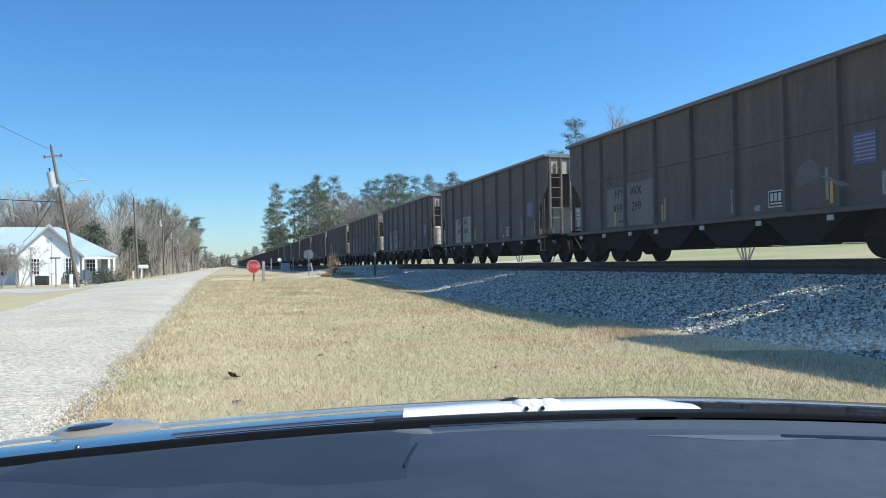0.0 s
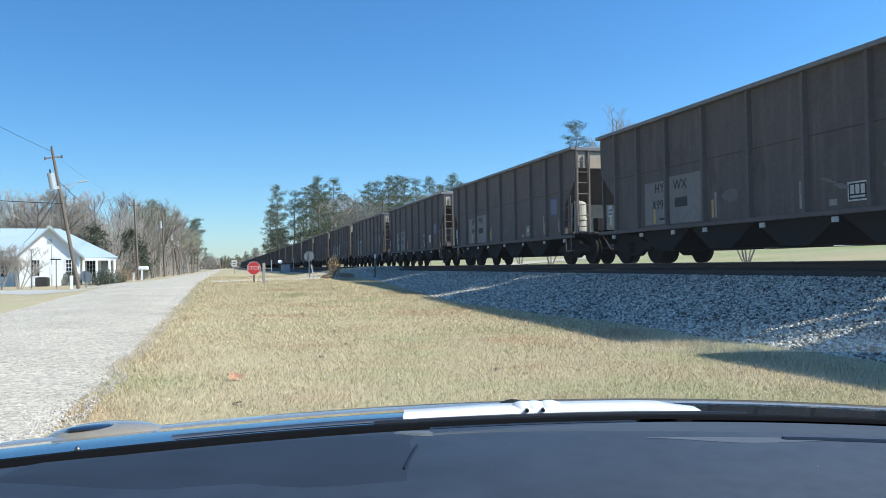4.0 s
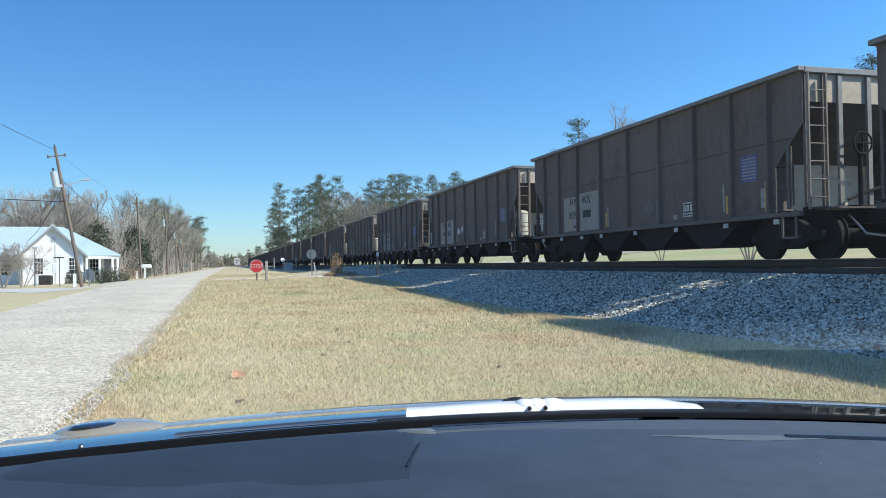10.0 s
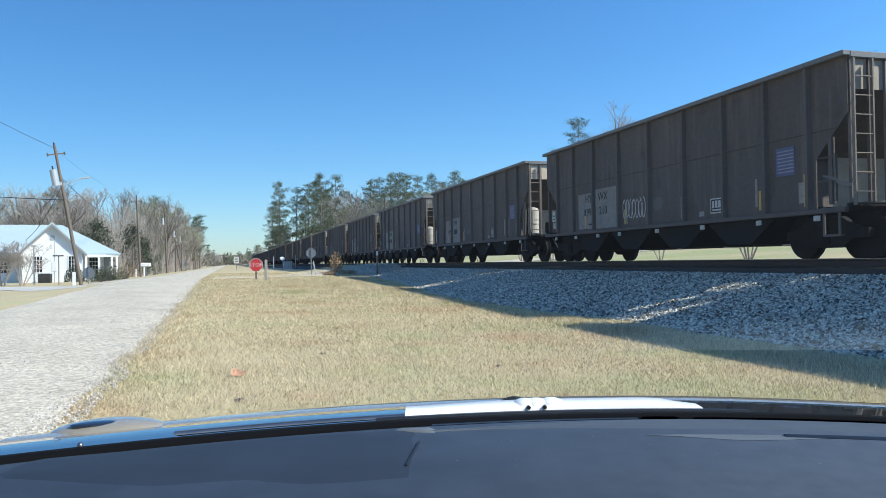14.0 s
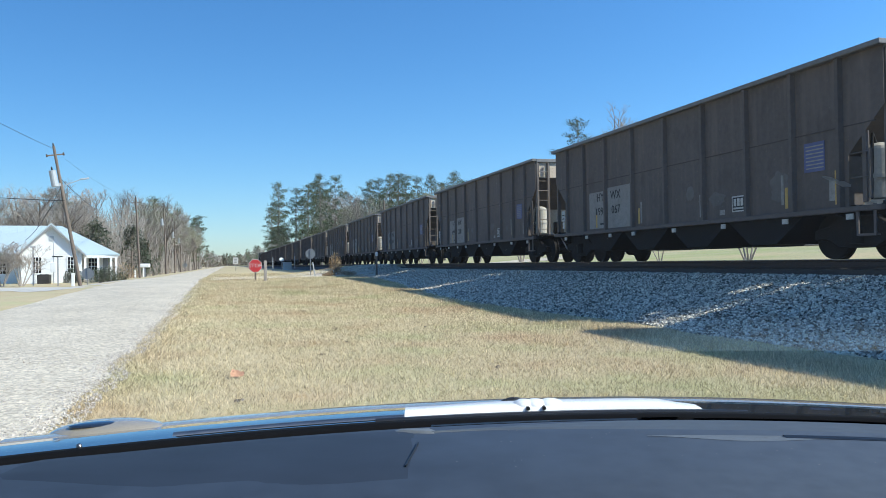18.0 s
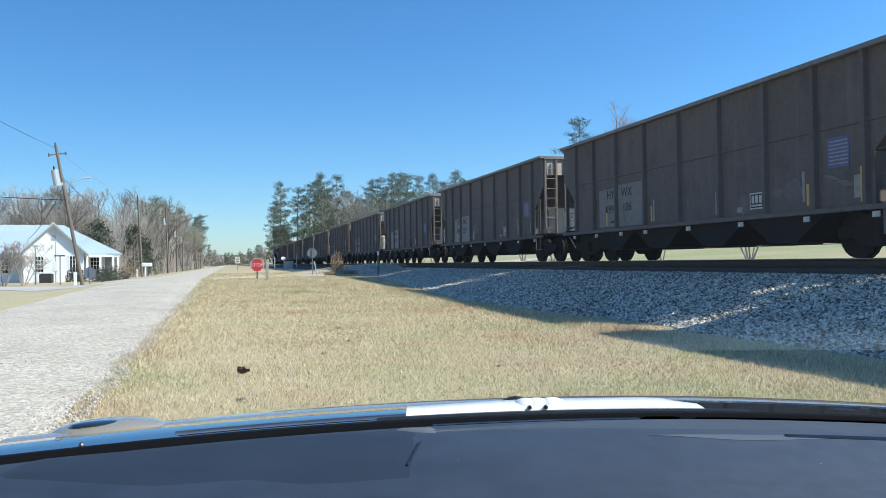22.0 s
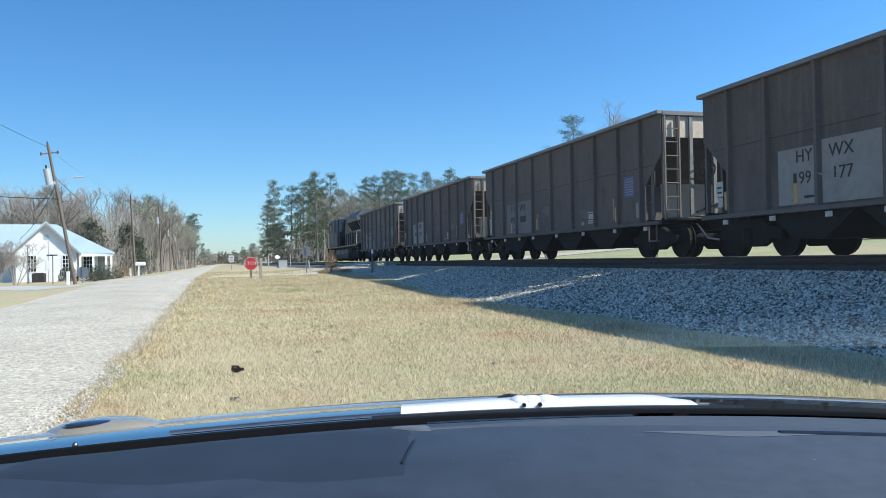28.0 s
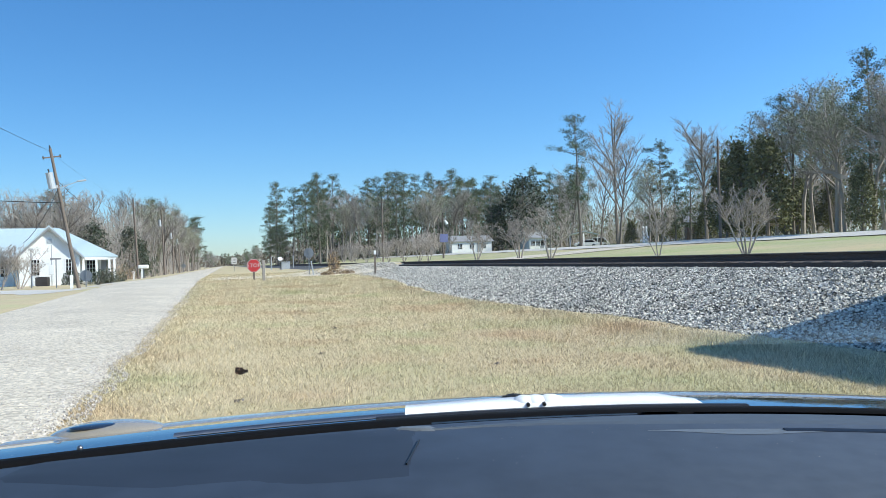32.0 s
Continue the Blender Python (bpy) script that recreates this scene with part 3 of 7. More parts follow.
        put("yellow_reflector", lambda: boxm(-1.50, -1.476, -6.10, -5.98, SILL + 0.10, SILL + 0.75), YELLOWP)
        truck(h, e * 6.05)
    part("centre_sill", boxm(-0.3, 0.3, -HALF - 0.1, HALF + 0.1, 0.72, 1.1), UNDER, h)
    # outlet chutes
    cf = None
    for y in (-3.75, -1.25, 1.25, 3.75):
        if cf is None:
            cf = part("outlet_chute", prismm([(-1.24, SILL - 0.06), (-0.42, 0.34), (0.42, 0.34), (1.24, SILL - 0.06)], -1.40, 1.40, "x"), UNDER, h)
            cf.location.y = y
        else:
            again("outlet_chute", cf, pose(0, y, 0), h)
    tg = None
    for y in (-6.35, -4.6, -2.5, -0.4, 1.7, 3.1, 4.7, 6.3):
        if tg is None:
            tg = part("white_tag", boxm(-0.012, 0.012, -0.085, 0.085, -0.045, 0.060), WHITE, h)
            tg.location = (-1.515, y, SILL - 0.16)
        else:
            again("white_tag", tg, pose(-1.515, y, SILL - 0.16), h)
    # marks on the side: a faded panel, stencils, notices
    ink = -1.475
    fp = part("faded_panel", box(boxm(ink - 0.008, ink, RIBS[6] + 0.08, RIBS[7] - 0.32, SILL + 0.09, 2.18), ink - 0.008, ink, RIBS[5] + 0.09, RIBS[6] - 0.08, SILL + 0.07, 2.25), PANEL, h, "faded grey marking panel")
    part("small_print", boxm(ink - 0.011, ink - 0.008, RIBS[6] + 0.14, RIBS[6] + 0.42, SILL + 0.20, SILL + 0.25), BLACKP, fp)
    part("black_stripe", boxm(ink - 0.012, ink - 0.008, RIBS[6] + 0.62, RIBS[6] + 0.71, SILL + 0.52, SILL + 0.72), BLACKP, fp)
    part("yellow_stripe", boxm(ink - 0.012, ink - 0.008, RIBS[6] + 0.62, RIBS[6] + 0.71, SILL + 0.12, SILL + 0.52), YELLOWP, fp)
    pk = part("placard", boxm(ink - 0.02, ink, RIBS[8] + 0.28, RIBS[8] + 0.52, SILL + 0.45, SILL + 0.80), WHITE, h, "small white placard")
    part("placard_print", boxm(ink - 0.024, ink - 0.02, RIBS[8] + 0.32, RIBS[8] + 0.48, SILL + 0.52, SILL + 0.56), BLACKP, pk)
    part("placard_print", boxm(ink - 0.024, ink - 0.02, RIBS[8] + 0.32, RIBS[8] + 0.48, SILL + 0.64, SILL + 0.68), BLACKP, pk)
    part("placard", boxm(ink - 0.015, ink, RIBS[8] + 0.30, RIBS[8] + 0.46, SILL + 0.20, SILL + 0.42), WHITE, h, "small white placard")
    nb = part("notice", boxm(ink - 0.008, ink, RIBS[1] - 0.86, RIBS[1] - 0.30, 1.74, 2.32), BLUEP, h, "blue printed notice")
    bm = bmesh.new()
    for k in range(7):
        box(bm, ink - 0.011, ink - 0.008, RIBS[1] - 0.83, RIBS[1] - 0.35, 1.80 + 0.072 * k, 1.825 + 0.072 * k)
    part("printed_text", bm, DUSTYWHITE, nb)
    st = part("stencil_box", boxm(ink - 0.007, ink, RIBS[2] + 0.10, RIBS[2] + 0.58, SILL + 0.16, SILL + 0.52), WHITE, h, "black stencil box with white border")
    part("stencil_field", boxm(ink - 0.010, ink - 0.007, RIBS[2] + 0.13, RIBS[2] + 0.55, SILL + 0.19, SILL + 0.49), BLACKP, st)
    bm = boxm(ink - 0.013, ink - 0.010, RIBS[2] + 0.16, RIBS[2] + 0.52, SILL + 0.22, SILL + 0.26)
    for k in range(3):
        box(bm, ink - 0.013, ink - 0.010, RIBS[2] + 0.17 + 0.125 * k, RIBS[2] + 0.26 + 0.125 * k, SILL + 0.29, SILL + 0.46)
    part("stencil_print", bm, WHITE, st)
    for y, w, hh, z in ((RIBS[5] - 0.42, 0.08, 0.6, SILL + 0.12), (RIBS[3] + 0.17, 0.08, 0.55, SILL + 0.12), (RIBS[2] + 0.95, 0.2, 0.12, SILL + 0.12), (RIBS[0] + 0.22, 0.2, 0.42, SILL + 0.18), (RIBS[1] + 0.36, 0.08, 0.62, SILL + 0.2)):
        part("white_stencil", boxm(ink - 0.006, ink, y - w / 2, y + w / 2, z, z + hh), DUSTYWHITE, h, "worn white stencil patch")
    for y in (RIBS[5] - 0.30, RIBS[3] + 0.05, RIBS[1] + 0.24, RIBS[8] + 0.2):
        part("yellow_reflector", boxm(ink - 0.008, ink, y - 0.04, y + 0.04, SILL + 0.12, SILL + 0.55), YELLOWP, h)
    return h


def brake_gear(h, meshes):
    """The brake cylinder and its rods at the near end of some cars."""
    if not meshes:
        meshes.append(part("brake_reservoir", tubem((-1.08, -6.62, 1.12), (-1.08, -6.62, 2.02), 0.25, n=20), PALEGREY, h, "pale dusty brake cylinder"))
        dm = bmesh.new()
        bmesh.ops.create_uvsphere(dm, u_segments=20, v_segments=8, radius=1, matrix=Matrix.Translation((-1.08, -6.62, 2.02)) @ Matrix.Diagonal((0.25, 0.25, 0.13, 1)))
        tube(dm, (-1.08, -6.62, 1.48), (-1.08, -6.62, 1.56), 0.275, n=20)
        meshes.append(part("cylinder_head", dm, PALEGREY, h, "domed head and flange of the brake cylinder"))
        meshes.append(part("brake_valve", boxm(-0.55, -0.2, -6.9, -6.6, 1.1, 1.55, bevel=0.03), UNDER, h))
        meshes.append(part("brake_pipe", tube(tubem((-1.08, -6.6, 2.0), (-1.30, -6.7, 2.3), 0.03, n=6), (-1.3, -6.7, 2.3), (-1.35, -6.7, 1.1), 0.03, n=6), UNDER, h))
    else:
        for o in meshes:
            again(o.name.split(".")[0], o, Matrix(), h, o.get("label", ""))


def brake_wheel(h, meshes):
    """The hand brake at the near end of the others."""
    if not meshes:
        bm = bmesh.new()
        for k in range(12):
            a, b = k * math.pi / 6, (k + 1) * math.pi / 6
            tube(bm, (-0.2 + 0.23 * math.cos(a), -HALF - 0.2, 2.35 + 0.23 * math.sin(a)), (-0.2 + 0.23 * math.cos(b), -HALF - 0.2, 2.35 + 0.23 * math.sin(b)), 0.022, n=6)
        for k in range(4):
            a = k * math.pi / 2
            tube(bm, (-0.2, -HALF - 0.2, 2.35), (-0.2 + 0.23 * math.cos(a), -HALF - 0.2, 2.35 + 0.23 * math.sin(a)), 0.018, n=5)
        meshes.append(part("brake_wheel", bm, UNDER, h))
        meshes.append(part("brake_chain_rod", tube(tubem((-0.2, -HALF - 0.12, 1.1), (-0.2, -HALF - 0.12, 2.35), 0.05, n=8), (-0.5, -HALF - 0.1, 1.2), (0.4, -HALF - 0.1, 1.5), 0.03, n=6), UNDER, h))
        meshes.append(part("end_brace", box(boxm(-0.62, -0.52, -HALF - 0.03, -HALF + 0.04, 1.05, TOP - 0.14), 0.1, 0.2, -HALF - 0.03, -HALF + 0.04, 1.05, TOP - 0.14), CHORD, h))
    else:
        for o in meshes:
            again(o.name.split(".")[0], o, Matrix(), h, o.get("label", ""))


CARS = {}
base_car = hopper()
NUMBERS = {0: "299", 1: "020", 2: "149", 3: "213", 4: "015", 7: "285", 8: "017", 9: "084", 10: "107", 11: "353", 12: "036", 14: "052", 15: "397", 16: "359", 17: "139", 18: "210", 21: "114", 22: "412", 23: "067", 24: "280", 25: "064", 26: "248", 27: "007", 28: "106", 29: "259", 30: "342", 32: "371", 35: "177", 37: "172", 38: "194"}
TANKS = {2, 3, 4, 14, 16, 17, 19, 20, 23, 24, 26, 27, 28, 31, 33, 6}
gear, wheels, digit_cache = [], [], {}
for n in range(-3, 39):
    CARS[n] = base_car if n == -3 else copy_thing(base_car, Matrix())


def stencil(h, body, y, z, size, material):
    """Letters on the side, one mesh for each word."""
    m = pose(-1.488, y, z, 90, 0, -90)
    key = (body, material.name)
    if key in digit_cache:
        again("letters", digit_cache[key], m, h)
    else:
        digit_cache[key] = lettering("letters", body, size, material, h, m)


def scrawl(h, seed, y0, y1, z0, z1, strokes, material, r=0.035):
    """Loops of spray paint: unreadable strokes."""
    rng = random.Random(seed)
    bm = bmesh.new()
    for k in range(strokes):
        yc = y0 + (y1 - y0) * (k + 0.5) / strokes
        a0, w = rng.uniform(0, 6), (y1 - y0) / strokes * 0.55
        pts = []
        for i in range(15):
            a = a0 + i * rng.uniform(0.35, 0.5)
            pts.append((yc + w * math.cos(a) * rng.uniform(0.75, 1.05), (z0 + z1) / 2 + (z1 - z0) / 2 * math.sin(a * rng.choice((1, 1, 0.97)))))
        for (ya, za), (yb, zb) in zip(pts, pts[1:]):
            d = Vector((yb - ya, zb - za))
            if d.length < 0.01:
                continue
            nrm = Vector((-d.y, d.x)).normalized() * r
            vs = [bm.verts.new((-1.484 - 0.0004 * k, u, v)) for u, v in ((ya + nrm.x, za + nrm.y), (ya - nrm.x, za - nrm.y), (yb - nrm.x, zb - nrm.y), (yb + nrm.x, zb + nrm.y))]
            bm.faces.new(vs)
    return part("graffiti", bm, material, h, "pale spray-painted scrawl")


def blob(h, seed, y, z, ry, rz, material, lift=0.0):
    """A ragged patch of overpaint."""
    rng = random.Random(seed)
    pts = [(y + ry * math.cos(a) * rng.uniform(0.7, 1.1), z + rz * math.sin(a) * rng.uniform(0.7, 1.1)) for a in [i * 2 * math.pi / 18 for i in range(18)]]
    return part("paint_patch", prismm(pts, -1.4752 - lift, -1.4721, "x"), material, h, "ragged pale paint patch")


for n, h in CARS.items():
    (brake_gear if n in TANKS else brake_wheel)(h, gear if n in TANKS else wheels)
    ink_ = WHITE if n == 8 else BLACKP
    stencil(h, "HY", RIBS[6] + 0.40, 1.99, 0.36, ink_)
    stencil(h, "WX", RIBS[6] - 0.58, 2.00, 0.36, ink_)
    stencil(h, "99", RIBS[6] + 0.38, 1.55, 0.36, ink_)
    if n in NUMBERS:
        stencil(h, NUMBERS[n], RIBS[6] - 0.60, 1.56, 0.36, ink_)
    else:
        part("number_bar", boxm(-1.490, -1.484, RIBS[6] - 0.90, RIBS[6] - 0.34, 1.44, 1.68), ink_, h)
    if n == 8:
        for a, b, c, d in ((0.08, 0.60, 1.83, 2.15), (-0.90, -0.28, 1.84, 2.16), (0.08, 0.56, 1.39, 1.71), (-0.94, -0.28, 1.40, 1.72)):
            part("black_plate", boxm(-1.4865, -1.4835, RIBS[6] + a, RIBS[6] + b, c, d), BLACKP, h)


def strokes(h, lines, r, material, label="thick white spray-painted shapes"):
    """Fat runs of spray paint along bent lines of (y, z)."""
    bm = bmesh.new()
    k = 0
    for line in lines:
        for (ya, za), (yb, zb) in zip(line, line[1:]):
            d = Vector((yb - ya, zb - za)).normalized()
            w = Vector((-d.y, d.x)) * r
            e = d * r * 0.7
            k += 1
            bm.faces.new([bm.verts.new((-1.484 - 0.0002 * k, u, v)) for u, v in ((ya + w.x - e.x, za + w.y - e.y), (ya - w.x - e.x, za - w.y - e.y), (yb - w.x + e.x, zb - w.y + e.y), (yb + w.x + e.x, zb + w.y + e.y))])
    return part("graffiti", bm, material, h, label)


def arc(y, z, ry, rz, a0, a1, n=14):
    return [(y + ry * math.cos(radians(a0 + (a1 - a0) * i / n)), z + rz * math.sin(radians(a0 + (a1 - a0) * i / n))) for i in range(n + 1)]


Y5, Y4, Y3 = RIBS[5], RIBS[4], RIBS[3]
strokes(CARS[9], [arc(Y5 + 0.16, 1.52, 0.21, 0.40, 0, 360), arc(Y5 + 0.16, 1.55, 0.09, 0.26, 0, 360, 8), [(Y5 - 0.14, 1.75), (Y5 - 0.28, 2.0), (Y5 - 0.42, 1.95), (Y5 - 0.46, 1.5), (Y5 - 0.42, 1.12)], [(Y5 - 0.26, 1.9), (Y5 - 0.32, 1.45), (Y5 - 0.44, 1.2)],
                  [(Y5 - 0.55, 1.95), (Y5 - 0.74, 1.9), (Y5 - 0.86, 1.62), (Y5 - 0.72, 1.2)], [(Y5 - 1.16, 2.02), (Y5 - 0.96, 1.92), (Y5 - 0.86, 1.6), (Y5 - 1.06, 1.22), (Y5 - 1.22, 1.30)], [(Y5 - 1.20, 2.0), (Y5 - 1.26, 1.6), (Y5 - 1.22, 1.3)],
                  arc(Y4 - 0.42, 1.86, 0.28, 0.26, -30, 230), arc(Y4 - 0.44, 1.45, 0.36, 0.32, 20, 170), arc(Y4 - 0.42, 1.40, 0.14, 0.16, 0, 360, 10), [(Y4 - 0.70, 1.65), (Y4 - 0.84, 1.35), (Y4 - 0.78, 1.08)], [(Y4 - 0.14, 1.75), (Y4 - 0.20, 1.40), (Y4 - 0.34, 1.16)]], 0.058, WHITE)
scrawl(CARS[18], 8, RIBS[4] + 0.25, RIBS[5] - 0.2, 1.22, 1.78, 7, WHITE, 0.018)
blob(CARS[14], 9, RIBS[5] - 0.55, 1.6, 0.28, 0.18, WHITE)
blob(CARS[14], 10, RIBS[4] + 0.55, 1.65, 0.18, 0.22, WHITE)
blob(CARS[15], 11, RIBS[5] + 0.5, 1.5, 0.22, 0.22, WHITE)
blob(CARS[7], 12, RIBS[2] + 0.35, 1.75, 0.30, 0.10, WHITE)
blob(CARS[7], 13, RIBS[1] + 0.60, 1.55, 0.34, 0.26, WHITE)
blob(CARS[17], 14, RIBS[4] + 0.7, 1.55, 0.5, 0.25, PANEL)
blob(CARS[27], 15, RIBS[8] - 0.5, 1.95, 0.10, 0.08, WHITE)
mrng = random.Random(4)
for n, h in CARS.items():
    for k in range(mrng.randrange(2, 5)):
        blob(h, 100 + 10 * n + k, mrng.uniform(-6, RIBS[5] - 0.6), mrng.uniform(1.2, 1.75), mrng.uniform(0.12, 0.4), mrng.uniform(0.1, 0.28), PATCH, 0.0006 + 0.0012 * k)



# ---- the locomotive behind the last hopper; its cab end points away from the hoppers ----
def loco_truck(parent, y):
    t = part("truck", boxm(-1.0, 1.0, -2.1, 2.1, 0.62, 1.1, bevel=0.03), UNDER, parent, "six-wheel locomotive truck, grimy grey")
    t.location = (0, y, 0)
    sf = jb = sp = None
    pts = [(-2.62, 0.66), (-2.62, 1.02), (-1.7, 1.14), (-0.95, 1.0), (0.95, 1.0), (1.7, 1.14), (2.62, 1.02), (2.62, 0.66), (2.2, 0.46), (1.5, 0.5), (0.95, 0.68), (0.45, 0.46), (-0.45, 0.46), (-0.95, 0.68), (-1.5, 0.5), (-2.2, 0.46)]
    for sx in (-1.16, 1.16):
        if sf is None:
            o = sf = part("side_frame", prismm(pts, -0.09, 0.09, "x", 0.02), TRUCKGREY, t)
            sf.location = (sx, 0, 0)
            jb = part("axle_box", boxm(-0.17, 0.17, -0.24, 0.24, 0.30, 0.80, bevel=0.06), TRUCKGREY, sf)
            jb.location = (0, -1.85, 0)
            sp = part("axle_spring", tubem((0, 0, 0.78), (0, 0, 1.2), 0.11, n=10), UNDER, sf)
            sp.location = (0, -1.4, 0)
            cy = part("brake_cylinder", tubem((-0.12, -0.25, 0.9), (-0.12, 0.25, 0.9), 0.12, n=12), TRUCKGREY, sf)
            cy.location = (0, -0.95, 0)
        else:
            o = again("side_frame", sf, pose(sx, 0, 0), t)
            again("axle_box", jb, pose(0, -1.85, 0), o)
            again("axle_spring", sp, pose(0, -1.4, 0), o)
            again("brake_cylinder", cy, pose(0.24, -0.95, 0), o)
        for yy in (0, 1.85):
            again("axle_box", jb, pose(0, yy, 0), o)
        for yy in (-0.45, 0.45, 1.4):
            again("axle_spring", sp, pose(0, yy, 0), o)
        again("brake_cylinder", cy, pose(0 if sx < 0 else 0.24, 0.95, 0), o)
    for yy in (-1.85, 0, 1.85):
        w = wheelset(t, yy)
        w.location.z = 0.52


def locomotive():
    L = root("locomotive", "dark grey and navy diesel freight locomotive with yellow stripe", "locomotive")
    Y0, Y1 = -10.0, 9.9
    part("platform", boxm(-1.52, 1.52, Y0, Y1, 1.30, 1.56, bevel=0.02), UNDER, L)
    part("underframe", boxm(-1.2, 1.2, Y0 + 0.3, Y1 - 0.3, 0.95, 1.30), UNDER, L)
    for sy in (-1, 1):
        part("step_well", boxm(-1.50, -0.9, sy * 9.4 - 0.55, sy * 9.4 + 0.55, 0.40, 1.30), UNDER, L, "black step well")
        part("step_well", boxm(0.9, 1.50, sy * 9.4 - 0.55, sy * 9.4 + 0.55, 0.40, 1.30), UNDER, L, "black step well")
    part("rear_pilot", boxm(-1.45, 1.45, Y0 - 0.06, Y0 + 0.06, 0.25, 1.30), UNDER, L)
    for k in range(3):
        part("air_tank", tubem((-1.3, -3.9 + 0.1 * k, 1.1 - 0.3 * k), (-1.3, -4.6 - 0.1 * k, 1.1 - 0.3 * k), 0.14, n=12), TRUCKGREY, L)
    part("yellow_stripe", box(boxm(-1.535, -1.521, Y0 + 0.6, Y1 - 0.7, 1.42, 1.53), 1.521, 1.535, Y0 + 0.6, Y1 - 0.7, 1.42, 1.53), LOCOYEL, L, "worn yellow sill stripe")
    tank = part("fuel_tank", prismm([(-1.42, 0.75), (-1.15, 0.34), (1.15, 0.34), (1.42, 0.75), (1.42, 1.22), (-1.42, 1.22)], -3.7, 4.0, "y", 0.04), TANKGREY, L, "long grimy grey fuel tank")
    for y in (3.0, 0.9, -1.3, -2.6):
        part("tank_band", boxm(-1.435, -1.415, y - 0.03, y + 0.03, 0.74, 1.20), UNDER, tank)
    part("fuel_filler", boxm(-1.47, -1.42, 2.1, 2.35, 0.95, 1.15, bevel=0.02), STEEL, tank)
    for y in (-6.4, 6.4):
        loco_truck(L, y)
    # engine hood with its doors
    hood = part("engine_hood", boxm(-0.98, 0.98, -2.5, 0.62, 1.56, 4.22, bevel=0.08), LOCOBLUE, L, "navy engine hood with door seams")
    d0 = part("hood_door", boxm(-1.0, -0.985, -0.29, 0.29, 1.72, 4.02, bevel=0.006), LOCOBLUE, hood)
    d0.location.y = 0.25
    h0 = part("door_latch", boxm(-1.03, -1.0, 0.20, 0.25, 2.75, 2.95), STEEL, d0)
    for k in range(1, 5):
        o = again("hood_door", d0, pose(0, 0.25 - 0.62 * k, 0), hood)
        again("door_latch", h0, Matrix(), o)
    part("exhaust", box(boxm(-0.5, 0.5, -0.9, -0.1, 4.22, 4.36), -0.3, 0.3, -2.1, -1.5, 4.22, 4.34), UNDER, L)
    part("roof_fan", tubem((0.2, -1.9, 4.2), (0.2, -1.9, 4.36), 0.45, n=18), UNDER, L)
    # equipment cabinet behind the cab with an open recess
    cab_ = part("equipment_cabinet", box(box(boxm(-1.30, 1.30, 0.64, 2.58, 2.95, 4.28, bevel=0.06), -0.80, 1.30, 0.64, 2.58, 1.56, 2.95), -1.30, -0.80, 2.10, 2.58, 1.56, 2.95), LOCOBLUE, L, "navy equipment cabinet behind the cab")
    part("air_grille", boxm(-1.318, -1.302, 0.85, 1.30, 3.45, 4.0), TRIM, cab_, "dark air intake grille")
    part("filter_box", boxm(-1.25, -0.82, 1.15, 1.9, 1.60, 2.45, bevel=0.03), UNDER, cab_, "black equipment box in the recess")
    part("cable_pipe", tubem((-1.2, 2.0, 1.6), (-1.2, 2.0, 2.95), 0.05, n=8), UNDER, cab_)
    # tall section, then radiators with overhanging wings
    tall = part("tall_hood", boxm(-1.02, 1.02, -4.0, -2.52, 1.56, 4.44, bevel=0.05), LOCOBLUE, L, "navy tall hood section with panels")
    for a, b, c, d in ((-3.10, -2.62, 1.75, 4.2), (-3.78, -3.20, 2.3, 4.0), (-3.78, -3.20, 1.7, 2.2)):
        part("panel", boxm(-1.036, -1.021, a, b, c, d, bevel=0.005), LOCOBLUE, tall)
    part("radiator_hood", boxm(-1.02, 1.02, -9.05, -4.02, 1.56, 3.60, bevel=0.04), LOCOGREY, L)
    part("radiator_wing", prismm([(-1.46, 3.56), (1.46, 3.56), (1.55, 3.86), (1.05, 4.44), (-1.05, 4.44), (-1.55, 3.86)], -9.2, -4.02, "y", 0.03), LOCOGREY, L, "overhanging grey radiator wing")
    part("wing_cap", boxm(-0.7, 0.7, -9.0, -4.3, 4.43, 4.50, bevel=0.02), UNDER, L)
    g0 = part("radiator_grille", prismm([(-1.42, 3.54), (-1.06, 2.86), (-1.03, 2.86), (-1.38, 3.54)], -0.46, 0.46, "y"), SEAL, L, "sloped black radiator screen")
    g0.location.y = -8.5
    b0 = part("radiator_brace", prismm([(-1.45, 3.56), (-1.06, 2.82), (-1.02, 2.82), (-1.37, 3.56)], -0.04, 0.04, "y"), LOCOGREY, L)
    b0.location.y = -9.0
    for k in range(1, 5):
        again("radiator_grille", g0, pose(0, -8.5 + 1.0 * k, 0), L, "sloped black radiator screen")
    for k in range(1, 6):
        again("radiator_brace", b0, pose(0, -9.0 + 1.0 * k, 0), L)
    part("lower_rail", boxm(-1.10, -1.02, -9.05, -4.1, 2.76, 2.84), LOCOGREY, L)
    v0 = part("side_opening", boxm(-1.036, -1.022, -0.40, 0.40, 1.72, 2.66), TRIM, L, "dark louvred side opening")
    v0.location.y = -8.5
    l0 = part("louvre", boxm(-1.05, -1.036, -0.38, 0.38, -0.015, 0.015), TRUCKGREY, v0)
    l0.location.z = 1.9
    for k in range(1, 5):
        again("louvre", l0, pose(0, 0, 1.9 + 0.15 * k), v0)
    for k in range(1, 5):
        o = again("side_opening", v0, pose(0, -8.5 + 0.98 * k, 0), L, "dark louvred side opening")
        for j in range(5):
            again("louvre", l0, pose(0, 0, 1.9 + 0.15 * j), o)
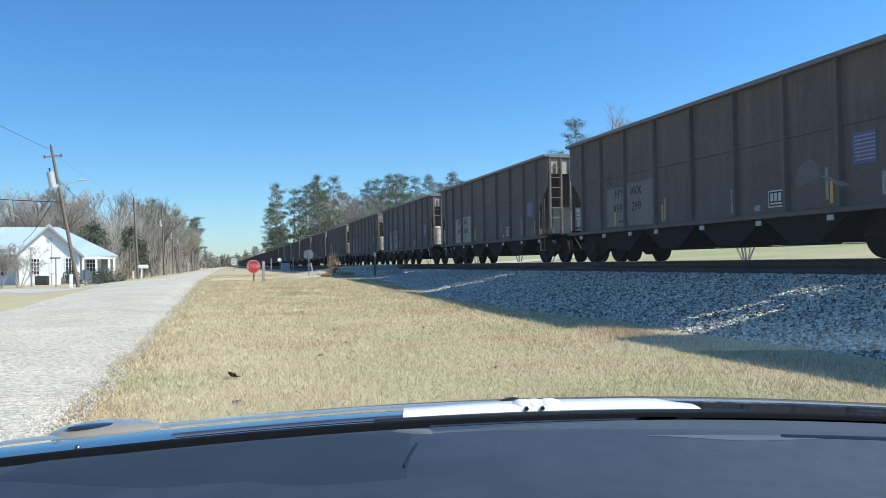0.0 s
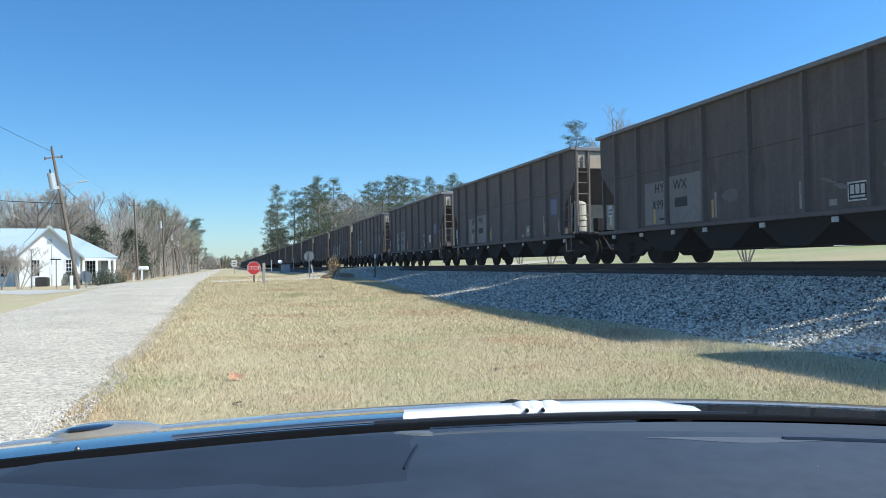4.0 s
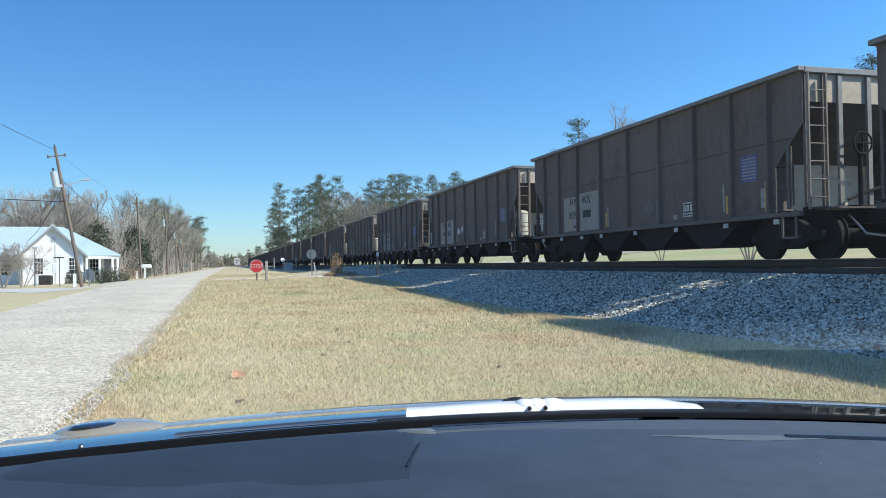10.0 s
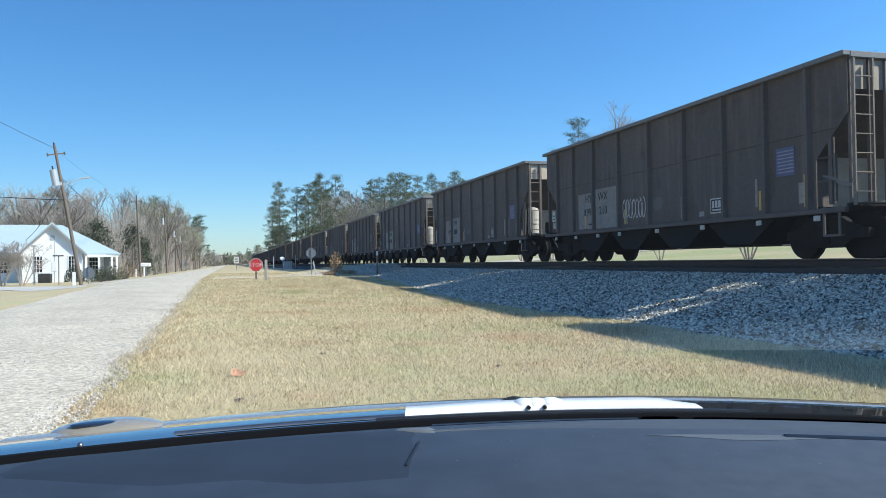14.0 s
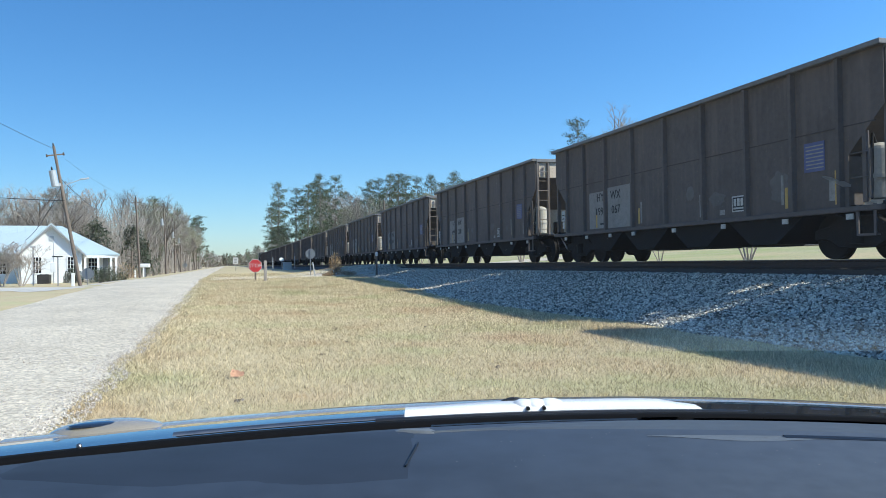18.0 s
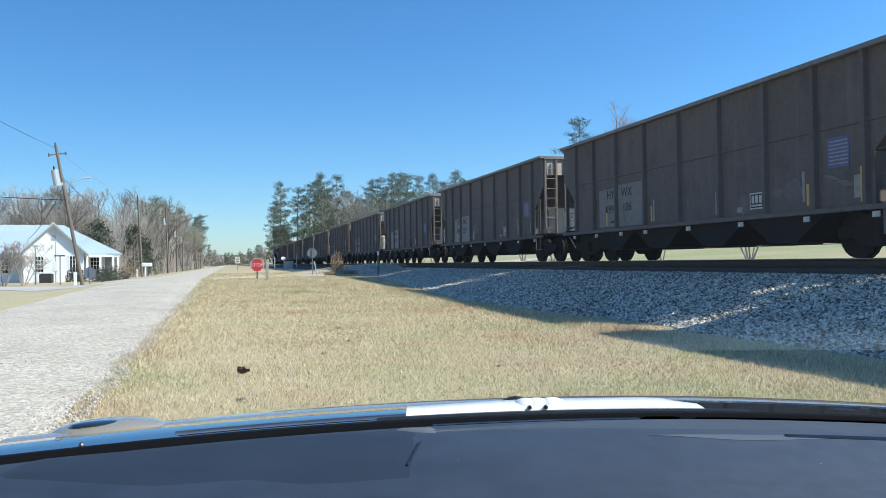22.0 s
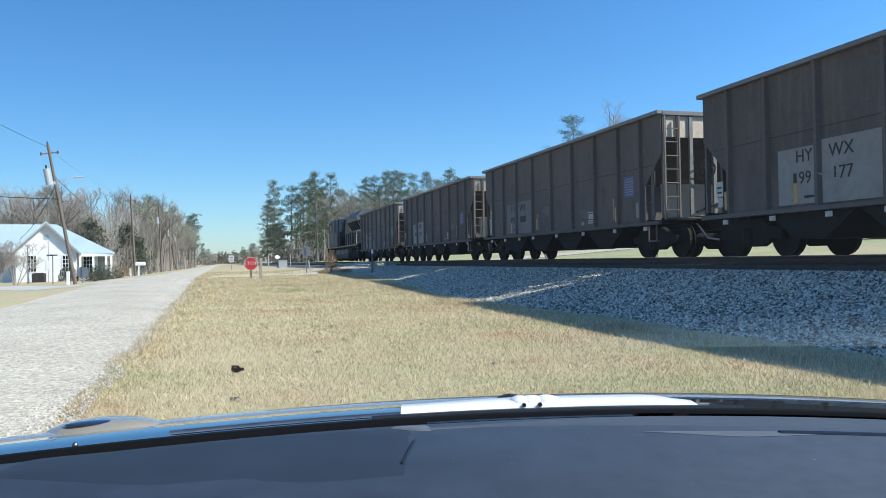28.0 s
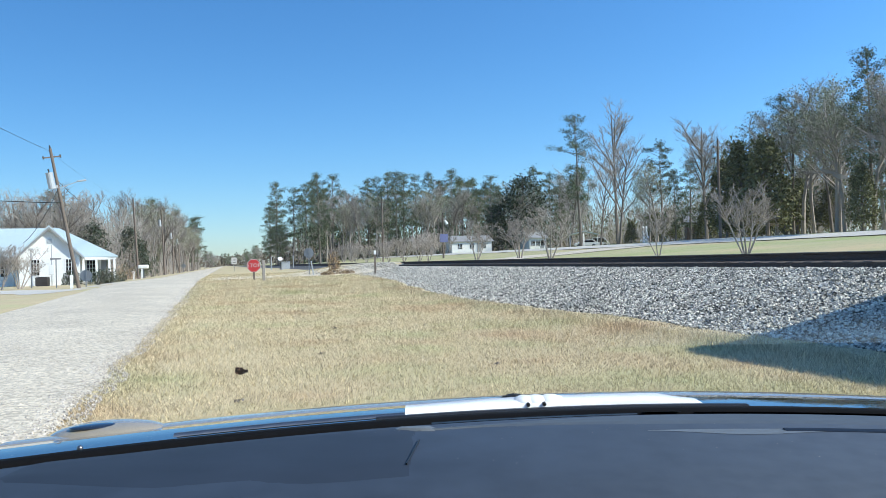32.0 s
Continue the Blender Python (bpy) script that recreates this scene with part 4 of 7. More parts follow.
    for y in (-6.3, -7.1):
        part("white_label", boxm(-1.06, -1.05, y - 0.09, y + 0.09, 2.3, 2.42), WHITE, L)
    part("rear_panel", boxm(-1.02, 1.02, -9.08, -9.05, 1.56, 3.56), SHADEYEL, L, "yellow rear end panel")
    part("rear_window", boxm(-0.9, -0.1, -9.095, -9.08, 2.95, 3.5), TRIM, L)
    part("rear_headlight", tubem((0.2, -9.27, 3.4), (0.2, -9.08, 3.4), 0.14, n=16), STEEL, L)
    # cab and nose at the far end
    cab = part("cab", prismm([(2.60, 1.56), (2.60, 3.05), (4.0, 3.05), (4.0, 4.32), (7.2, 4.36), (7.75, 4.2), (8.75, 3.22), (8.75, 1.56)], -1.50, 1.50, "x", 0.05), LOCOGREY, L, "dark grey wide-nose cab")
    part("nose", prismm([(8.73, 1.56), (8.73, 3.20), (9.45, 2.98), (9.72, 2.6), (9.82, 1.56)], -1.25, 1.25, "x", 0.08), LOCOGREY, L, "grey wide nose")
    part("pilot", prismm([(9.6, 0.25), (9.95, 0.12), (10.05, 0.3), (9.95, 1.56), (9.6, 1.56)], -1.5, 1.5, "x", 0.03), UNDER, L, "black pilot plate")
    upper = part("intake_housing", boxm(-1.40, 1.40, 2.60, 3.98, 3.07, 4.30, bevel=0.04), LOCOBLUE, L, "navy intake housing")
    for y in (3.72, 3.22, 2.80):
        gr = part("intake_grille", boxm(-1.42, -1.402, y - 0.19, y + 0.19, 3.35, 4.12), TRIM, upper, "dark slatted intake")
        for k in range(4):
            part("slat", boxm(-1.436, -1.42, y - 0.17, y + 0.17, 3.45 + 0.18 * k, 3.48 + 0.18 * k), GREYMETAL, gr)
    for a, b in ((6.45, 7.20), (7.28, 7.80)):
        fr = part("window_frame", boxm(-1.520, -1.502, a, b, 3.32, 3.88), STEEL, cab, "bright cab window frame")
        part("cab_window", boxm(-1.528, -1.520, a + 0.05, b - 0.05, 3.37, 3.83), DARKGLASS, fr, "cab side window")
    for a, b in ((5.45, 6.35), (4.35, 5.30)):
        part("cab_opening", boxm(-1.516, -1.502, a, b, 3.32, 4.08), TRIM, cab, "dark cab side opening")
    for y in (4.62, 4.90, 5.18):
        part("slat", boxm(-1.53, -1.516, y - 0.02, y + 0.02, 3.36, 4.04), GREYMETAL, cab)
    part("side_vent", boxm(-1.516, -1.502, 6.35, 6.95, 1.70, 2.22), TRIM, cab)
    part("door_seam", boxm(-1.508, -1.502, 4.4, 4.44, 1.6, 3.2), UNDER, cab)
    part("door_seam", boxm(-1.508, -1.502, 5.5, 5.54, 1.6, 3.2), UNDER, cab)
    part("roof_gear", box(boxm(-0.7, 0.7, 5.4, 6.4, 4.34, 4.47, bevel=0.04), -0.3, 0.3, 7.0, 7.3, 4.3, 4.48), UNDER, L)
    for dx in (-0.7, -0.5):
        part("horn", box(tubem((dx, -1.2, 4.42), (dx, -0.85, 4.44), 0.04, 0.08, n=8), dx - 0.02, dx + 0.02, -1.1, -1.03, 4.2, 4.42), STEEL, L)
    # louvred car-body doors, seams and fittings along the hood
    for y in (0.60, -2.50, -4.02):
        part("hood_seam", boxm(-1.045, -1.0, y - 0.02, y + 0.02, 1.6, 4.1), UNDER, L)
    for y, z0, z1, w in ((-2.86, 3.1, 3.6, 0.16), (-2.86, 2.0, 2.5, 0.16), (-3.5, 2.5, 2.9, 0.2), (0.95, 3.0, 3.3, 0.14), (1.9, 3.2, 3.9, 0.22)):
        part("hatch", boxm(-1.33 if y > 0.64 else -1.05, -1.30 if y > 0.64 else -1.03, y - w, y + w, z0, z1, bevel=0.008), LOCOBLUE, L)
    lp = part("sill_pipe", tubem((-1.5, -8.6, 1.22), (-1.5, 8.4, 1.22), 0.035, n=8), TRUCKGREY, L, "grimy pipe along the sill")
    for k in range(9):
        part("pipe_clamp", boxm(-1.55, -1.46, -8.2 + 2.0 * k, -8.1 + 2.0 * k, 1.16, 1.30), UNDER, lp)
    for y in (-4.9, -5.7, 4.6, 5.3):
        part("sand_box", boxm(-1.48, -1.1, y - 0.28, y + 0.28, 0.98, 1.30, bevel=0.03), TRUCKGREY, L)
    for y in (-8.0, -6.9, -5.8, 5.6, 6.6, 7.7):
        part("brake_rod", tubem((-1.32, y, 0.45), (-1.32, y + 0.5, 1.0), 0.035, n=6), TRUCKGREY, L)
    ch = part("cab_visor", prismm([(6.4, 4.02), (7.75, 3.98), (7.75, 3.93), (6.4, 3.96)], -1.62, -1.50, "x"), UNDER, cab, "dark sun visor over the side windows")
    part("grab_rail", tube(tubem((-1.56, 8.2, 1.7), (-1.56, 8.2, 2.9), 0.018, n=6), (-1.56, 5.9, 1.7), (-1.56, 5.9, 3.1), 0.018, n=6), GREYMETAL, cab)
    part("mirror", boxm(-1.66, -1.54, 6.30, 6.36, 3.45, 3.75), STEEL, cab)
    # handrails and posts
    part("handrail", tube(tube(bmesh.new(), (-1.46, -8.7, 2.55), (-1.46, 2.5, 2.55), 0.02, n=6), (1.46, -8.7, 2.55), (1.46, 2.5, 2.55), 0.02, n=6), TRUCKGREY, L)
    p0 = part("stanchion", boxm(-1.49, -1.43, -0.04, 0.04, 1.5, 2.57), UNDER, L)
    p0.location.y = -8.4
    for k in range(1, 9):
        again("stanchion", p0, pose(0, -8.4 + 1.34 * k, 0), L)
    part("end_handrail", tube(tube(tube(bmesh.new(), (-1.46, -8.8, 1.0), (-1.46, -8.8, 2.65), 0.028, n=6), (-1.46, -8.8, 2.65), (-1.2, -9.7, 2.65), 0.028, n=6), (-1.2, -9.7, 2.65), (-1.2, -9.7, 1.2), 0.028, n=6), WHITE, L, "pale end handrail")
    part("end_handrail", tubem((-1.44, -8.2, 1.55), (-1.44, -8.2, 2.6), 0.035, n=6), WHITE, L, "pale end handrail")
    for k in range(4):
        part("step", boxm(-1.54, -1.0, -9.75, -9.2, 0.45 + 0.26 * k, 0.48 + 0.26 * k), STEEL, L)
    part("front_handrail", tube(tubem((-1.40, 9.8, 1.2), (-1.40, 9.9, 2.5), 0.025, n=6), (-1.40, 9.9, 2.5), (-1.25, 9.6, 2.7), 0.025, n=6), GREYMETAL, L)
    part("coupler", box(boxm(-0.11, 0.11, 9.9, 10.5, 0.72, 0.98), -0.11, 0.11, -10.5, -9.9, 0.72, 0.98), UNDER, L)
    # the company mark as plain worn blocks between brackets
    mk = part("company_mark", prismm([(0.20, 2.25), (0.20, 3.55), (-0.12, 3.62), (-0.12, 3.48), (0.06, 3.42), (0.06, 2.40), (-0.12, 2.34), (-0.12, 2.2)], -1.018, -1.002, "x"), LOCOYEL, L, "worn yellow painted bracket and blocks")
    for a, b, z0, z1 in ((-0.35, -0.95, 2.60, 3.50), (-1.22, -1.70, 2.66, 3.52), (-1.98, -2.40, 2.70, 3.44)):
        m = 0.12
        part("mark_piece", prismm([(a - m, z0), (a, z0 + 2 * m), (a, z1 - m), (a - m, z1), (b + m, z1), (b, z1 - 2 * m), (b, z0 + m), (b + m, z0)], -1.018, -1.002, "x"), LOCOYEL, mk)
    part("mark_piece", prismm([(-3.60, 2.25), (-3.60, 3.75), (-3.30, 3.82), (-3.30, 3.68), (-3.46, 3.6), (-3.46, 2.40), (-3.30, 2.34), (-3.30, 2.2)], -1.052, -1.037, "x"), LOCOYEL, mk)
    part("white_patch", prismm([(-2.64, 3.0), (-2.64, 3.62), (-3.02, 3.66), (-3.05, 2.9), (-2.85, 2.75)], -1.046, -1.037, "x"), WHITE, mk)
    part("white_patch", boxm(-1.026, -1.003, -2.40, -2.28, 3.45, 3.62), WHITE, mk)
    lettering("unit_number", "3446", 0.52, LOCOYEL, L, pose(-1.508, 7.05, 2.72, 90, 0, -90), "yellow painted unit number")
    lettering("unit_number", "3446", 0.24, LOCOYEL, L, pose(-0.95, -9.215, 3.82, 90, 0, 0), "yellow painted unit number")
    part("number_underline", boxm(-1.512, -1.502, 6.6, 7.5, 2.36, 2.41), LOCOYEL, L)
    return L


LOCO = locomotive()

# ---- trees ----
def limb(V, F, p, q, r0, r1, n=4):
    p, q = Vector(p), Vector(q)
    d = (q - p)
    if d.length < 1e-4:
        return
    a = d.orthogonal().normalized()
    b = d.normalized().cross(a)
    i = len(V)
    for c, r in ((p, r0), (q, r1)):
        for k in range(n):
            t = 2 * math.pi * k / n
            V.append(c + (a * math.cos(t) + b * math.sin(t)) * r)
    for k in range(n):
        F.append((i + k, i + (k + 1) % n, i + n + (k + 1) % n, i + n + k))


def leaf(V, F, c, s, rng, flat=0.6):
    d = Vector((rng.uniform(-1, 1), rng.uniform(-1, 1), rng.uniform(-flat, flat))).normalized()
    e = d.cross(Vector((rng.uniform(-1, 1), rng.uniform(-1, 1), rng.uniform(-1, 1)))).normalized()
    i = len(V)
    V.extend((c - d * s, c + e * s * 0.45, c + d * s, c - e * s * 0.45))
    F.append((i, i + 1, i + 2, i + 3))


def branch(V, F, TV, TF, p, d, length, r, level, rng, up=0.12, spread=0.75, kids=(7, 6, 5, 5), tips=None):
    """A crooked branch and its own branches; the last levels are twigs."""
    segs = 3 if level < 2 else (2 if level == 2 else 1)
    pts = [Vector(p)]
    dd = Vector(d).normalized()
    for s in range(segs):
        dd = (dd + Vector((rng.uniform(-1, 1), rng.uniform(-1, 1), rng.uniform(-0.6, 0.9))) * 0.11 + Vector((0, 0, up)) * 0.35).normalized()
        pts.append(pts[-1] + dd * length / segs)
    for s in range(segs):
        ra, rb = r * (1 - 0.75 * s / segs), r * (1 - 0.75 * (s + 1) / segs)
        if level < 2:
            limb(V, F, pts[s], pts[s + 1], ra, rb, 6 if level == 0 else 4)
        else:
            limb(TV, TF, pts[s], pts[s + 1], max(ra, 0.010), max(rb, 0.007), 3)
    if tips is not None and level >= len(kids) - 1:
        tips.append(pts[-1])
    if level >= len(kids):
        return
    for k in range(kids[level]):
        f = rng.uniform(0.35 if level == 0 else 0.15, 1.0)
        i = min(segs - 1, int(f * segs))
        q = pts[i].lerp(pts[i + 1], f * segs - i)
        side = Vector((rng.uniform(-1, 1), rng.uniform(-1, 1), rng.uniform(-0.15, 0.5))).normalized()
        nd = (dd * (1 - spread) + side * spread).normalized()
        branch(V, F, TV, TF, q, nd, length * rng.uniform(0.42, 0.62) * (1.12 - 0.5 * f), r * 0.42, level + 1, rng, up, spread, kids, tips)


def tree_of(name, label, V, F, TV, TF, bark, crownmat, LV=None, LF=None, leafmat=None):
    t = root(name, label, "tree")
    part("trunk", ([tuple(v) for v in V], F), bark, t)
    if TF:
        part("branchwork", ([tuple(v) for v in TV], TF), crownmat, t)
    if LF:
        part("crown", ([tuple(v) for v in LV], LF), leafmat, t)
    return t


def bare_tree(seed, h=16, lean=0.0):
    rng = random.Random(seed)
    V, F, TV, TF = [], [], [], []
    branch(V, F, TV, TF, (0, 0, -0.2), (lean, 0, 1), h * 0.70, h * 0.0125, 0, rng, up=0.30, spread=0.58, kids=(13, 6, 5, 4))
    return tree_of("bare_tree", "leafless grey-brown winter hardwood tree", V, F, TV, TF, BARK, TWIG)


def myrtle(seed, h=5):
    rng = random.Random(seed)
    TV, TF = [], []
    t = root("crape_myrtle", "leafless pale many-stemmed ornamental tree on the lawn", "tree")
    for k in range(5):
        V, F = [], []
        a = 2 * math.pi * k / 5 + rng.uniform(-0.3, 0.3)
        b = (0.12 * math.cos(a), 0.12 * math.sin(a), -0.1)
        branch(V, F, TV, TF, b, (0.42 * math.cos(a), 0.42 * math.sin(a), 1), h * 0.62, 0.055, 0, rng, up=0.20, spread=0.55, kids=(7, 6, 5))
        part("stem", ([tuple(v) for v in V], F), PALEBARK, t)
    part("branchwork", ([tuple(v) for v in TV], TF), PALEBARK, t)
    return t


def pine(seed, h=20, bare=0.42):
    """A pine: whorls of long limbs that carry flat, dense clumps of needles, with gaps between them."""
    rng = random.Random(seed)
    V, F, TV, TF, LV, LF = [], [], [], [], [], []
    top = Vector((rng.uniform(-0.5, 0.5), rng.uniform(-0.5, 0.5), h))
    n = 8
    bend = [Vector((rng.gauss(0, 0.07), rng.gauss(0, 0.07), 0)) * (1 if 0 < s < n else 0) for s in range(n + 1)]
    stem = lambda f: top * f + bend[min(n, int(f * n))].lerp(bend[min(n, int(f * n) + 1)], f * n - int(f * n))
    for s in range(n):
        limb(V, F, stem(s / n) - Vector((0, 0, 0.2 if s == 0 else 0)), stem((s + 1) / n), 0.0135 * h * (1 - 0.88 * s / n), 0.0135 * h * (1 - 0.88 * (s + 1) / n), 7)
    k_ = h / 20
    z = bare * h
    while z < h * 0.97:
        f = (z / h - bare) / (1 - bare)
        full = h * 0.185 * (0.55 + 0.45 * math.sin(math.pi * (0.22 + 0.6 * f))) * math.sqrt(max(0.10, 1 - max(0, (f - 0.42) / 0.6) ** 2)) * rng.uniform(0.65, 1.12)
        a0 = rng.uniform(0, 6.28)
        for b in range(rng.choice((2, 3, 3, 4))):
            reach = full * rng.uniform(0.45, 1.1)
            a = a0 + b * 2.1 + rng.uniform(-0.5, 0.5)
            d = Vector((math.cos(a), math.sin(a), rng.uniform(-0.1, 0.4) + 0.5 * f * f))
            p = stem(z / h)
            q = p + d * reach
            limb(TV, TF, p, q, 0.055 * k_, 0.015, 3)
            for c in range(max(2, int(reach * 1.15))):
                cc = p.lerp(q, rng.uniform(0.38, 1.05)) + Vector((rng.gauss(0, 0.3), rng.gauss(0, 0.3), rng.gauss(0.12, 0.12))) * k_
                w = rng.uniform(0.26, 0.46) * k_
                for k in range(58):
                    gauss = lambda q: max(-1.5 * q, min(1.5 * q, rng.gauss(0, q)))
                    leaf(LV, LF, cc + Vector((gauss(w), gauss(w), gauss(w * 0.62))), rng.uniform(0.06, 0.15) * (0.5 + 0.5 * k_), rng, 0.9)
        z += rng.choice((0.35, 0.5, 0.7, 1.0)) * k_
    for k in range(160):
        leaf(LV, LF, top + Vector((rng.gauss(0, 0.5), rng.gauss(0, 0.5), rng.gauss(-0.45, 0.4))), rng.uniform(0.1, 0.2), rng, 0.9)
    return tree_of("pine_tree", "tall green pine with a bare lower trunk", V, F, TV, TF, BARK, BARK, LV, LF, NEEDLE)


def cedar(seed, h=9, w=2.6, mat_=None, label="dense olive-green cedar tree", name="cedar_tree", cone=1.0):
    rng = random.Random(seed)
    V, F, LV, LF = [], [], [], []
    limb(V, F, (0, 0, -0.2), (0, 0, h * 0.9), 0.2, 0.04, 7)
    lobes = [(rng.uniform(0, 6.28), rng.uniform(0.05, 0.95)) for _ in range(120)]
    for a, f in lobes:
        prof = (1 - f) ** 0.6 * cone + (1 - cone) * math.sqrt(max(0, 1 - (2 * f - 0.9) ** 2))
        r = w * prof * rng.uniform(0.65, 1.1)
        c = Vector((math.cos(a) * r * 0.8, math.sin(a) * r * 0.8, h * (0.06 + 0.92 * f)))
        limb(V, F, (0, 0, h * (0.05 + 0.8 * f)), c, 0.04, 0.02, 3)
        for k in range(34):
            o = Vector((rng.gauss(0, 0.35), rng.gauss(0, 0.35), rng.gauss(0, 0.4)))
            leaf(LV, LF, c + o * (0.5 + w * 0.18), rng.uniform(0.10, 0.26), rng, 1.0)
    return tree_of(name, label, V, F, [], [], BARK, BARK, LV, LF, mat_ or CEDAR)


def olive_oak(seed, h=16):
    rng = random.Random(seed)
    V, F, TV, TF, LV, LF, tips = [], [], [], [], [], [], []
    branch(V, F, TV, TF, (0, 0, -0.2), (0.05, 0, 1), h * 0.66, h * 0.0125, 0, rng, up=0.26, spread=0.64, kids=(12, 6, 5), tips=tips)
    for p in tips:
        for k in range(9):
            leaf(LV, LF, p + Vector((rng.gauss(0, 0.26), rng.gauss(0, 0.26), rng.gauss(0, 0.18))), rng.uniform(0.05, 0.115), rng, 0.8)
    return tree_of("oak_tree", "half-bare hardwood with thin grey-green winter foliage", V, F, TV, TF, PALEBARK, TWIG, LV, LF, OLIVE)


def bush(seed, w, d, h, mat_, label, name="bush", flat=1.0):
    rng = random.Random(seed)
    V, F, LV, LF = [], [], [], []
    for k in range(14):
        a = rng.uniform(0, 6.28)
        limb(V, F, (0, 0, -0.05), (math.cos(a) * w * 0.35, math.sin(a) * d * 0.35, h * rng.uniform(0.5, 0.9)), 0.03, 0.01, 3)
    for k in range(2200 if flat == 1.0 else 700):
        u, v = rng.uniform(0, 6.28), rng.random()
        r = math.sqrt(rng.random())
        c = Vector((math.cos(u) * w / 2 * r, math.sin(u) * d / 2 * r, h * (0.05 + 0.93 * v * math.sqrt(max(0.05, 1 - r * r * 0.8)))))
        leaf(LV, LF, c, rng.uniform(0.025, 0.07) * (0.6 + h * 0.3), rng, flat)
    t = root(name, label, "bush")
    part("stems", ([tuple(v) for v in V], F), BARK, t)
    part("foliage", ([tuple(v) for v in LV], LF), mat_, t)
    return t


PROTO = {
    "bare": [bare_tree(1, 17), bare_tree(2, 15, 0.1), bare_tree(3, 19)],
    "pine": [pine(4, 20, 0.36), pine(5, 18, 0.48), pine(6, 22, 0.18)],
    "cedar": [cedar(7, 9, 2.7), cedar(17, 8, 3.0)],
    "magnolia": [cedar(8, 10, 4.0, BROAD, "dense dark evergreen magnolia", "magnolia_tree", 0.35)],
    "olive": [olive_oak(9, 16), olive_oak(10, 14)],
    "myrtle": [myrtle(11), myrtle(12, 4.6)],
}
used_proto = set()
trng = random.Random(77)


def plant(kind, x, y, size, which=None, group="", dz=0.0):
    """Sets a tree of that kind at its height in metres."""
    k = trng.randrange(len(PROTO[kind])) if which is None else which
    src = PROTO[kind][k]
    h0 = {"bare": (17, 15, 19), "pine": (20, 18, 22), "cedar": (9, 8), "magnolia": (10,), "olive": (16, 14), "myrtle": (5.0, 4.6)}[kind][k]
    s = size / h0
    m = pose(x, y, gz(x, y) + dz, 0, 0, trng.uniform(0, 360))
    if (kind, k) in used_proto:
        o = copy_thing(src, m)
    else:
        o = src
        used_proto.add((kind, k))
        o.matrix_basis = m
    o.scale = (s * trng.uniform(0.9, 1.1), s * trng.uniform(0.9, 1.1), s)
    if group:
        o["group"] = group
    return o


# trees behind the far road
R = "trees behind the railway"
for kind, x, y, s, w in (("pine", 65, 136, 25, 0), ("bare", 60, 112, 25, 2), ("bare", 63, 124, 17, 0), ("olive", 58, 97, 15, 0), ("pine", 60, 99, 14.5, 1), ("bare", 55, 81, 17, 0), ("bare", 57, 84, 16, 2), ("cedar", 48, 65, 9.5, 0), ("cedar", 47, 60, 9, 1), ("cedar", 50, 70, 8.5, 0),
                         ("olive", 55, 65, 16.5, 0), ("olive", 53, 58, 15.5, 1), ("bare", 52, 51, 13.5, 0), ("olive", 55, 48, 13.5, 1), ("olive", 50, 50, 13, 1), ("pine", 54, 86, 9, 2), ("pine", 60, 92, 11, 2), ("pine", 58, 76, 11, 2),
                         ("bare", 47, 44, 13, 1), ("pine", 48, 38, 15, 0), ("cedar", 45, 47, 5, 0), ("cedar", 44, 41, 6, 1), ("olive", 62, 106, 12, 1), ("magnolia", 65, 165, 17, 0), ("magnolia", 60, 168, 11, 0), ("bare", 69, 150, 20, 1), ("bare", 57, 106, 19, 0)):
    plant(kind, x, y, s, w, R)
for kind, x, y, s, w in (("olive", 49, 54, 14.0, 1), ("olive", 46, 47, 14.5, 0), ("bare", 45, 43, 12.5, 1), ("bare", 54, 60, 14.5, 0), ("olive", 44, 40, 11, 1), ("pine", 57, 70, 15, 2), ("olive", 60, 82, 16, 0), ("olive", 56, 70, 17.5, 0), ("bare", 53, 64, 17, 0), ("olive", 48, 52, 14.6, 0), ("olive", 52, 60, 16, 1), ("pine", 47, 48, 13.8, 2)):
    plant(kind, x, y, s, w, R)
for k in range(24):
    y = trng.uniform(35, 150)
    plant(trng.choice(("pine", "olive", "bare", "bare", "cedar")), 62 + 0.12 * y + trng.uniform(0, 22), y, trng.uniform(10, 16), None, R)
for k in range(34):
    y = trng.uniform(26, 110)
    plant(trng.choice(("cedar", "cedar", "cedar", "bare", "pine")), 45 + 0.14 * y + trng.uniform(0, 8), y, trng.uniform(3.5, 7.5), None, R)
# wood behind the houses and along the track
WB = "wood beyond the crossing"
for k in range(30):
    y = trng.uniform(230, 300)
    plant(trng.choice(("pine", "pine", "bare", "olive")), 32 + trng.random() * 0.36 * y, y, trng.uniform(21, 26) * (0.75 + y / 900), None, WB)
# a closed row of tall trees behind the houses, then a second one
KINDS = ("pine", "olive", "bare", "pine", "bare", "pine", "bare", "olive")
for row, (y0, h0) in enumerate(((176, 17.6), (196, 20.3))):
    for k in range(26):
        y = y0 + trng.uniform(-9, 9)
        x = (0.115 + 0.0142 * (k + 0.5 * row)) * y + trng.uniform(-1, 1)
        plant(KINDS[(k * 3 + row) % 8], x, y, h0 * trng.uniform(0.86, 1.1) * (1.05 if k < 6 else 1), None, WB)
for x, y, s, w in ((19.5, 300, 31, 2), (18.5, 330, 24, 2), (24, 285, 27, 0), (28, 280, 28, 2), (32, 285, 29, 0), (35, 300, 27, 2), (22, 350, 27, 0), (30, 310, 25, 1)):
    plant("pine", x, y, s, w, WB)
for k in range(22):
    plant(trng.choice(("pine", "cedar", "bare")), trng.uniform(20, 42), trng.uniform(262, 330), trng.uniform(8, 17), None, WB)
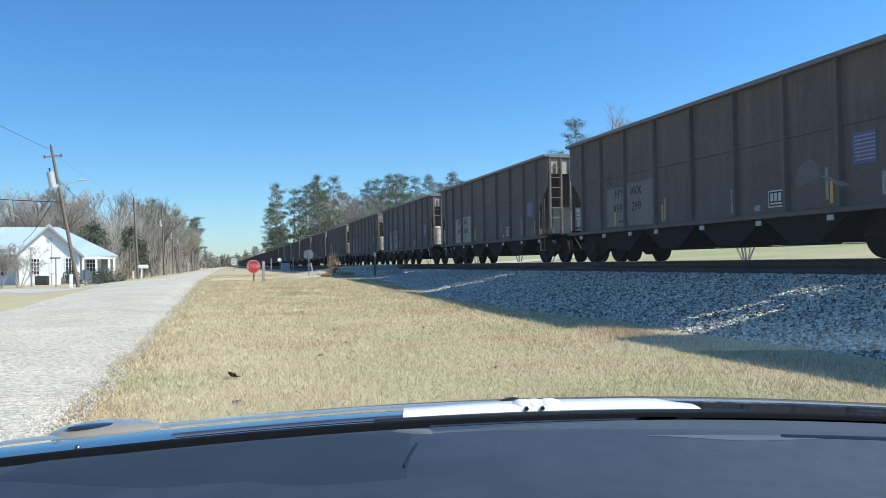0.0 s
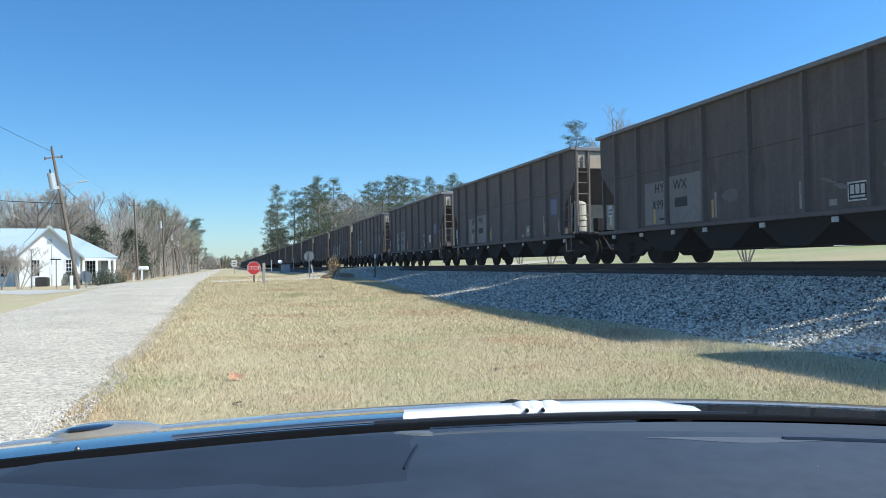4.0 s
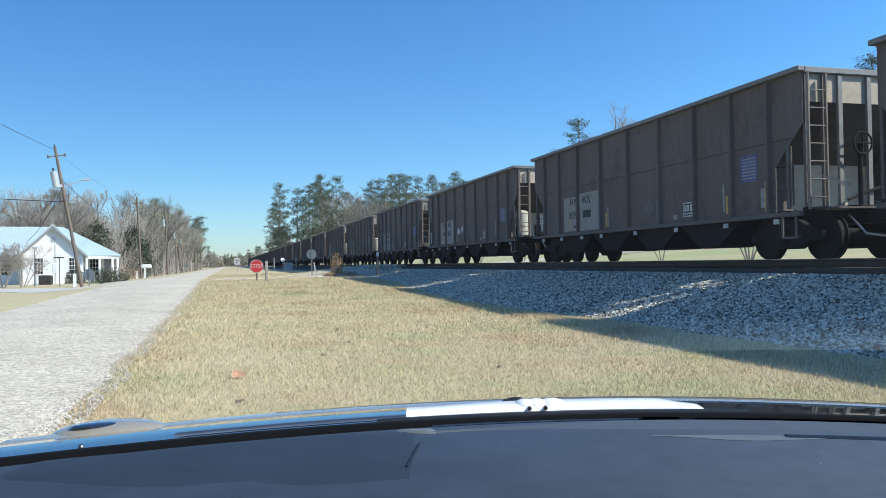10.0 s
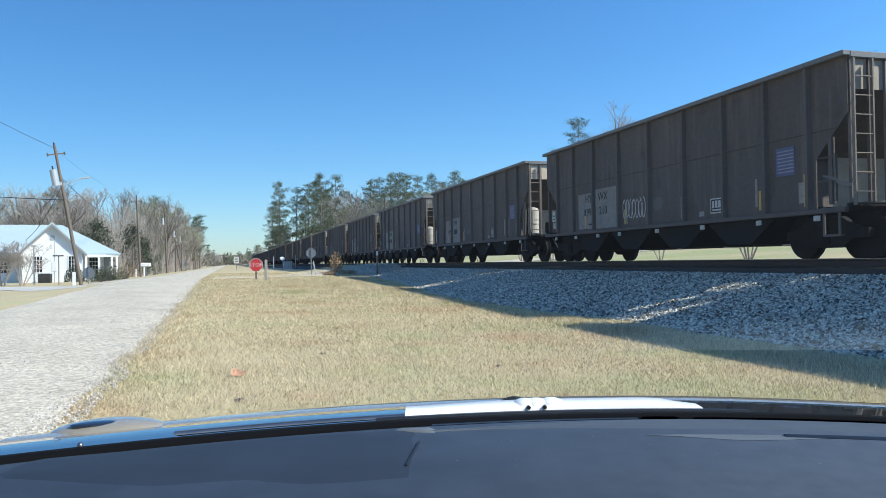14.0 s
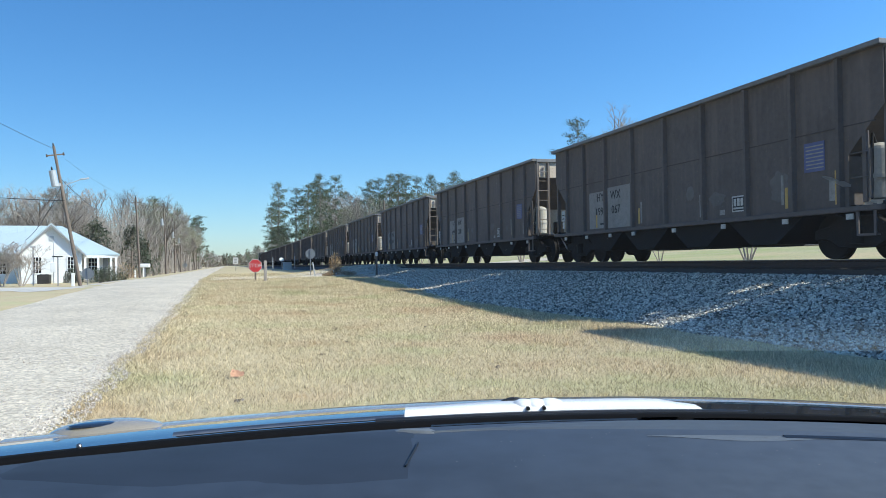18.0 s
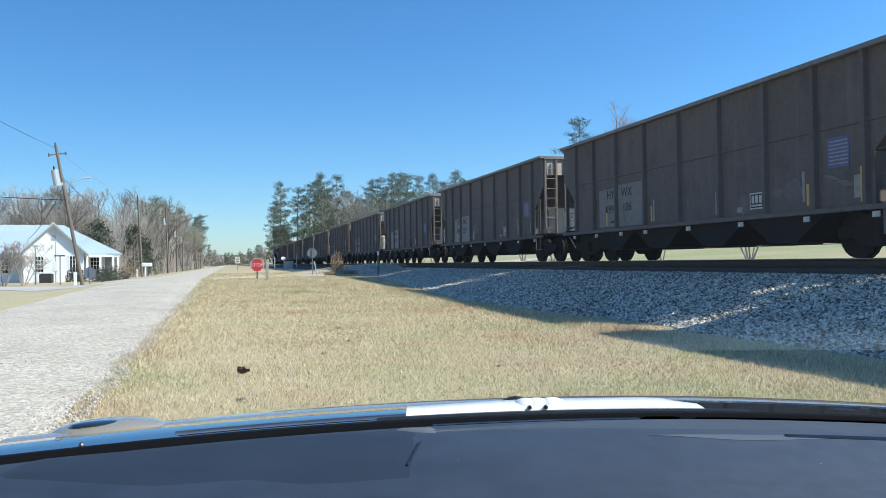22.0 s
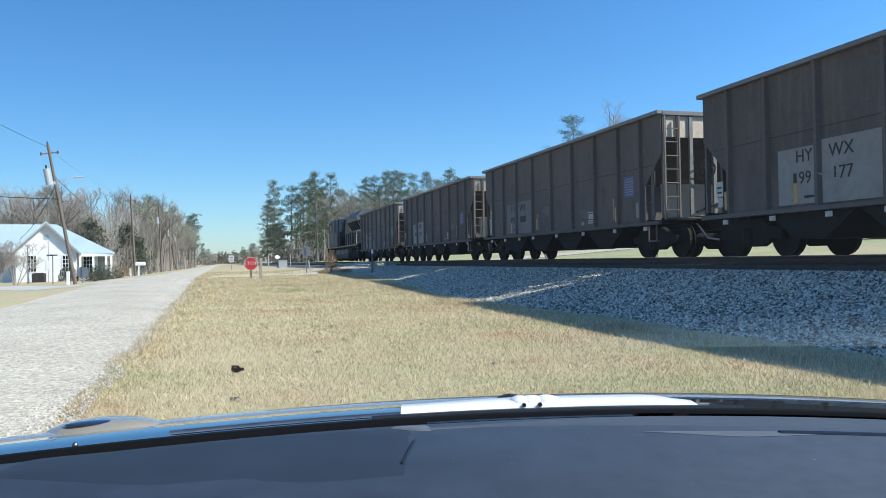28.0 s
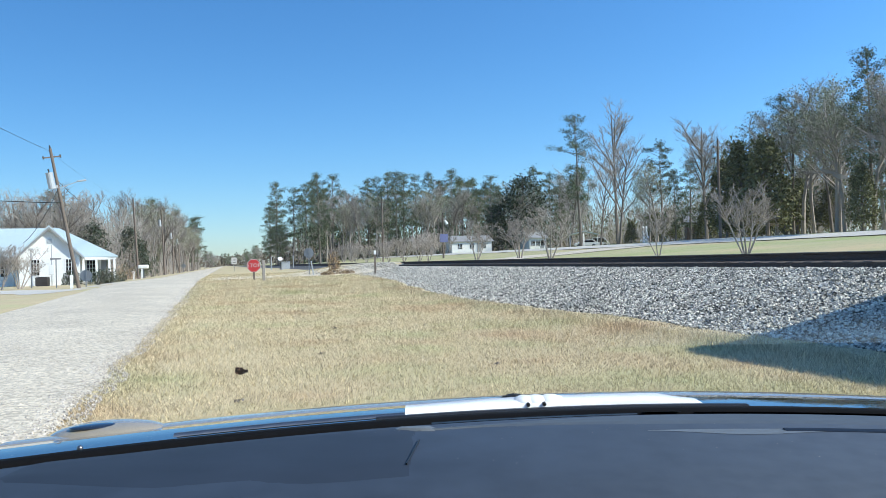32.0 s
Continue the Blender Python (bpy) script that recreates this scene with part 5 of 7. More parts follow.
for k in range(22):
    y = 350 + 700 * (k / 22)
    plant(trng.choice(("pine", "bare")), 20 + trng.uniform(0, 6), y, trng.uniform(12, 18), None, WB)
# bare wood on the house's side of the road
BW = "bare wood behind the house"
for k in range(72):
    y = 92 + 290 * trng.random() ** 1.5
    x = -11.5 - trng.random() * max(3, 0.24 * y - 9)
    s = 11.8 if y < 130 else trng.uniform(13.5, 17.5)
    plant(trng.choice(("bare", "bare", "bare", "bare", "bare", "olive", "pine")) if y > 110 else "bare", x, y, s * trng.uniform(0.85, 1.05), None, BW)
for k in range(30):
    y = 148 + 5.6 * k
    plant(("bare", "bare", "olive", "bare", "pine")[k % 5], -10.2 - trng.random() * 4.5, y, trng.uniform(14.5, 17) + 0.012 * (y - 150), None, BW)
for k in range(18):
    y = 105 + 200 * trng.random()
    plant(trng.choice(("cedar", "magnolia")), -12 - trng.random() * 0.1 * y, y, trng.uniform(3, 7), None, BW)
plant("magnolia", -14.3, 95, 6.6, 0, BW)
plant("magnolia", -11.2, 104, 6.5, 0, BW)
plant("bare", -15.6, 138, 16.5, 2, BW)
plant("bare", -12.9, 140, 16.5, 0, BW)
for k in range(24):
    y = 330 + 900 * (k / 24)
    plant(trng.choice(("pine", "bare", "bare")), -11 - trng.uniform(0, 7), y, trng.uniform(13, 18), None, BW)
for k in range(16):
    plant(trng.choice(("bare", "pine", "olive")), -24 + 4.2 * k, 1150 + trng.uniform(-60, 160), trng.uniform(15, 22), None, BW)
plant("pine", -9.5, 300, 20, 0, BW)
plant("pine", -11, 290, 18, 2, BW)


def thicket(name, label, n, spot, hmax, material, size=(0.25, 0.7), stick=False):
    """Undergrowth and far woods that nobody could count: sprays of twigs and leaves."""
    V, F = [], []
    for k in range(n):
        x, y, hh = spot()
        c = Vector((x, y, gz(x, y) + hmax * hh))
        if stick:
            d = Vector((trng.gauss(0, 0.35), trng.gauss(0, 0.35), 1)).normalized() * trng.uniform(*size)
            w = Vector((0.008 + 0.0002 * y, 0.004, 0))
            i = len(V)
            V.extend((c - w, c + w, c + d + w * 0.4, c + d - w * 0.4))
            F.append((i, i + 1, i + 2, i + 3))
        else:
            leaf(V, F, c, trng.uniform(*size) * (0.6 + y / 300), trng, 1.6)
    return tagged(part(name, ([tuple(v) for v in V], F), material), label, "woods", kind="stuff")


def left_spot():
    y = 96 + 330 * trng.random() ** 1.6
    return -11.5 - trng.random() * max(4, 0.22 * y - 6), y, trng.random() ** 1.8


thicket("undergrowth", "brown leafless winter undergrowth beneath the trees", 20000, left_spot, 7.0, TWIG, (0.8, 2.8), True)
thicket("undergrowth", "sparse brown and olive winter leaves beneath the trees", 5000, left_spot, 6.0, BRUSH, (0.08, 0.22))


def mid_spot():
    y = 205 + 160 * trng.random()
    return 22 + trng.random() * (0.55 * y), y, trng.random() ** 1.6


thicket("undergrowth", "brown and olive winter undergrowth beyond the railway", 9000, mid_spot, 5.0, TWIG, (1.2, 3.0), True)
thicket("undergrowth", "sparse brown winter leaves beyond the railway", 9000, mid_spot, 10.0, BRUSH, (0.2, 0.5))
thicket("undergrowth", "brown and grey low brush beyond the railway", 9000, mid_spot, 4.5, BRUSH, (0.3, 0.6))
thicket("undergrowth", "dark green evergreen undergrowth beyond the railway", 12000, mid_spot, 12.0, NEEDLE, (0.25, 0.55))


def far_spot():
    return trng.uniform(-160, 200), 1250 + trng.random() * 250, trng.random() ** 1.3


thicket("far_woods", "hazy grey-green far woods that close the road", 5000, far_spot, 17.0, BRUSH, (0.3, 0.6))


def right_spot():
    y = 15 + 150 * trng.random()
    return 50 + 0.14 * y + trng.random() * 30, y, trng.random() ** 1.5


thicket("undergrowth", "olive and brown undergrowth behind the far road", 16000, right_spot, 8.0, TWIG, (0.8, 2.5), True)
thicket("undergrowth", "olive green undergrowth behind the far road", 16000, right_spot, 7.0, CEDAR, (0.12, 0.3))
# ornamental trees on the lawn between track and far road
for x, y, s in ((21, 28.2, 3.9), (21, 35.1, 3.3), (21, 48.6, 4.5), (21.3, 55, 4.3), (21, 64.5, 4.4), (21, 81, 3.7), (21.2, 86, 3.7), (21, 93, 3.8), (21, 102, 3.8), (21.4, 109, 3.7), (21, 119, 3.8), (21, 129, 3.8), (22, 140, 4.2), (22, 150, 4.2), (22, 162, 4.4)):
    plant("myrtle", x, y, s, None, "leafless ornamental trees on the lawn")
plant("myrtle", -13.6, 60, 3.9, 0, "leafless ornamental trees on the lawn")
plant("myrtle", -14.6, 59, 4.0, 1, "leafless ornamental trees on the lawn")
for k in range(13):
    y = trng.uniform(125, 200)
    plant("myrtle", trng.uniform(26, 44), y, trng.uniform(4, 6.5), None, "leafless ornamental trees on the lawn")

# ---- poles, wires and signs ----
def utility_pole(x, y, h, lean=0.0, can=True, arm=False, label="weathered wooden utility pole with a grey transformer"):
    p = root("utility_pole", label, "utility pole", "utility poles beside the road", pose(x, y, gz(x, y), 0, lean, 15))
    part("pole", tubem((0, 0, -0.3), (0, 0, h), 0.125, 0.085, n=12), WOODPOLE, p)
    part("crossarm", boxm(-0.55, 0.55, -0.045, 0.045, h - 0.6, h - 0.52), WOODPOLE, p)
    for dx in (-0.5, 0.0, 0.5):
        zz = h if dx == 0 else h - 0.65
        part("insulator", tubem((dx, 0, zz), (dx, 0, zz + 0.2), 0.06, 0.04, n=8), TRIM, p)
    if can:
        c = part("transformer", tubem((-0.36, -0.1, h - 2.6), (-0.36, -0.1, h - 1.55), 0.22, n=14), GREYMETAL, p, "pale grey transformer can")
        part("bushing", tubem((-0.36, -0.1, h - 1.55), (-0.36, -0.1, h - 1.3), 0.05, n=8), TRIM, c)
        part("bracket", boxm(-0.2, 0.0, -0.1, 0.0, h - 2.6, h - 2.4), GREYMETAL, p)
    if arm:
        a = part("lamp_arm", tubem((0.1, 0, h - 2.6), (1.3, 0, h - 2.3), 0.025, n=8), GREYMETAL, p)
        part("lamp_head", boxm(1.2, 1.75, -0.1, 0.1, h - 2.36, h - 2.25, bevel=0.03), GREYMETAL, a, "street lamp head")
    return p


utility_pole(-9.2, 56, 9.25, -9.6, True, True, "leaning wooden utility pole with transformer and street lamp")
utility_pole(-9.0, 91, 8.75, -2.5, False)
utility_pole(-9.05, 131, 10.7, -1.8)
utility_pole(-9.0, 152, 9.5, 0)
utility_pole(-9.0, 172, 9.0, 0)
utility_pole(-9.0, 262, 10.5, 0)
tagged(utility_pole(40, 57, 8.2, 0, False, False, "slim wooden utility pole beside the far road"), group="poles behind the railway")


def wire(p, q, sag, r=0.018):
    V, F = [], []
    n = 14
    pts = [Vector(p).lerp(Vector(q), i / n) - Vector((0, 0, sag * 4 * (i / n) * (1 - i / n))) for i in range(n + 1)]
    for a, b in zip(pts, pts[1:]):
        limb(V, F, a, b, r, r, 4)
    return tagged(part("power_line", ([tuple(v) for v in V], F), TRIM), "black overhead cable between wooden poles", "cable", "overhead cables")


PT = Vector((-10.75, 55.6, 9.0))
wire(PT, (-9.35, 91, 8.7), 0.6, 0.006)
wire((-9.35, 91, 8.7), (-9.4, 131, 10.2), 0.6, 0.006)
wire(PT, (-12.5, 10, 9.5), 0.5, 0.012)
wire(PT - Vector((-0.7, 0, 3.4)), (-30, 50, 7.4), 0.4, 0.03)
wire(PT - Vector((-0.6, 0, 2.2)), (-16, 72, 3.6), 0.5, 0.02)
wire(PT - Vector((-0.5, 0, 2.0)), (-9.2, 91, 5.9), 0.9, 0.02)


def sign_post(name, x, y, h, label, category="sign", wood=False, r=0.03, group=""):
    s = root(name, label, category, group, pose(x, y, gz(x, y)))
    part("post", boxm(-r, r, -r, r, -0.2, h), WOODPOLE if wood else SIGNBACK, s)
    return s


def octagon(w):
    return [(w / 2 / math.cos(math.pi / 8) * math.cos(math.pi / 8 + k * math.pi / 4), w / 2 / math.cos(math.pi / 8) * math.sin(math.pi / 8 + k * math.pi / 4)) for k in range(8)]


s = sign_post("stop_sign", 1.55, 44.2, 1.1, "red octagonal stop sign with white letters on a post", wood=True, r=0.045)
s.rotation_euler.z = radians(-4)
pl = part("sign_plate", prismm([(u, v + 0.80) for u, v in octagon(0.71)], -0.062, -0.058, "y"), WHITE, s, "white sign border")
part("red_field", prismm([(u, v + 0.80) for u, v in octagon(0.66)], -0.066, -0.062, "y"), REDSIGN, pl, "red reflective field")
lettering("letters", "STOP", 0.30, WHITE, pl, pose(0, -0.069, 0.80, 90, 0, 0), "white capital letters")
part("plate_back", prismm([(u, v + 0.80) for u, v in octagon(0.71)], -0.058, -0.054, "y"), SIGNBACK, pl)
g = root("guard_post", "weathered grey square wooden post in the grass", "post", m=pose(2.0, 42.5, gz(2.0, 42.5)))
part("post", boxm(-0.075, 0.075, -0.075, 0.075, -0.3, 1.10, bevel=0.015), PALEBARK, g)
s = sign_post("road_sign", 5.3, 51.5, 1.7, "grey back of an octagonal road sign on a steel post", group="signs seen from behind")
part("sign_plate", prismm([(u, v + 1.42) for u, v in octagon(0.62)], 0.04, 0.045, "y"), SIGNBACK, s)
s = sign_post("road_sign", -8.45, 54, 1.15, "grey back of a round road sign on a steel post", group="signs seen from behind")
part("sign_plate", prismm([(u, v + 0.78) for u, v in octagon(0.70)], 0.04, 0.045, "y"), SIGNBACK, s)
s = sign_post("speed_sign", 1.3, 112, 1.9, "white rectangular road sign far along the road")
pl = part("sign_plate", boxm(-0.35, 0.35, -0.05, -0.045, 1.0, 1.9), WHITE, s)
for k in range(2):
    part("print_bar", boxm(-0.2, 0.2, -0.056, -0.051, 1.22 + 0.3 * k, 1.32 + 0.3 * k), BLACKP, pl)
s = sign_post("warning_sign", -8.6, 180, 2.2, "pale diamond warning sign beside the road")
part("sign_plate", prismm([(-0.6, 1.8), (0, 1.2), (0.6, 1.8), (0, 2.4)], -0.05, -0.04, "y"), SIGNBACK, s)
s = sign_post("street_lamp", -11.3, 60, 2.0, "slim black garden lamp post with a flat top", "lamp post")
part("lamp_top", boxm(-0.36, 0.30, -0.12, 0.12, 2.0, 2.08), TRIM, s)
s = sign_post("clothes_post", -13.3, 62, 2.7, "thin dark metal yard post", "post")
part("post_cap", boxm(-0.16, 0.16, -0.1, 0.1, 2.7, 2.85), GREYMETAL, s)
mb = sign_post("mailbox", -8.2, 88, 1.1, "white mailbox on a white post beside the road", "mailbox", r=0.07)
part("box", boxm(-0.5, 0.5, -0.25, 0.25, 1.05, 1.45, bevel=0.08), WHITEPAINT, mb)
for x, y, hh in ((-9.6, 92, 0.9), (-9.9, 57.5, 0.9), (-9.1, 96, 1.2)):
    b = root("marker_post", "short pale utility marker post in the grass", "post", "marker posts", pose(x, y, gz(x, y)))
    part("post", boxm(-0.09, 0.09, -0.09, 0.09, -0.2, hh), WHITEPAINT, b)
b = root("marker_post", "thin weathered grey stake leaning beside the round sign", "post", "marker posts", pose(5.45, 50.2, gz(5.45, 50.2), 0, -9, 0))
part("post", boxm(-0.035, 0.035, -0.035, 0.035, -0.2, 0.95), GREYMETAL, b)
mp = root("mile_marker", "dark rail-side marker post with a white top", "post", m=pose(8.9, 47.5, 0.75))
part("post", boxm(-0.05, 0.05, -0.05, 0.05, -0.3, 0.95), WOODPOLE, mp)
part("white_top", boxm(-0.06, 0.06, -0.06, 0.06, 0.95, 1.2), WHITEPAINT, mp)
cb = root("signal_cabinet", "grey steel railway signal cabinet beside the crossing", "cabinet", m=pose(8.7, 118, gz(8.7, 118)))
part("cabinet_body", boxm(-0.62, 0.62, -0.5, 0.5, -0.1, 1.05, bevel=0.03), GREYMETAL, cb)
part("cabinet_roof", boxm(-0.68, 0.68, -0.56, 0.56, 1.05, 1.14), GREYMETAL, cb)
ds = root("satellite_dish", "small white dish on a short post beside the cabinet", "dish", m=pose(7.95, 118.6, gz(7.95, 118.6)))
part("post", boxm(-0.05, 0.05, -0.05, 0.05, -0.2, 1.45), SIGNBACK, ds)
dm = bmesh.new()
bmesh.ops.create_uvsphere(dm, u_segments=16, v_segments=8, radius=1, matrix=pose(0, -0.1, 1.6, 70, 0, 20) @ Matrix.Diagonal((0.38, 0.30, 0.09, 1)))
smooth(part("dish", dm, WHITEPAINT, ds))
for x, y in ((10.0, 120), (6.6, 117)):
    b = root("marker_post", "short pale utility marker post in the grass", "post", "marker posts", pose(x, y, gz(x, y)))
    part("post", boxm(-0.06, 0.06, -0.06, 0.06, -0.2, 1.9), GREYMETAL, b)
p = utility_pole(25.7, 92, 5.3, 0, False, False, "wooden pole with a blue sign and a white lamp")
p["group"] = "poles behind the railway"
part("blue_sign", boxm(-0.55, 0.55, -0.2, -0.16, 1.9, 2.9), BLUEP, p, "blue painted sign")
part("white_lamp", tubem((0.15, -0.2, 4.6), (0.45, -0.3, 4.1), 0.12, 0.2, n=8), WHITEPAINT, p)
for x, y, hh in ((16.3, 182, 6.5), (21.8, 110, 9.0)):
    tagged(utility_pole(x, y, hh, 0, False, False, "slim wooden utility pole behind the railway"), group="poles behind the railway")
for x, y, hh in ((41, 85, 1.5), (38, 66, 1.6), (38.6, 66.5, 1.6)):
    b = root("marker_post", "short pale utility marker post in the grass", "post", "marker posts", pose(x, y, gz(x, y)))
    part("post", boxm(-0.07, 0.07, -0.07, 0.07, -0.2, hh), WHITEPAINT, b)

# ---- the white house ----
def window(parent, m, w, h, label="white sash window with small panes"):
    f = part("window_frame", boxm(-w / 2 - 0.06, w / 2 + 0.06, -0.05, 0.0, -0.06, h + 0.06), WHITEPAINT, parent, label)
    f.matrix_basis = m
    for i in range(3):
        for j in range(4):
            part("pane", boxm(-w / 2 + i * w / 3 + 0.02, -w / 2 + (i + 1) * w / 3 - 0.02, -0.058, -0.052, j * h / 4 + 0.02, (j + 1) * h / 4 - 0.02), DARKGLASS, f)
    return f


def white_house():
    """A front gable before a long hipped roof, and a porch along the front beside it."""
    H = root("white_house", "white clapboard cottage with a pale metal roof and front porch", "house", m=pose(-13.75, 70.5, gz(-14, 71) - 0.05, 0, 0, 9))
    W, wall, apex = 2.25, 2.72, 4.95
    part("gable_wall", prismm([(-W, 0), (W, 0), (W, wall), (0, apex - 0.15), (-W, wall)], 0, 0.2, "y"), WHITEPAINT, H)
    for sx in (-1, 1):
        part("side_wall", boxm(sx * (W - 0.1) - 0.1, sx * (W - 0.1) + 0.1, 0.2, 4.0, 0, wall), WHITEPAINT, H)
        sl = [(0, apex - 0.08), (sx * (W + 0.35), wall - 0.42), (sx * (W + 0.35), wall - 0.32), (0, apex + 0.04)]
        part("roof", prismm(sl, -0.45, 5.8, "y"), METALROOF, H, "pale standing-seam metal roof")
        part("rake_board", prismm([(0, apex - 0.26), (sx * (W + 0.35), wall - 0.60), (sx * (W + 0.35), wall - 0.43), (0, apex - 0.09)], -0.45, -0.38, "y"), SHADOWGREY, H, "grey shaded rake board")
    part("gable_vent", boxm(-0.18, 0.18, -0.04, 0.0, 3.50, 3.90), GREYMETAL, H, "grey louvred gable vent")
    window(H, pose(-1.05, 0, 0.9), 0.62, 1.3)
    window(H, pose(1.5, 0, 0.9), 0.62, 1.3)
    cl = part("siding_board", boxm(-W, W, -0.016, 0.0, 0, 0.03), WHITEPAINT, H)
    for k in range(1, 13):
        again("siding_board", cl, pose(0, 0, 0.2 * k), H)
    # the long main block, its ridge level with the gable's, hipped at the porch end
    F0, RY, XR = 2.6, 6.2, 5.2
    part("main_wall", boxm(-13, XR - 1.2, F0, F0 + 0.2, 0, wall - 0.1), WHITEPAINT, H)
    part("end_wall", boxm(XR - 1.4, XR - 1.2, F0 + 0.2, 9.6, 0, wall - 0.1), WHITEPAINT, H)
    part("back_wall", boxm(-13, XR - 1.2, 9.6, 9.8, 0, wall - 0.1), WHITEPAINT, H)
    e = wall - 0.15
    v = [(-13.3, F0 - 0.4, e), (XR, F0 - 2.0, e - 0.28), (0.6, RY, apex), (-13.3, RY, apex), (-13.3, 10.2, e), (XR, 10.2, e - 0.28)]
    v += [(x, y, z + 0.1) for x, y, z in v]
    fs = [(0, 1, 2, 3), (3, 2, 5, 4), (1, 5, 2), (6, 9, 8, 7), (9, 10, 11, 8), (7, 8, 11), (0, 6, 7, 1), (1, 7, 11, 5), (5, 11, 10, 4), (4, 10, 9, 3), (3, 9, 6, 0)]
    part("main_roof", (v, fs), METALROOF, H, "pale standing-seam metal roof with a hipped end")
    for k in range(24):
        x = -13.0 + k * 0.6
        if x < 0.4:
            t0 = 0.0
            part("roof_seam", prismm([(F0 - 0.4, e + 0.1), (RY, apex + 0.1), (RY, apex + 0.14), (F0 - 0.4, e + 0.14)], x, x + 0.035, "x"), METALROOF, H)
    window(H, pose(-3.6, F0, 0.85), 0.8, 1.3)
    window(H, pose(-6.6, F0, 0.85), 0.8, 1.3)
    part("porch_floor", boxm(W + 0.1, XR - 0.2, 0.7, F0, -0.05, 0.25), DRIVE, H)
    part("porch_beam", boxm(W + 0.1, XR - 0.15, 0.7, 0.85, wall - 0.62, wall - 0.40), WHITEPAINT, H)
    c0 = None
    for x in (2.5, 3.5, 4.5, XR - 0.3):
        if c0 is None:
            c0 = part("porch_column", boxm(-0.09, 0.09, 0.7, 0.88, 0.25, wall - 0.6, bevel=0.02), WHITEPAINT, H)
            c0.location.x = x
        else:
            again("porch_column", c0, pose(x, 0, 0), H)
    window(H, pose(3.1, F0, 0.7), 0.7, 1.4)
    part("door", boxm(3.9, 4.3, F0 - 0.05, F0, 0.2, 2.15), SHADOWGREY, H)
    return H


white_house()
ac = root("air_conditioner", "dark grey outdoor air conditioner unit by the house wall", "appliance", m=pose(-14.0, 69, gz(-14, 69)))
part("casing", boxm(-0.45, 0.45, -0.42, 0.42, 0, 0.72, bevel=0.04), TRUCKGREY, ac)
part("fan_grille", tubem((0, 0, 0.72), (0, 0, 0.75), 0.34, n=20), TRIM, ac)
mt = root("electric_meter", "white meter box on a thin pipe beside the house", "meter", m=pose(-13.35, 69.2, gz(-13.35, 69.2)))
part("pipe", tubem((0, 0, 0), (0, 0, 3.3), 0.04, n=8), GREYMETAL, mt)
part("meter_box", boxm(-0.2, 0.2, -0.12, 0.05, 0.9, 1.7, bevel=0.03), WHITEPAINT, mt)
for seed, x, y, w, d, h, m_, lb in ((31, -11.6, 67.5, 1.5, 1.3, 1.3, BROAD, "clipped dark green shrub by the house"), (32, -9.6, 67, 2.6, 1.6, 1.35, BROAD, "clipped dark green hedge before the porch"), (33, -8.9, 68, 2.6, 1.6, 1.35, BROAD, "clipped dark green hedge before the porch"),
                                  (34, -8.5, 73, 2.4, 2.0, 1.6, STRAW, "tan dry ornamental grass clump"), (35, 6.9, 51.5, 0.9, 0.9, 1.5, STRAW, "brown dry weeds beside the crossing"), (36, 7.5, 50.5, 1.3, 1.0, 0.35, STRAW, "brown dry weeds beside the crossing"), (37, 6.3, 50.0, 0.9, 0.9, 0.3, STRAW, "brown dry weeds beside the crossing")):
    bush(seed, w, d, h, m_, lb, "bush", 4.0 if m_ is STRAW else 1.0).matrix_basis = pose(x, y, gz(x, y))


# ---- houses and cars beyond the railway ----
def small_house(x, y, rz, w, d, h, rise, label, wallmat, roofmat):
    H = root("small_house", label, "house", "houses beyond the railway", pose(x, y, gz(x, y), 0, 0, rz))
    part("front_wall", boxm(-w / 2, w / 2, 0, 0.2, 0, h), wallmat, H)
    part("back_wall", boxm(-w / 2, w / 2, d - 0.2, d, 0, h), wallmat, H)
    for sx in (-1, 1):
        xx = sx * (w / 2 - 0.1)
        part("gable_wall", prismm([(0.2, 0), (d - 0.2, 0), (d - 0.2, h), (d / 2, h + rise - 0.1), (0.2, h)], xx - 0.1, xx + 0.1, "x"), wallmat, H)
    for a, b in ((-0.4, d / 2), (d + 0.4, d / 2)):
        part("roof", prismm([(a, h - 0.1), (b, h + rise), (b, h + rise + 0.12), (a, h + 0.02)], -w / 2 - 0.4, w / 2 + 0.4, "x"), roofmat, H)
    for k in range(3):
        window(H, pose(-w / 2 + w * (k + 0.7) / 3.4, 0, 0.9), 1.0, 1.1, "dark window with white frame")
    part("door", boxm(w * 0.12, w * 0.12 + 0.9, -0.05, 0, 0.1, 2.1), SHADOWGREY, H)
    return H


small_house(52, 163, -2, 9, 6, 2.5, 1.2, "long low white house under bare trees", WHITEPAINT, SHADOWGREY)
small_house(65.4, 158, -4, 3.8, 7, 2.6, 1.3, "small cream house beside a dark shed", WHITEPAINT, SHADOWGREY)
small_house(68, 97, -30, 9, 7, 2.8, 1.5, "dark brown house in the shade of trees", CARPAINT, SHADOWGREY)
cp = root("carport", "open white metal carport with a pale roof", "carport", m=pose(67.5, 140, gz(67.5, 140), 0, 0, -25))
part("roof", prismm([(-2.9, 2.4), (0, 3.1), (2.9, 2.4), (2.9, 2.5), (0, 3.2), (-2.9, 2.5)], -2, 4, "y"), METALROOF, cp)
for x in (-2.6, 2.6):
    for y in (-1.8, 3.8):
        part("post", boxm(x - 0.06, x + 0.06, y - 0.06, y + 0.06, 0, 2.45), WHITEPAINT, cp)


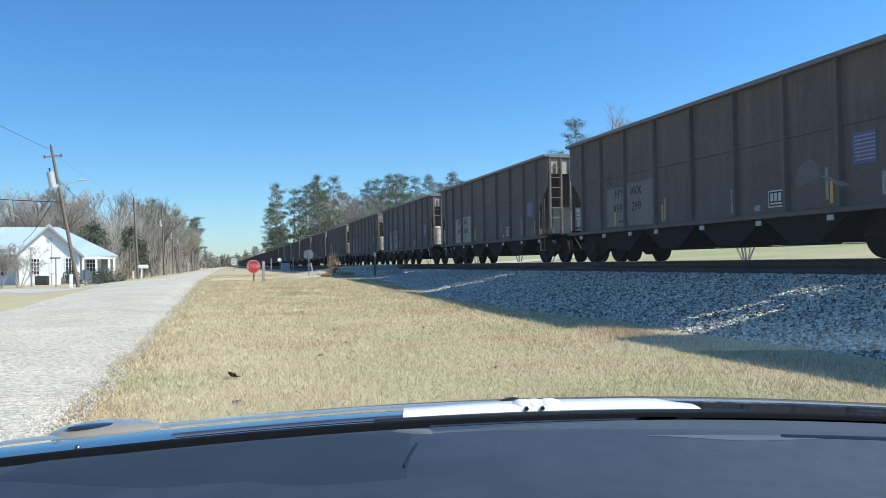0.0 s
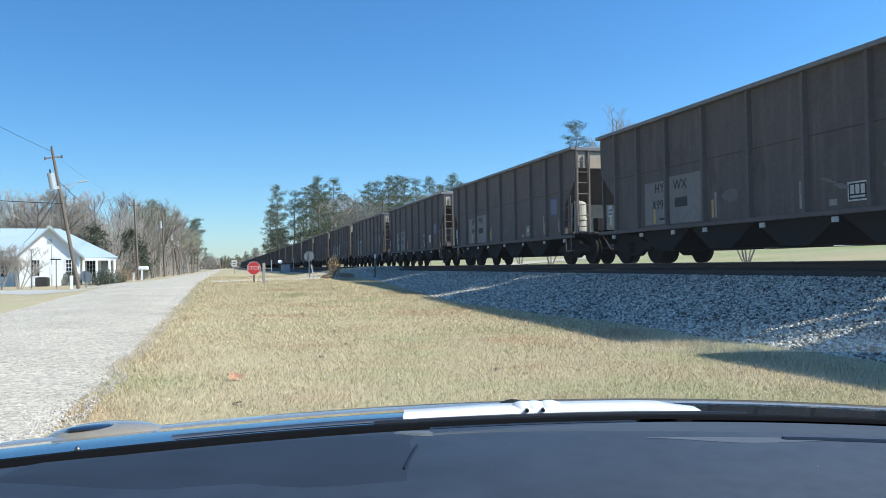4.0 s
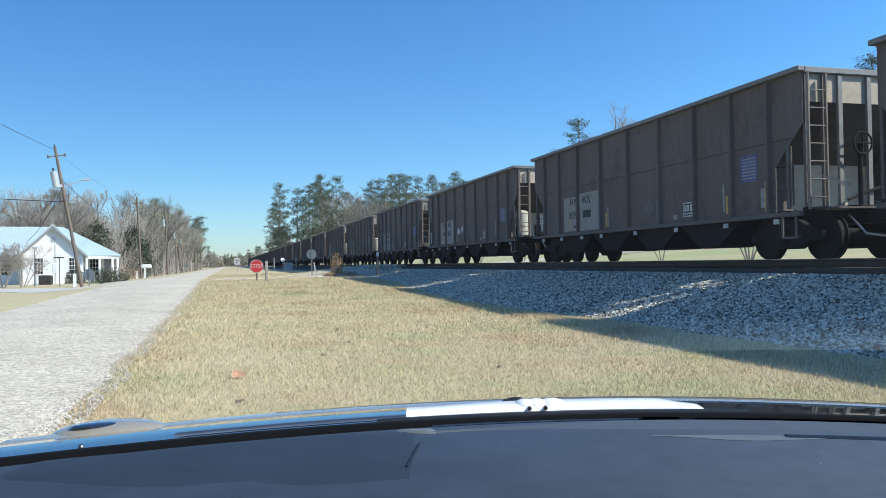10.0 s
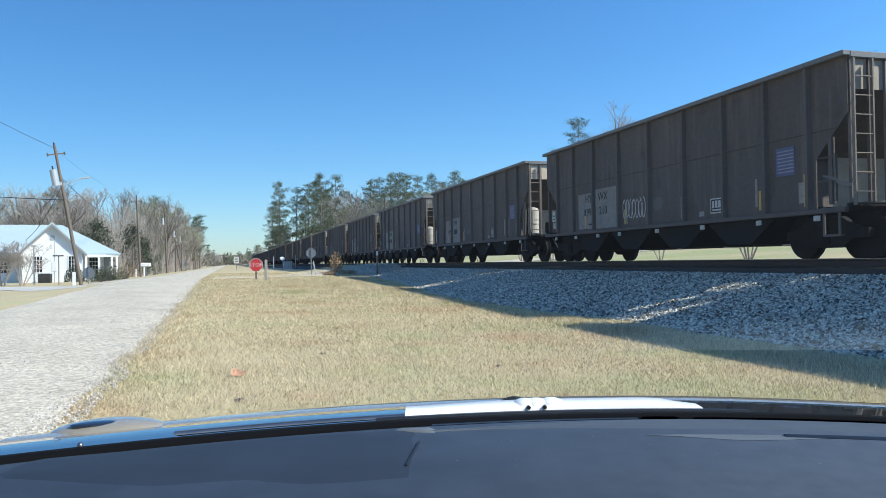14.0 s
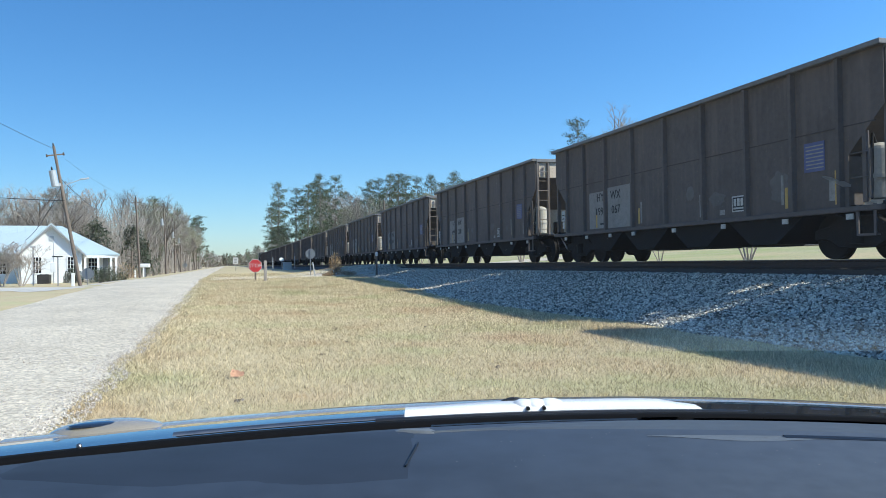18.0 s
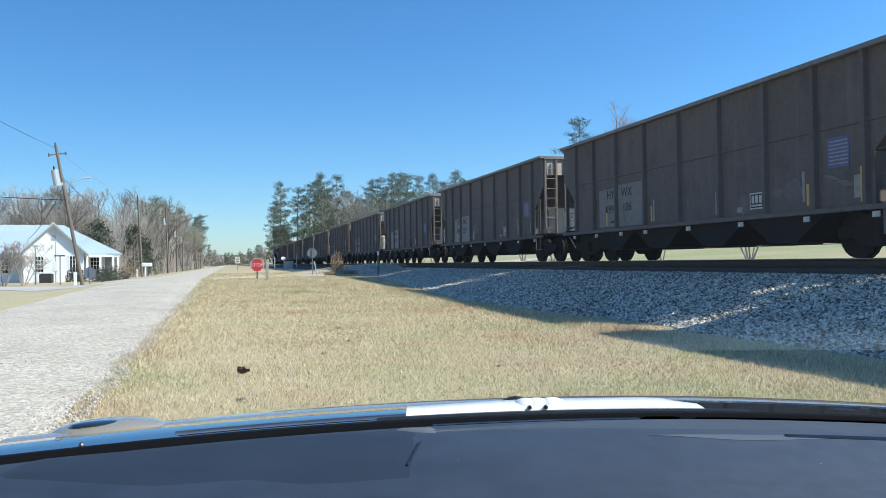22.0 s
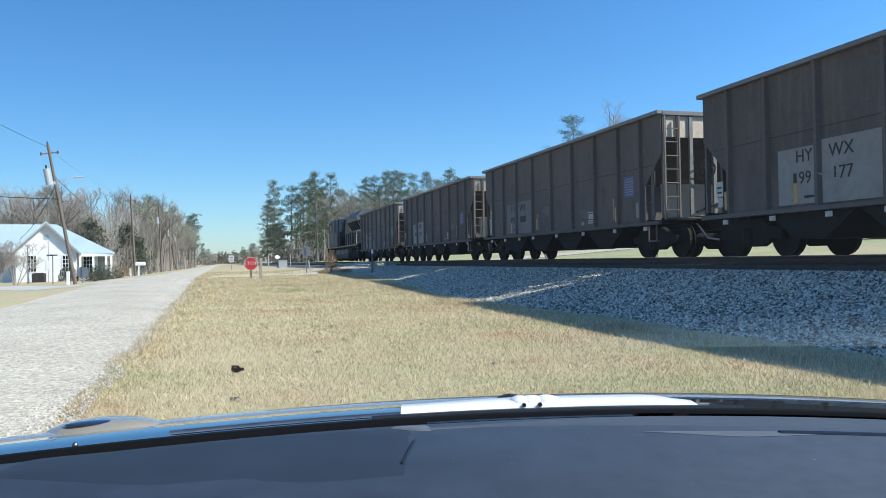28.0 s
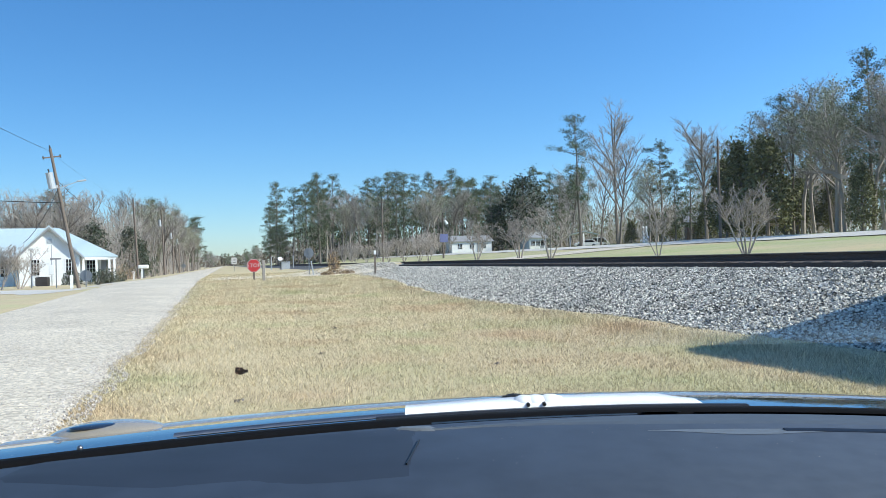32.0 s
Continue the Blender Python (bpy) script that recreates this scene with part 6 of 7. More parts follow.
def parked_car(x, y, rz, paint, label, tall=1.45):
    c = root("parked_car", label, "car", "parked cars", pose(x, y, gz(x, y), 0, 0, rz))
    part("body", prismm([(-2.2, 0.3), (-2.25, 0.75), (-1.5, 0.95), (-0.9, tall), (1.3, tall), (2.0, 0.95), (2.25, 0.9), (2.25, 0.3)], -0.88, 0.88, "y", 0.06), paint, c)
    part("side_glass", prismm([(-1.35, 0.95), (-0.85, tall - 0.08), (1.2, tall - 0.08), (1.75, 0.95)], -0.885, 0.885, "y"), DARKGLASS, c)
    for sx in (-1.4, 1.4):
        for sy in (-0.8, 0.8):
            w = part("wheel", tubem((sx, sy - 0.11, 0.32), (sx, sy + 0.11, 0.32), 0.32, n=16), TRIM, c)
            part("hub", tubem((sx, sy - 0.115, 0.32), (sx, sy + 0.115, 0.32), 0.18, n=10), STEEL, w)
    return c


parked_car(66.5, 137, -20, WHITEPAINT, "white saloon parked under the carport")
parked_car(71, 141, -25, WHITEPAINT, "white van parked beside the carport", 1.9)
parked_car(72, 122, 15, WHITEPAINT, "white car parked under the trees")
parked_car(74, 119, 15, GREYMETAL, "grey car parked under the trees")

# ---- the parked car from whose seat all is seen ----
CAR = root("own_car", "champagne car with dark dashboard, wiper and bonnet", "car", m=pose(0, 0, 0, 0, 0, -15.5))
E0 = EYE[2]


def glass_edge(x):
    """How far forward the foot of the windscreen lies."""
    return 1.112 - (0.36 if x < 0.25 else 0.5) * (x - 0.25) ** 2


def band(name, xs, rows, material, label=""):
    """A long curved strip across the car: rows of (forward of the glass foot, height)."""
    v, f = [], []
    for x in xs:
        for dy, z in rows(x):
            v.append((x, glass_edge(x) + dy, z))
    w = len(rows(xs[0]))
    for i in range(len(xs) - 1):
        for j in range(w - 1):
            f.append((i * w + j, i * w + j + 1, (i + 1) * w + j + 1, (i + 1) * w + j))
    return smooth(part(name, (v, f), material, CAR, label))


CX = [-0.62 + 1.9 * i / 40 for i in range(41)]
# dashboard: a soft slab with a shallow hood over the dials on the driver's side
dash = lambda x: [(0.0, E0 - 0.226), (-0.05, E0 - 0.216), (-0.12, E0 - 0.214), (-0.24, E0 - 0.218), (-0.40, E0 - 0.235), (-0.55, E0 - 0.30), (-0.62, E0 - 0.42), (-0.62, E0 - 0.75)]
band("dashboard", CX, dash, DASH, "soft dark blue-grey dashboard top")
band("windscreen_seal", CX, lambda x: [(-0.028, E0 - 0.2225), (-0.025, E0 - 0.2178), (-0.010, E0 - 0.2152), (0.010, E0 - 0.2165), (0.022, E0 - 0.2300)], SEAL, "black rubber windscreen seal")
band("cowl", CX, lambda x: [(0.030, E0 - 0.2345), (0.07, E0 - 0.2335), (0.12, E0 - 0.2325), (0.17, E0 - 0.2325), (0.20, E0 - 0.2345), (0.215, E0 - 0.26)], COWL, "glossy black cowl that mirrors the sky")
band("bonnet", CX, lambda x: [(0.205, E0 - 0.246), (0.235, E0 - 0.2400), (0.27, E0 - 0.2395), (0.34, E0 - 0.2500), (0.5, E0 - 0.285), (0.9, E0 - 0.40), (1.1, E0 - 0.52), (1.15, E0 - 0.68)], HOOD, "champagne metallic bonnet")


def on_glass(x, dy, dz):
    return Vector((x, glass_edge(x) + dy, E0 - 0.232 + dz))


# wiper: arm, bracket and blade lying along the foot of the glass
WX = [-0.06 + 0.44 * i / 16 for i in range(17)]
wp = band("wiper_arm", WX, lambda x: [(0.062, E0 - 0.232), (0.063, E0 - 0.222 + 0.004 * ramp(x, -0.05, 0.1) - 0.004 * ramp(x, 0.3, 0.38)), (0.075, E0 - 0.2165 + 0.003 * ramp(x, -0.05, 0.1) - 0.008 * ramp(x, 0.31, 0.38)), (0.10, E0 - 0.2155 + 0.003 * ramp(x, -0.05, 0.1) - 0.009 * ramp(x, 0.31, 0.38)), (0.105, E0 - 0.23)], CHROME, "bright silver wiper arm")
bk = bmesh.new()
for x, r in ((0.118, 0.020), (0.135, 0.022), (0.158, 0.023)):
    bmesh.ops.create_uvsphere(bk, u_segments=16, v_segments=8, radius=1, matrix=Matrix.Translation(on_glass(x, 0.085, 0.012)) @ Matrix.Diagonal((r, 0.02, 0.0125, 1)))
smooth(part("wiper_bracket", bk, CHROME, wp, "rounded silver wiper bracket"))
for x in (0.122, 0.146):
    part("rivet", tubem(on_glass(x, 0.060, 0.014), on_glass(x, 0.072, 0.014), 0.0030, n=10), TRIM, wp)
band("wiper_blade", [-0.10 + 0.54 * i / 16 for i in range(17)], lambda x: [(0.046, E0 - 0.2285), (0.05, E0 - 0.222), (0.058, E0 - 0.2215), (0.062, E0 - 0.229)], TRIM, "black wiper blade")
band("blade_spine", [-0.36 + 0.30 * i / 12 for i in range(13)], lambda x: [(0.058, E0 - 0.2235), (0.062, E0 - 0.2195), (0.07, E0 - 0.2200), (0.074, E0 - 0.228)], STEEL, "thin steel blade spine")
hk = bmesh.new()
pts = [on_glass(0.07 + 0.012 * i, 0.11, 0.002 + 0.016 * math.sin(i * 0.55)) for i in range(6)]
for p, q in zip(pts, pts[1:]):
    tube(hk, p, q, 0.006, n=8)
part("washer_hose", hk, TRIM, CAR, "black washer hose")
# fender mirror-like bulge at the driver's side
hl = bmesh.new()
bmesh.ops.create_uvsphere(hl, u_segments=24, v_segments=12, radius=1)
bmesh.ops.transform(hl, matrix=Matrix.Translation((-0.505, glass_edge(-0.505) + 0.275, E0 - 0.247)) @ Matrix.Rotation(radians(14), 4, "Z") @ Matrix.Diagonal((0.085, 0.06, 0.019, 1)), verts=hl.verts)
smooth(part("hinge_cover", hl, HOOD, CAR, "rounded painted cover at the bonnet's corner"))
hl = bmesh.new()
bmesh.ops.create_uvsphere(hl, u_segments=20, v_segments=10, radius=1)
bmesh.ops.transform(hl, matrix=Matrix.Translation((-0.518, glass_edge(-0.518) + 0.262, E0 - 0.2315)) @ Matrix.Rotation(radians(24), 4, "Z") @ Matrix.Diagonal((0.036, 0.020, 0.0042, 1)), verts=hl.verts)
smooth(part("hinge_recess", hl, COWL, CAR, "dark glossy recess"))
for x, dy, dz, r in ((-0.478, 0.105, -0.2325, 0.0040), (-0.19, 0.045, -0.2290, 0.0025)):
    hl = bmesh.new()
    bmesh.ops.create_uvsphere(hl, u_segments=14, v_segments=8, radius=r, matrix=Matrix.Translation((x, glass_edge(x) + dy, E0 + dz)))
    smooth(part("bolt_head", hl, STEEL, CAR, "small bright bolt head"))
# dashboard details: a pale crease, the dark seam that goes on from it, the defroster slot
def dash_z(dy):
    """Height of the dashboard's skin."""
    return np.interp(-dy, [0.0, 0.05, 0.12, 0.24, 0.40, 0.55], [E0 - 0.226, E0 - 0.216, E0 - 0.214, E0 - 0.218, E0 - 0.235, E0 - 0.30])


def inlay(name, xs, near, far, material, label, lift=0.0012, n=6):
    """A thin skin on the dashboard between two curves."""
    return band(name, xs, lambda x: [(far(x) + (near(x) - far(x)) * i / n, float(dash_z(far(x) + (near(x) - far(x)) * i / n)) + lift * (-0.25 if i in (0, n) or x in (xs[0], xs[-1]) else 1)) for i in range(n + 1)], material, label)


# inlay before the driver, shade in its colour, lower rim a long shallow wave
inlay("dash_inlay", [-0.47 + 0.434 * i / 24 for i in range(25)], lambda x: -0.10 - 0.15 * ramp(x, -0.56, -0.22) - 0.030 * ramp(x, -0.30, -0.10), lambda x: -0.032, DASHDARK, "dashboard inlay with its shade put into a darker colour")
# strip below the glass: the light it catches is put into its colour
inlay("dusty_rim", [-0.05 + 1.1 * i / 40 for i in range(41)], lambda x: -0.09 - 0.035 * ramp(x, 0.0, 0.35), lambda x: -0.085 + 0.035 * ramp(x, -0.05, 0.30), DASHPALE, "strip below the glass with the light on it painted paler", 0.0016)
# sunlit wedge on the dashboard, painted as a paler skin
inlay("dash_glint", [-0.068 + 0.055 * i / 6 for i in range(7)], lambda x: -0.075 - 0.45 * (x + 0.068), lambda x: -0.060 - 0.18 * (x + 0.068), CREASE, "sunlit corner of the dashboard, painted pale", 0.003)
sc = bmesh.new()
for k in range(6):
    xa, xb = -0.044 + 0.0018 * k, -0.044 + 0.0018 * (k + 1)
    da, db = -0.240 + 0.0155 * k, -0.240 + 0.0155 * (k + 1)
    tube(sc, (xa, glass_edge(xa) + da, float(dash_z(da)) + 0.0016), (xb, glass_edge(xb) + db, float(dash_z(db)) + 0.0016), 0.0011, n=6)
part("panel_seam", sc, TRIM, CAR, "fine dark seam")
# the light streak along the crease is put into its pale colour
band("dash_crease", [0.245 + 0.255 * i / 20 for i in range(21)], lambda x: [(-0.148, E0 - 0.2152), (-0.1505, E0 - 0.2144), (-0.152 - 0.024 * min(ramp(x, 0.24, 0.36), 1 - ramp(x, 0.36, 0.505)), E0 - 0.2146 - 0.0009 * min(ramp(x, 0.24, 0.36), 1 - ramp(x, 0.36, 0.505)))], CREASE, "crease with its light streak painted pale")
band("dash_seam", [0.405 + 0.5 * i / 12 for i in range(13)], lambda x: [(-0.150, E0 - 0.2145), (-0.153, E0 - 0.2125), (-0.160, E0 - 0.2148)], TRIM)
band("defrost_vent", [-0.02 + 0.28 * i / 8 for i in range(9)], lambda x: [(-0.030, E0 - 0.2195), (-0.034, E0 - 0.2165), (-0.046, E0 - 0.2160)], TRIM, "narrow black defroster slot")
band("defrost_vent", [0.34 + 0.6 * i / 12 for i in range(13)], lambda x: [(-0.016, E0 - 0.2225), (-0.020, E0 - 0.2200), (-0.034, E0 - 0.2165)], TRIM, "narrow black defroster slot")
band("vent_tab", [0.27 + 0.05 * i / 4 for i in range(5)], lambda x: [(-0.012, E0 - 0.2235), (-0.016, E0 - 0.2195), (-0.04, E0 - 0.2140)], CREASE)
drng = random.Random(31)
V, F = [], []
for k in range(60):
    x, dy, r = drng.uniform(-0.1, 0.8), -0.06 - 0.22 * drng.random(), drng.uniform(0.0004, 0.0009)
    z = E0 - 0.2128 - 0.0005 if dy > -0.12 else E0 - 0.2132 - 0.033 * (-0.12 - dy)
    i = len(V)
    V += [(x + r * math.cos(a), glass_edge(x) + dy + 1.6 * r * math.sin(a), z) for a in (0, 1.05, 2.1, 3.14, 4.19, 5.24)]
    F.append(tuple(range(i, i + 6)))
part("dust", (V, F), DUSTYWHITE, CAR, "scattered pale dust specks on the dashboard")
# cabin shell: roof, pillars, doors, back; it keeps the sun off the dashboard
part("roof", boxm(-0.62, 1.28, -1.9, 0.42, E0 + 0.30, E0 + 0.34, bevel=0.015), SHADOWGREY, CAR, "grey cloth-lined roof")
for x in (-0.62, 1.28):
    part("door", boxm(x - 0.04, x + 0.04, -1.6, 0.62, 0.35, E0 - 0.17), DASH, CAR)
    part("pillar", tubem((x, 0.42, E0 + 0.30), (x, glass_edge(x) + 0.02, E0 - 0.22), 0.04, n=8), TRIM, CAR)
part("rear_panel", boxm(-0.62, 1.28, -1.95, -1.9, 0.35, E0 + 0.32), DASH, CAR)
part("floor_pan", boxm(-0.62, 1.28, -1.9, 1.5, 0.25, 0.32), DASH, CAR)
part("front_panel", boxm(-0.6, 1.26, 1.35, 1.4, 0.32, E0 - 0.3), DASH, CAR)
for sx in (-0.5, 1.15):
    for sy in (-1.3, 1.75):
        part("wheel", tubem((sx - 0.11, sy, 0.32), (sx + 0.11, sy, 0.32), 0.32, n=20), TRIM, CAR)

# windscreen: clear glass with a faint smear
gl = bpy.data.materials.new("windscreen_glass")
gl.use_nodes = True
n_, l_ = gl.node_tree.nodes, gl.node_tree.links
n_.remove(n_["Principled BSDF"])
tr_, go_, mx_, fr_ = (n_.new("ShaderNodeBsdfTransparent"), n_.new("ShaderNodeBsdfGlossy"), n_.new("ShaderNodeMixShader"), n_.new("ShaderNodeFresnel"))
go_.inputs["Roughness"].default_value = 0.0
fr_.inputs["IOR"].default_value = 1.2
l_.new(fr_.outputs[0], mx_.inputs[0]); l_.new(tr_.outputs[0], mx_.inputs[1]); l_.new(go_.outputs[0], mx_.inputs[2])
# a thin scattering film, added so that a veil of glare lifts the darks
df_, m2_, nz_, rg_ = (n_.new("ShaderNodeBsdfTranslucent"), n_.new("ShaderNodeMixShader"), n_.new("ShaderNodeTexNoise"), n_.new("ShaderNodeMapRange"))
df_.inputs["Color"].default_value = (0.75, 0.78, 0.80, 1)
nz_.inputs["Scale"].default_value = 5.0
rg_.inputs[3].default_value = 0.003
rg_.inputs[4].default_value = 0.010
l_.new(nz_.outputs["Fac"], rg_.inputs[0]); l_.new(rg_.outputs[0], m2_.inputs[0])
l_.new(mx_.outputs[0], m2_.inputs[1]); l_.new(df_.outputs[0], m2_.inputs[2])
l_.new(m2_.outputs[0], n_["Material Output"].inputs["Surface"])


def pane_point(x, t):
    """On the windscreen: t from its foot (0) to the roof (1)."""
    return (x, (glass_edge(x) + 0.004) * (1 - t) + 0.43 * t, (E0 - 0.224) * (1 - t) + (E0 + 0.30) * t)


v = [pane_point(x, j / 8) for x in CX for j in range(9)]
f = [(i * 9 + j, i * 9 + 9 + j, i * 9 + 10 + j, i * 9 + j + 1) for i in range(40) for j in range(8)]
ws = smooth(part("windscreen", (v, f), gl, CAR, "clear curved windscreen glass"))
ws.visible_shadow = False
SMEAR = bpy.data.materials.new("dried_smear")
SMEAR.use_nodes = True
n_, l_ = SMEAR.node_tree.nodes, SMEAR.node_tree.links
tr_, mx_ = n_.new("ShaderNodeBsdfTransparent"), n_.new("ShaderNodeMixShader")
n_["Principled BSDF"].inputs["Base Color"].default_value = (0.75, 0.78, 0.8, 1)
mx_.inputs[0].default_value = 0.42
l_.new(tr_.outputs[0], mx_.inputs[1]); l_.new(n_["Principled BSDF"].outputs[0], mx_.inputs[2])
l_.new(mx_.outputs[0], n_["Material Output"].inputs["Surface"])
for x0, x1, t0, t1, th in ((0.345, 0.362, 0.575, 0.568, 0.004), (0.360, 0.376, 0.566, 0.560, 0.006)):
    p, q = Vector(pane_point(x0, t0)), Vector(pane_point(x1, t1))
    up = Vector((0, -0.6, 0.8)) * th / 2
    off = Vector((0, -0.006, -0.004))
    vs = [p + off - up * 0.3, (p + q) / 2 + off - up, q + off - up * 0.4, q + off + up * 0.4, (p + q) / 2 + off + up, p + off + up * 0.3]
    sm = part("smear", ([tuple(a) for a in vs], [(0, 1, 2, 3, 4, 5)]), SMEAR, ws, "faint dried smear")
    sm.visible_shadow = False

# a pale haze with a sharp lower rim, low on the passenger's half of the glass
HAZE = bpy.data.materials.new("dried_wiper_water")
HAZE.use_nodes = True
n_, l_ = HAZE.node_tree.nodes, HAZE.node_tree.links
n_.remove(n_["Principled BSDF"])
tr_, tl_, mx_, tc_, sp_ = (n_.new("ShaderNodeBsdfTransparent"), n_.new("ShaderNodeBsdfTranslucent"), n_.new("ShaderNodeMixShader"), n_.new("ShaderNodeTexCoord"), n_.new("ShaderNodeSeparateXYZ"))
tl_.inputs["Color"].default_value = (0.60, 0.68, 0.66, 1)
up_, in_, nz_, ml_, m3_ = (n_.new("ShaderNodeMapRange"), n_.new("ShaderNodeMapRange"), n_.new("ShaderNodeTexNoise"), n_.new("ShaderNodeMath"), n_.new("ShaderNodeMath"))
up_.interpolation_type = "SMOOTHSTEP"
up_.inputs[1].default_value, up_.inputs[2].default_value, up_.inputs[3].default_value, up_.inputs[4].default_value = 0.0, 1.0, 0.085, 0.0
in_.interpolation_type = "SMOOTHSTEP"
in_.inputs[1].default_value, in_.inputs[2].default_value = 0.0, 0.45
nz_.inputs["Scale"].default_value = 9.0
ml_.operation = m3_.operation = "MULTIPLY"
l_.new(tc_.outputs["Generated"], sp_.inputs[0]); l_.new(sp_.outputs["Z"], up_.inputs[0]); l_.new(sp_.outputs["X"], in_.inputs[0])
l_.new(tc_.outputs["Object"], nz_.inputs["Vector"])
l_.new(up_.outputs[0], ml_.inputs[0]); l_.new(in_.outputs[0], ml_.inputs[1])
rg_ = n_.new("ShaderNodeMapRange"); rg_.inputs[1].default_value, rg_.inputs[2].default_value, rg_.inputs[3].default_value, rg_.inputs[4].default_value = 0.3, 0.7, 0.75, 1.25
l_.new(nz_.outputs["Fac"], rg_.inputs[0]); l_.new(ml_.outputs[0], m3_.inputs[0]); l_.new(rg_.outputs[0], m3_.inputs[1])
l_.new(m3_.outputs[0], mx_.inputs[0]); l_.new(tr_.outputs[0], mx_.inputs[1]); l_.new(tl_.outputs[0], mx_.inputs[2])
l_.new(mx_.outputs[0], n_["Material Output"].inputs["Surface"])
hx = [0.10 + 0.62 * i / 24 for i in range(25)]
lift = Vector((0, -0.005, -0.006))
v = [tuple(Vector(pane_point(x, 0.226 + 0.10 * j / 4)) + lift) for x in hx for j in range(5)]
f = [(i * 5 + j, i * 5 + 5 + j, i * 5 + 6 + j, i * 5 + j + 1) for i in range(24) for j in range(4)]
hz = smooth(part("haze", (v, f), HAZE, ws, "pale haze low on the glass"))
hz.visible_shadow = False

# ---- loose stones, ties, grass: small pieces last ----
prng = random.Random(21)


def rock(seed):
    """An angular crushed stone: eight uneven faces."""
    r = random.Random(seed)
    v = [Vector(p) * r.uniform(0.75, 1.15) + Vector((r.uniform(-0.25, 0.25), r.uniform(-0.25, 0.25), r.uniform(-0.2, 0.2))) for p in ((1, 0, 0), (0, 1, 0), (-1, 0, 0), (0, -1, 0), (0, 0, 1), (0, 0, -1))]
    f = [(0, 1, 4), (1, 2, 4), (2, 3, 4), (3, 0, 4), (1, 0, 5), (2, 1, 5), (3, 2, 5), (0, 3, 5)]
    return [tuple(p) for p in v], f


ROCKS = [rock(40 + k) for k in range(7)]


def scatter(n, spot, size, flat=0.75):
    """Many stones in one mesh."""
    shapes = np.array([v for v, f in ROCKS])
    faces = np.array(ROCKS[0][1])
    rg = np.random.default_rng(prng.randrange(10 ** 6))
    at = np.array([spot() for _ in range(n)])
    s = rg.uniform(size[0], size[1], n)
    sc = np.stack((s * rg.uniform(0.8, 1.35, n), s, s * flat * rg.uniform(0.7, 1.2, n)), 1)
    pts = shapes[np.arange(n) % 7] * sc[:, None, :]
    for ax, span in ((0, 1.0), (1, 1.0), (2, 3.15)):
        a = rg.uniform(-span, span, n)[:, None]
        i, j = (ax + 1) % 3, (ax + 2) % 3
        u, v = pts[:, :, i].copy(), pts[:, :, j].copy()
        pts[:, :, i], pts[:, :, j] = u * np.cos(a) - v * np.sin(a), u * np.sin(a) + v * np.cos(a)
    pts += at[:, None, :]
    return pts.reshape(-1, 3).tolist(), (faces[None] + 6 * np.arange(n)[:, None, None]).reshape(-1, 3).tolist()


def bank_spot(y0, y1, power):
    def spot():
        y = y0 + (y1 - y0) * prng.random() ** power
        x = TRACK_X - 1.42 - prng.random() * 4.8
        z = bank(x, y)
        if z < gz(x, y) - 0.03:
            x = TRACK_X - 1.42 - prng.random() * 3.4
            z = bank(x, y)
        return x, y, max(z, gz(x, y)) + prng.uniform(0.0, 0.03)
    return spot


tagged(part("ballast_stones", scatter(120000, bank_spot(6, 58, 1.7), (0.019, 0.040)), STONE), "loose pale grey crushed ballast stones", "ballast", kind="stuff")
st = []
for k in range(7):
    me = bpy.data.meshes.new("stone")
    me.from_pydata(ROCKS[k][0], [], ROCKS[k][1])
    me.materials.append(STONE)
    st.append(me)
spot = bank_spot(8, 22, 1.3)
for k in range(260):
    o = new("stone", st[k % 7])
    o.parent = ballast
    s = prng.uniform(0.03, 0.048)
    o.matrix_basis = Matrix.LocRotScale(spot(), Euler((prng.uniform(-1, 1), prng.uniform(-1, 1), prng.uniform(0, 6))), (s * 1.2, s, s * 0.8))


def edge_spot():
    y = 5 + 45 * prng.random() ** 1.6
    x = road_edge(y) - abs(prng.gauss(0, 0.55)) + 0.2
    return x, y, gz(x, y) + 0.035
tagged(part("road_gravel", scatter(14000, edge_spot, (0.007, 0.019)), GRAVEL), "loose pale gravel along the road edge", "gravel", kind="stuff")


def lane_spot():
    y = 6 + 30 * prng.random() ** 1.6
    x = prng.uniform(ROAD_L, -1.4)
    return x, y, gz(x, y) + 0.03 + 0.05 * math.sin(math.pi * (x - ROAD_L) / 4.3)
tagged(part("road_chips", scatter(15000, lane_spot, (0.007, 0.016), 0.5), GRAVEL), "coarse pale stone chips on the road", "gravel", kind="stuff")

tie = prismm([(-0.115, -0.16), (0.115, -0.16), (0.115, 0.0), (-0.115, 0.0)], TRACK_X - 1.3, TRACK_X + 1.3, "x", 0.012)
tie_mesh = None
for k in range(150):
    m = pose(0, -10 + 0.52 * k, RAIL_Z - 0.185)
    if tie_mesh is None:
        tie_mesh = part("tie", tie, TIE, ballast)
        tie_mesh.matrix_basis = m
    else:
        again("tie", tie_mesh, m, ballast)


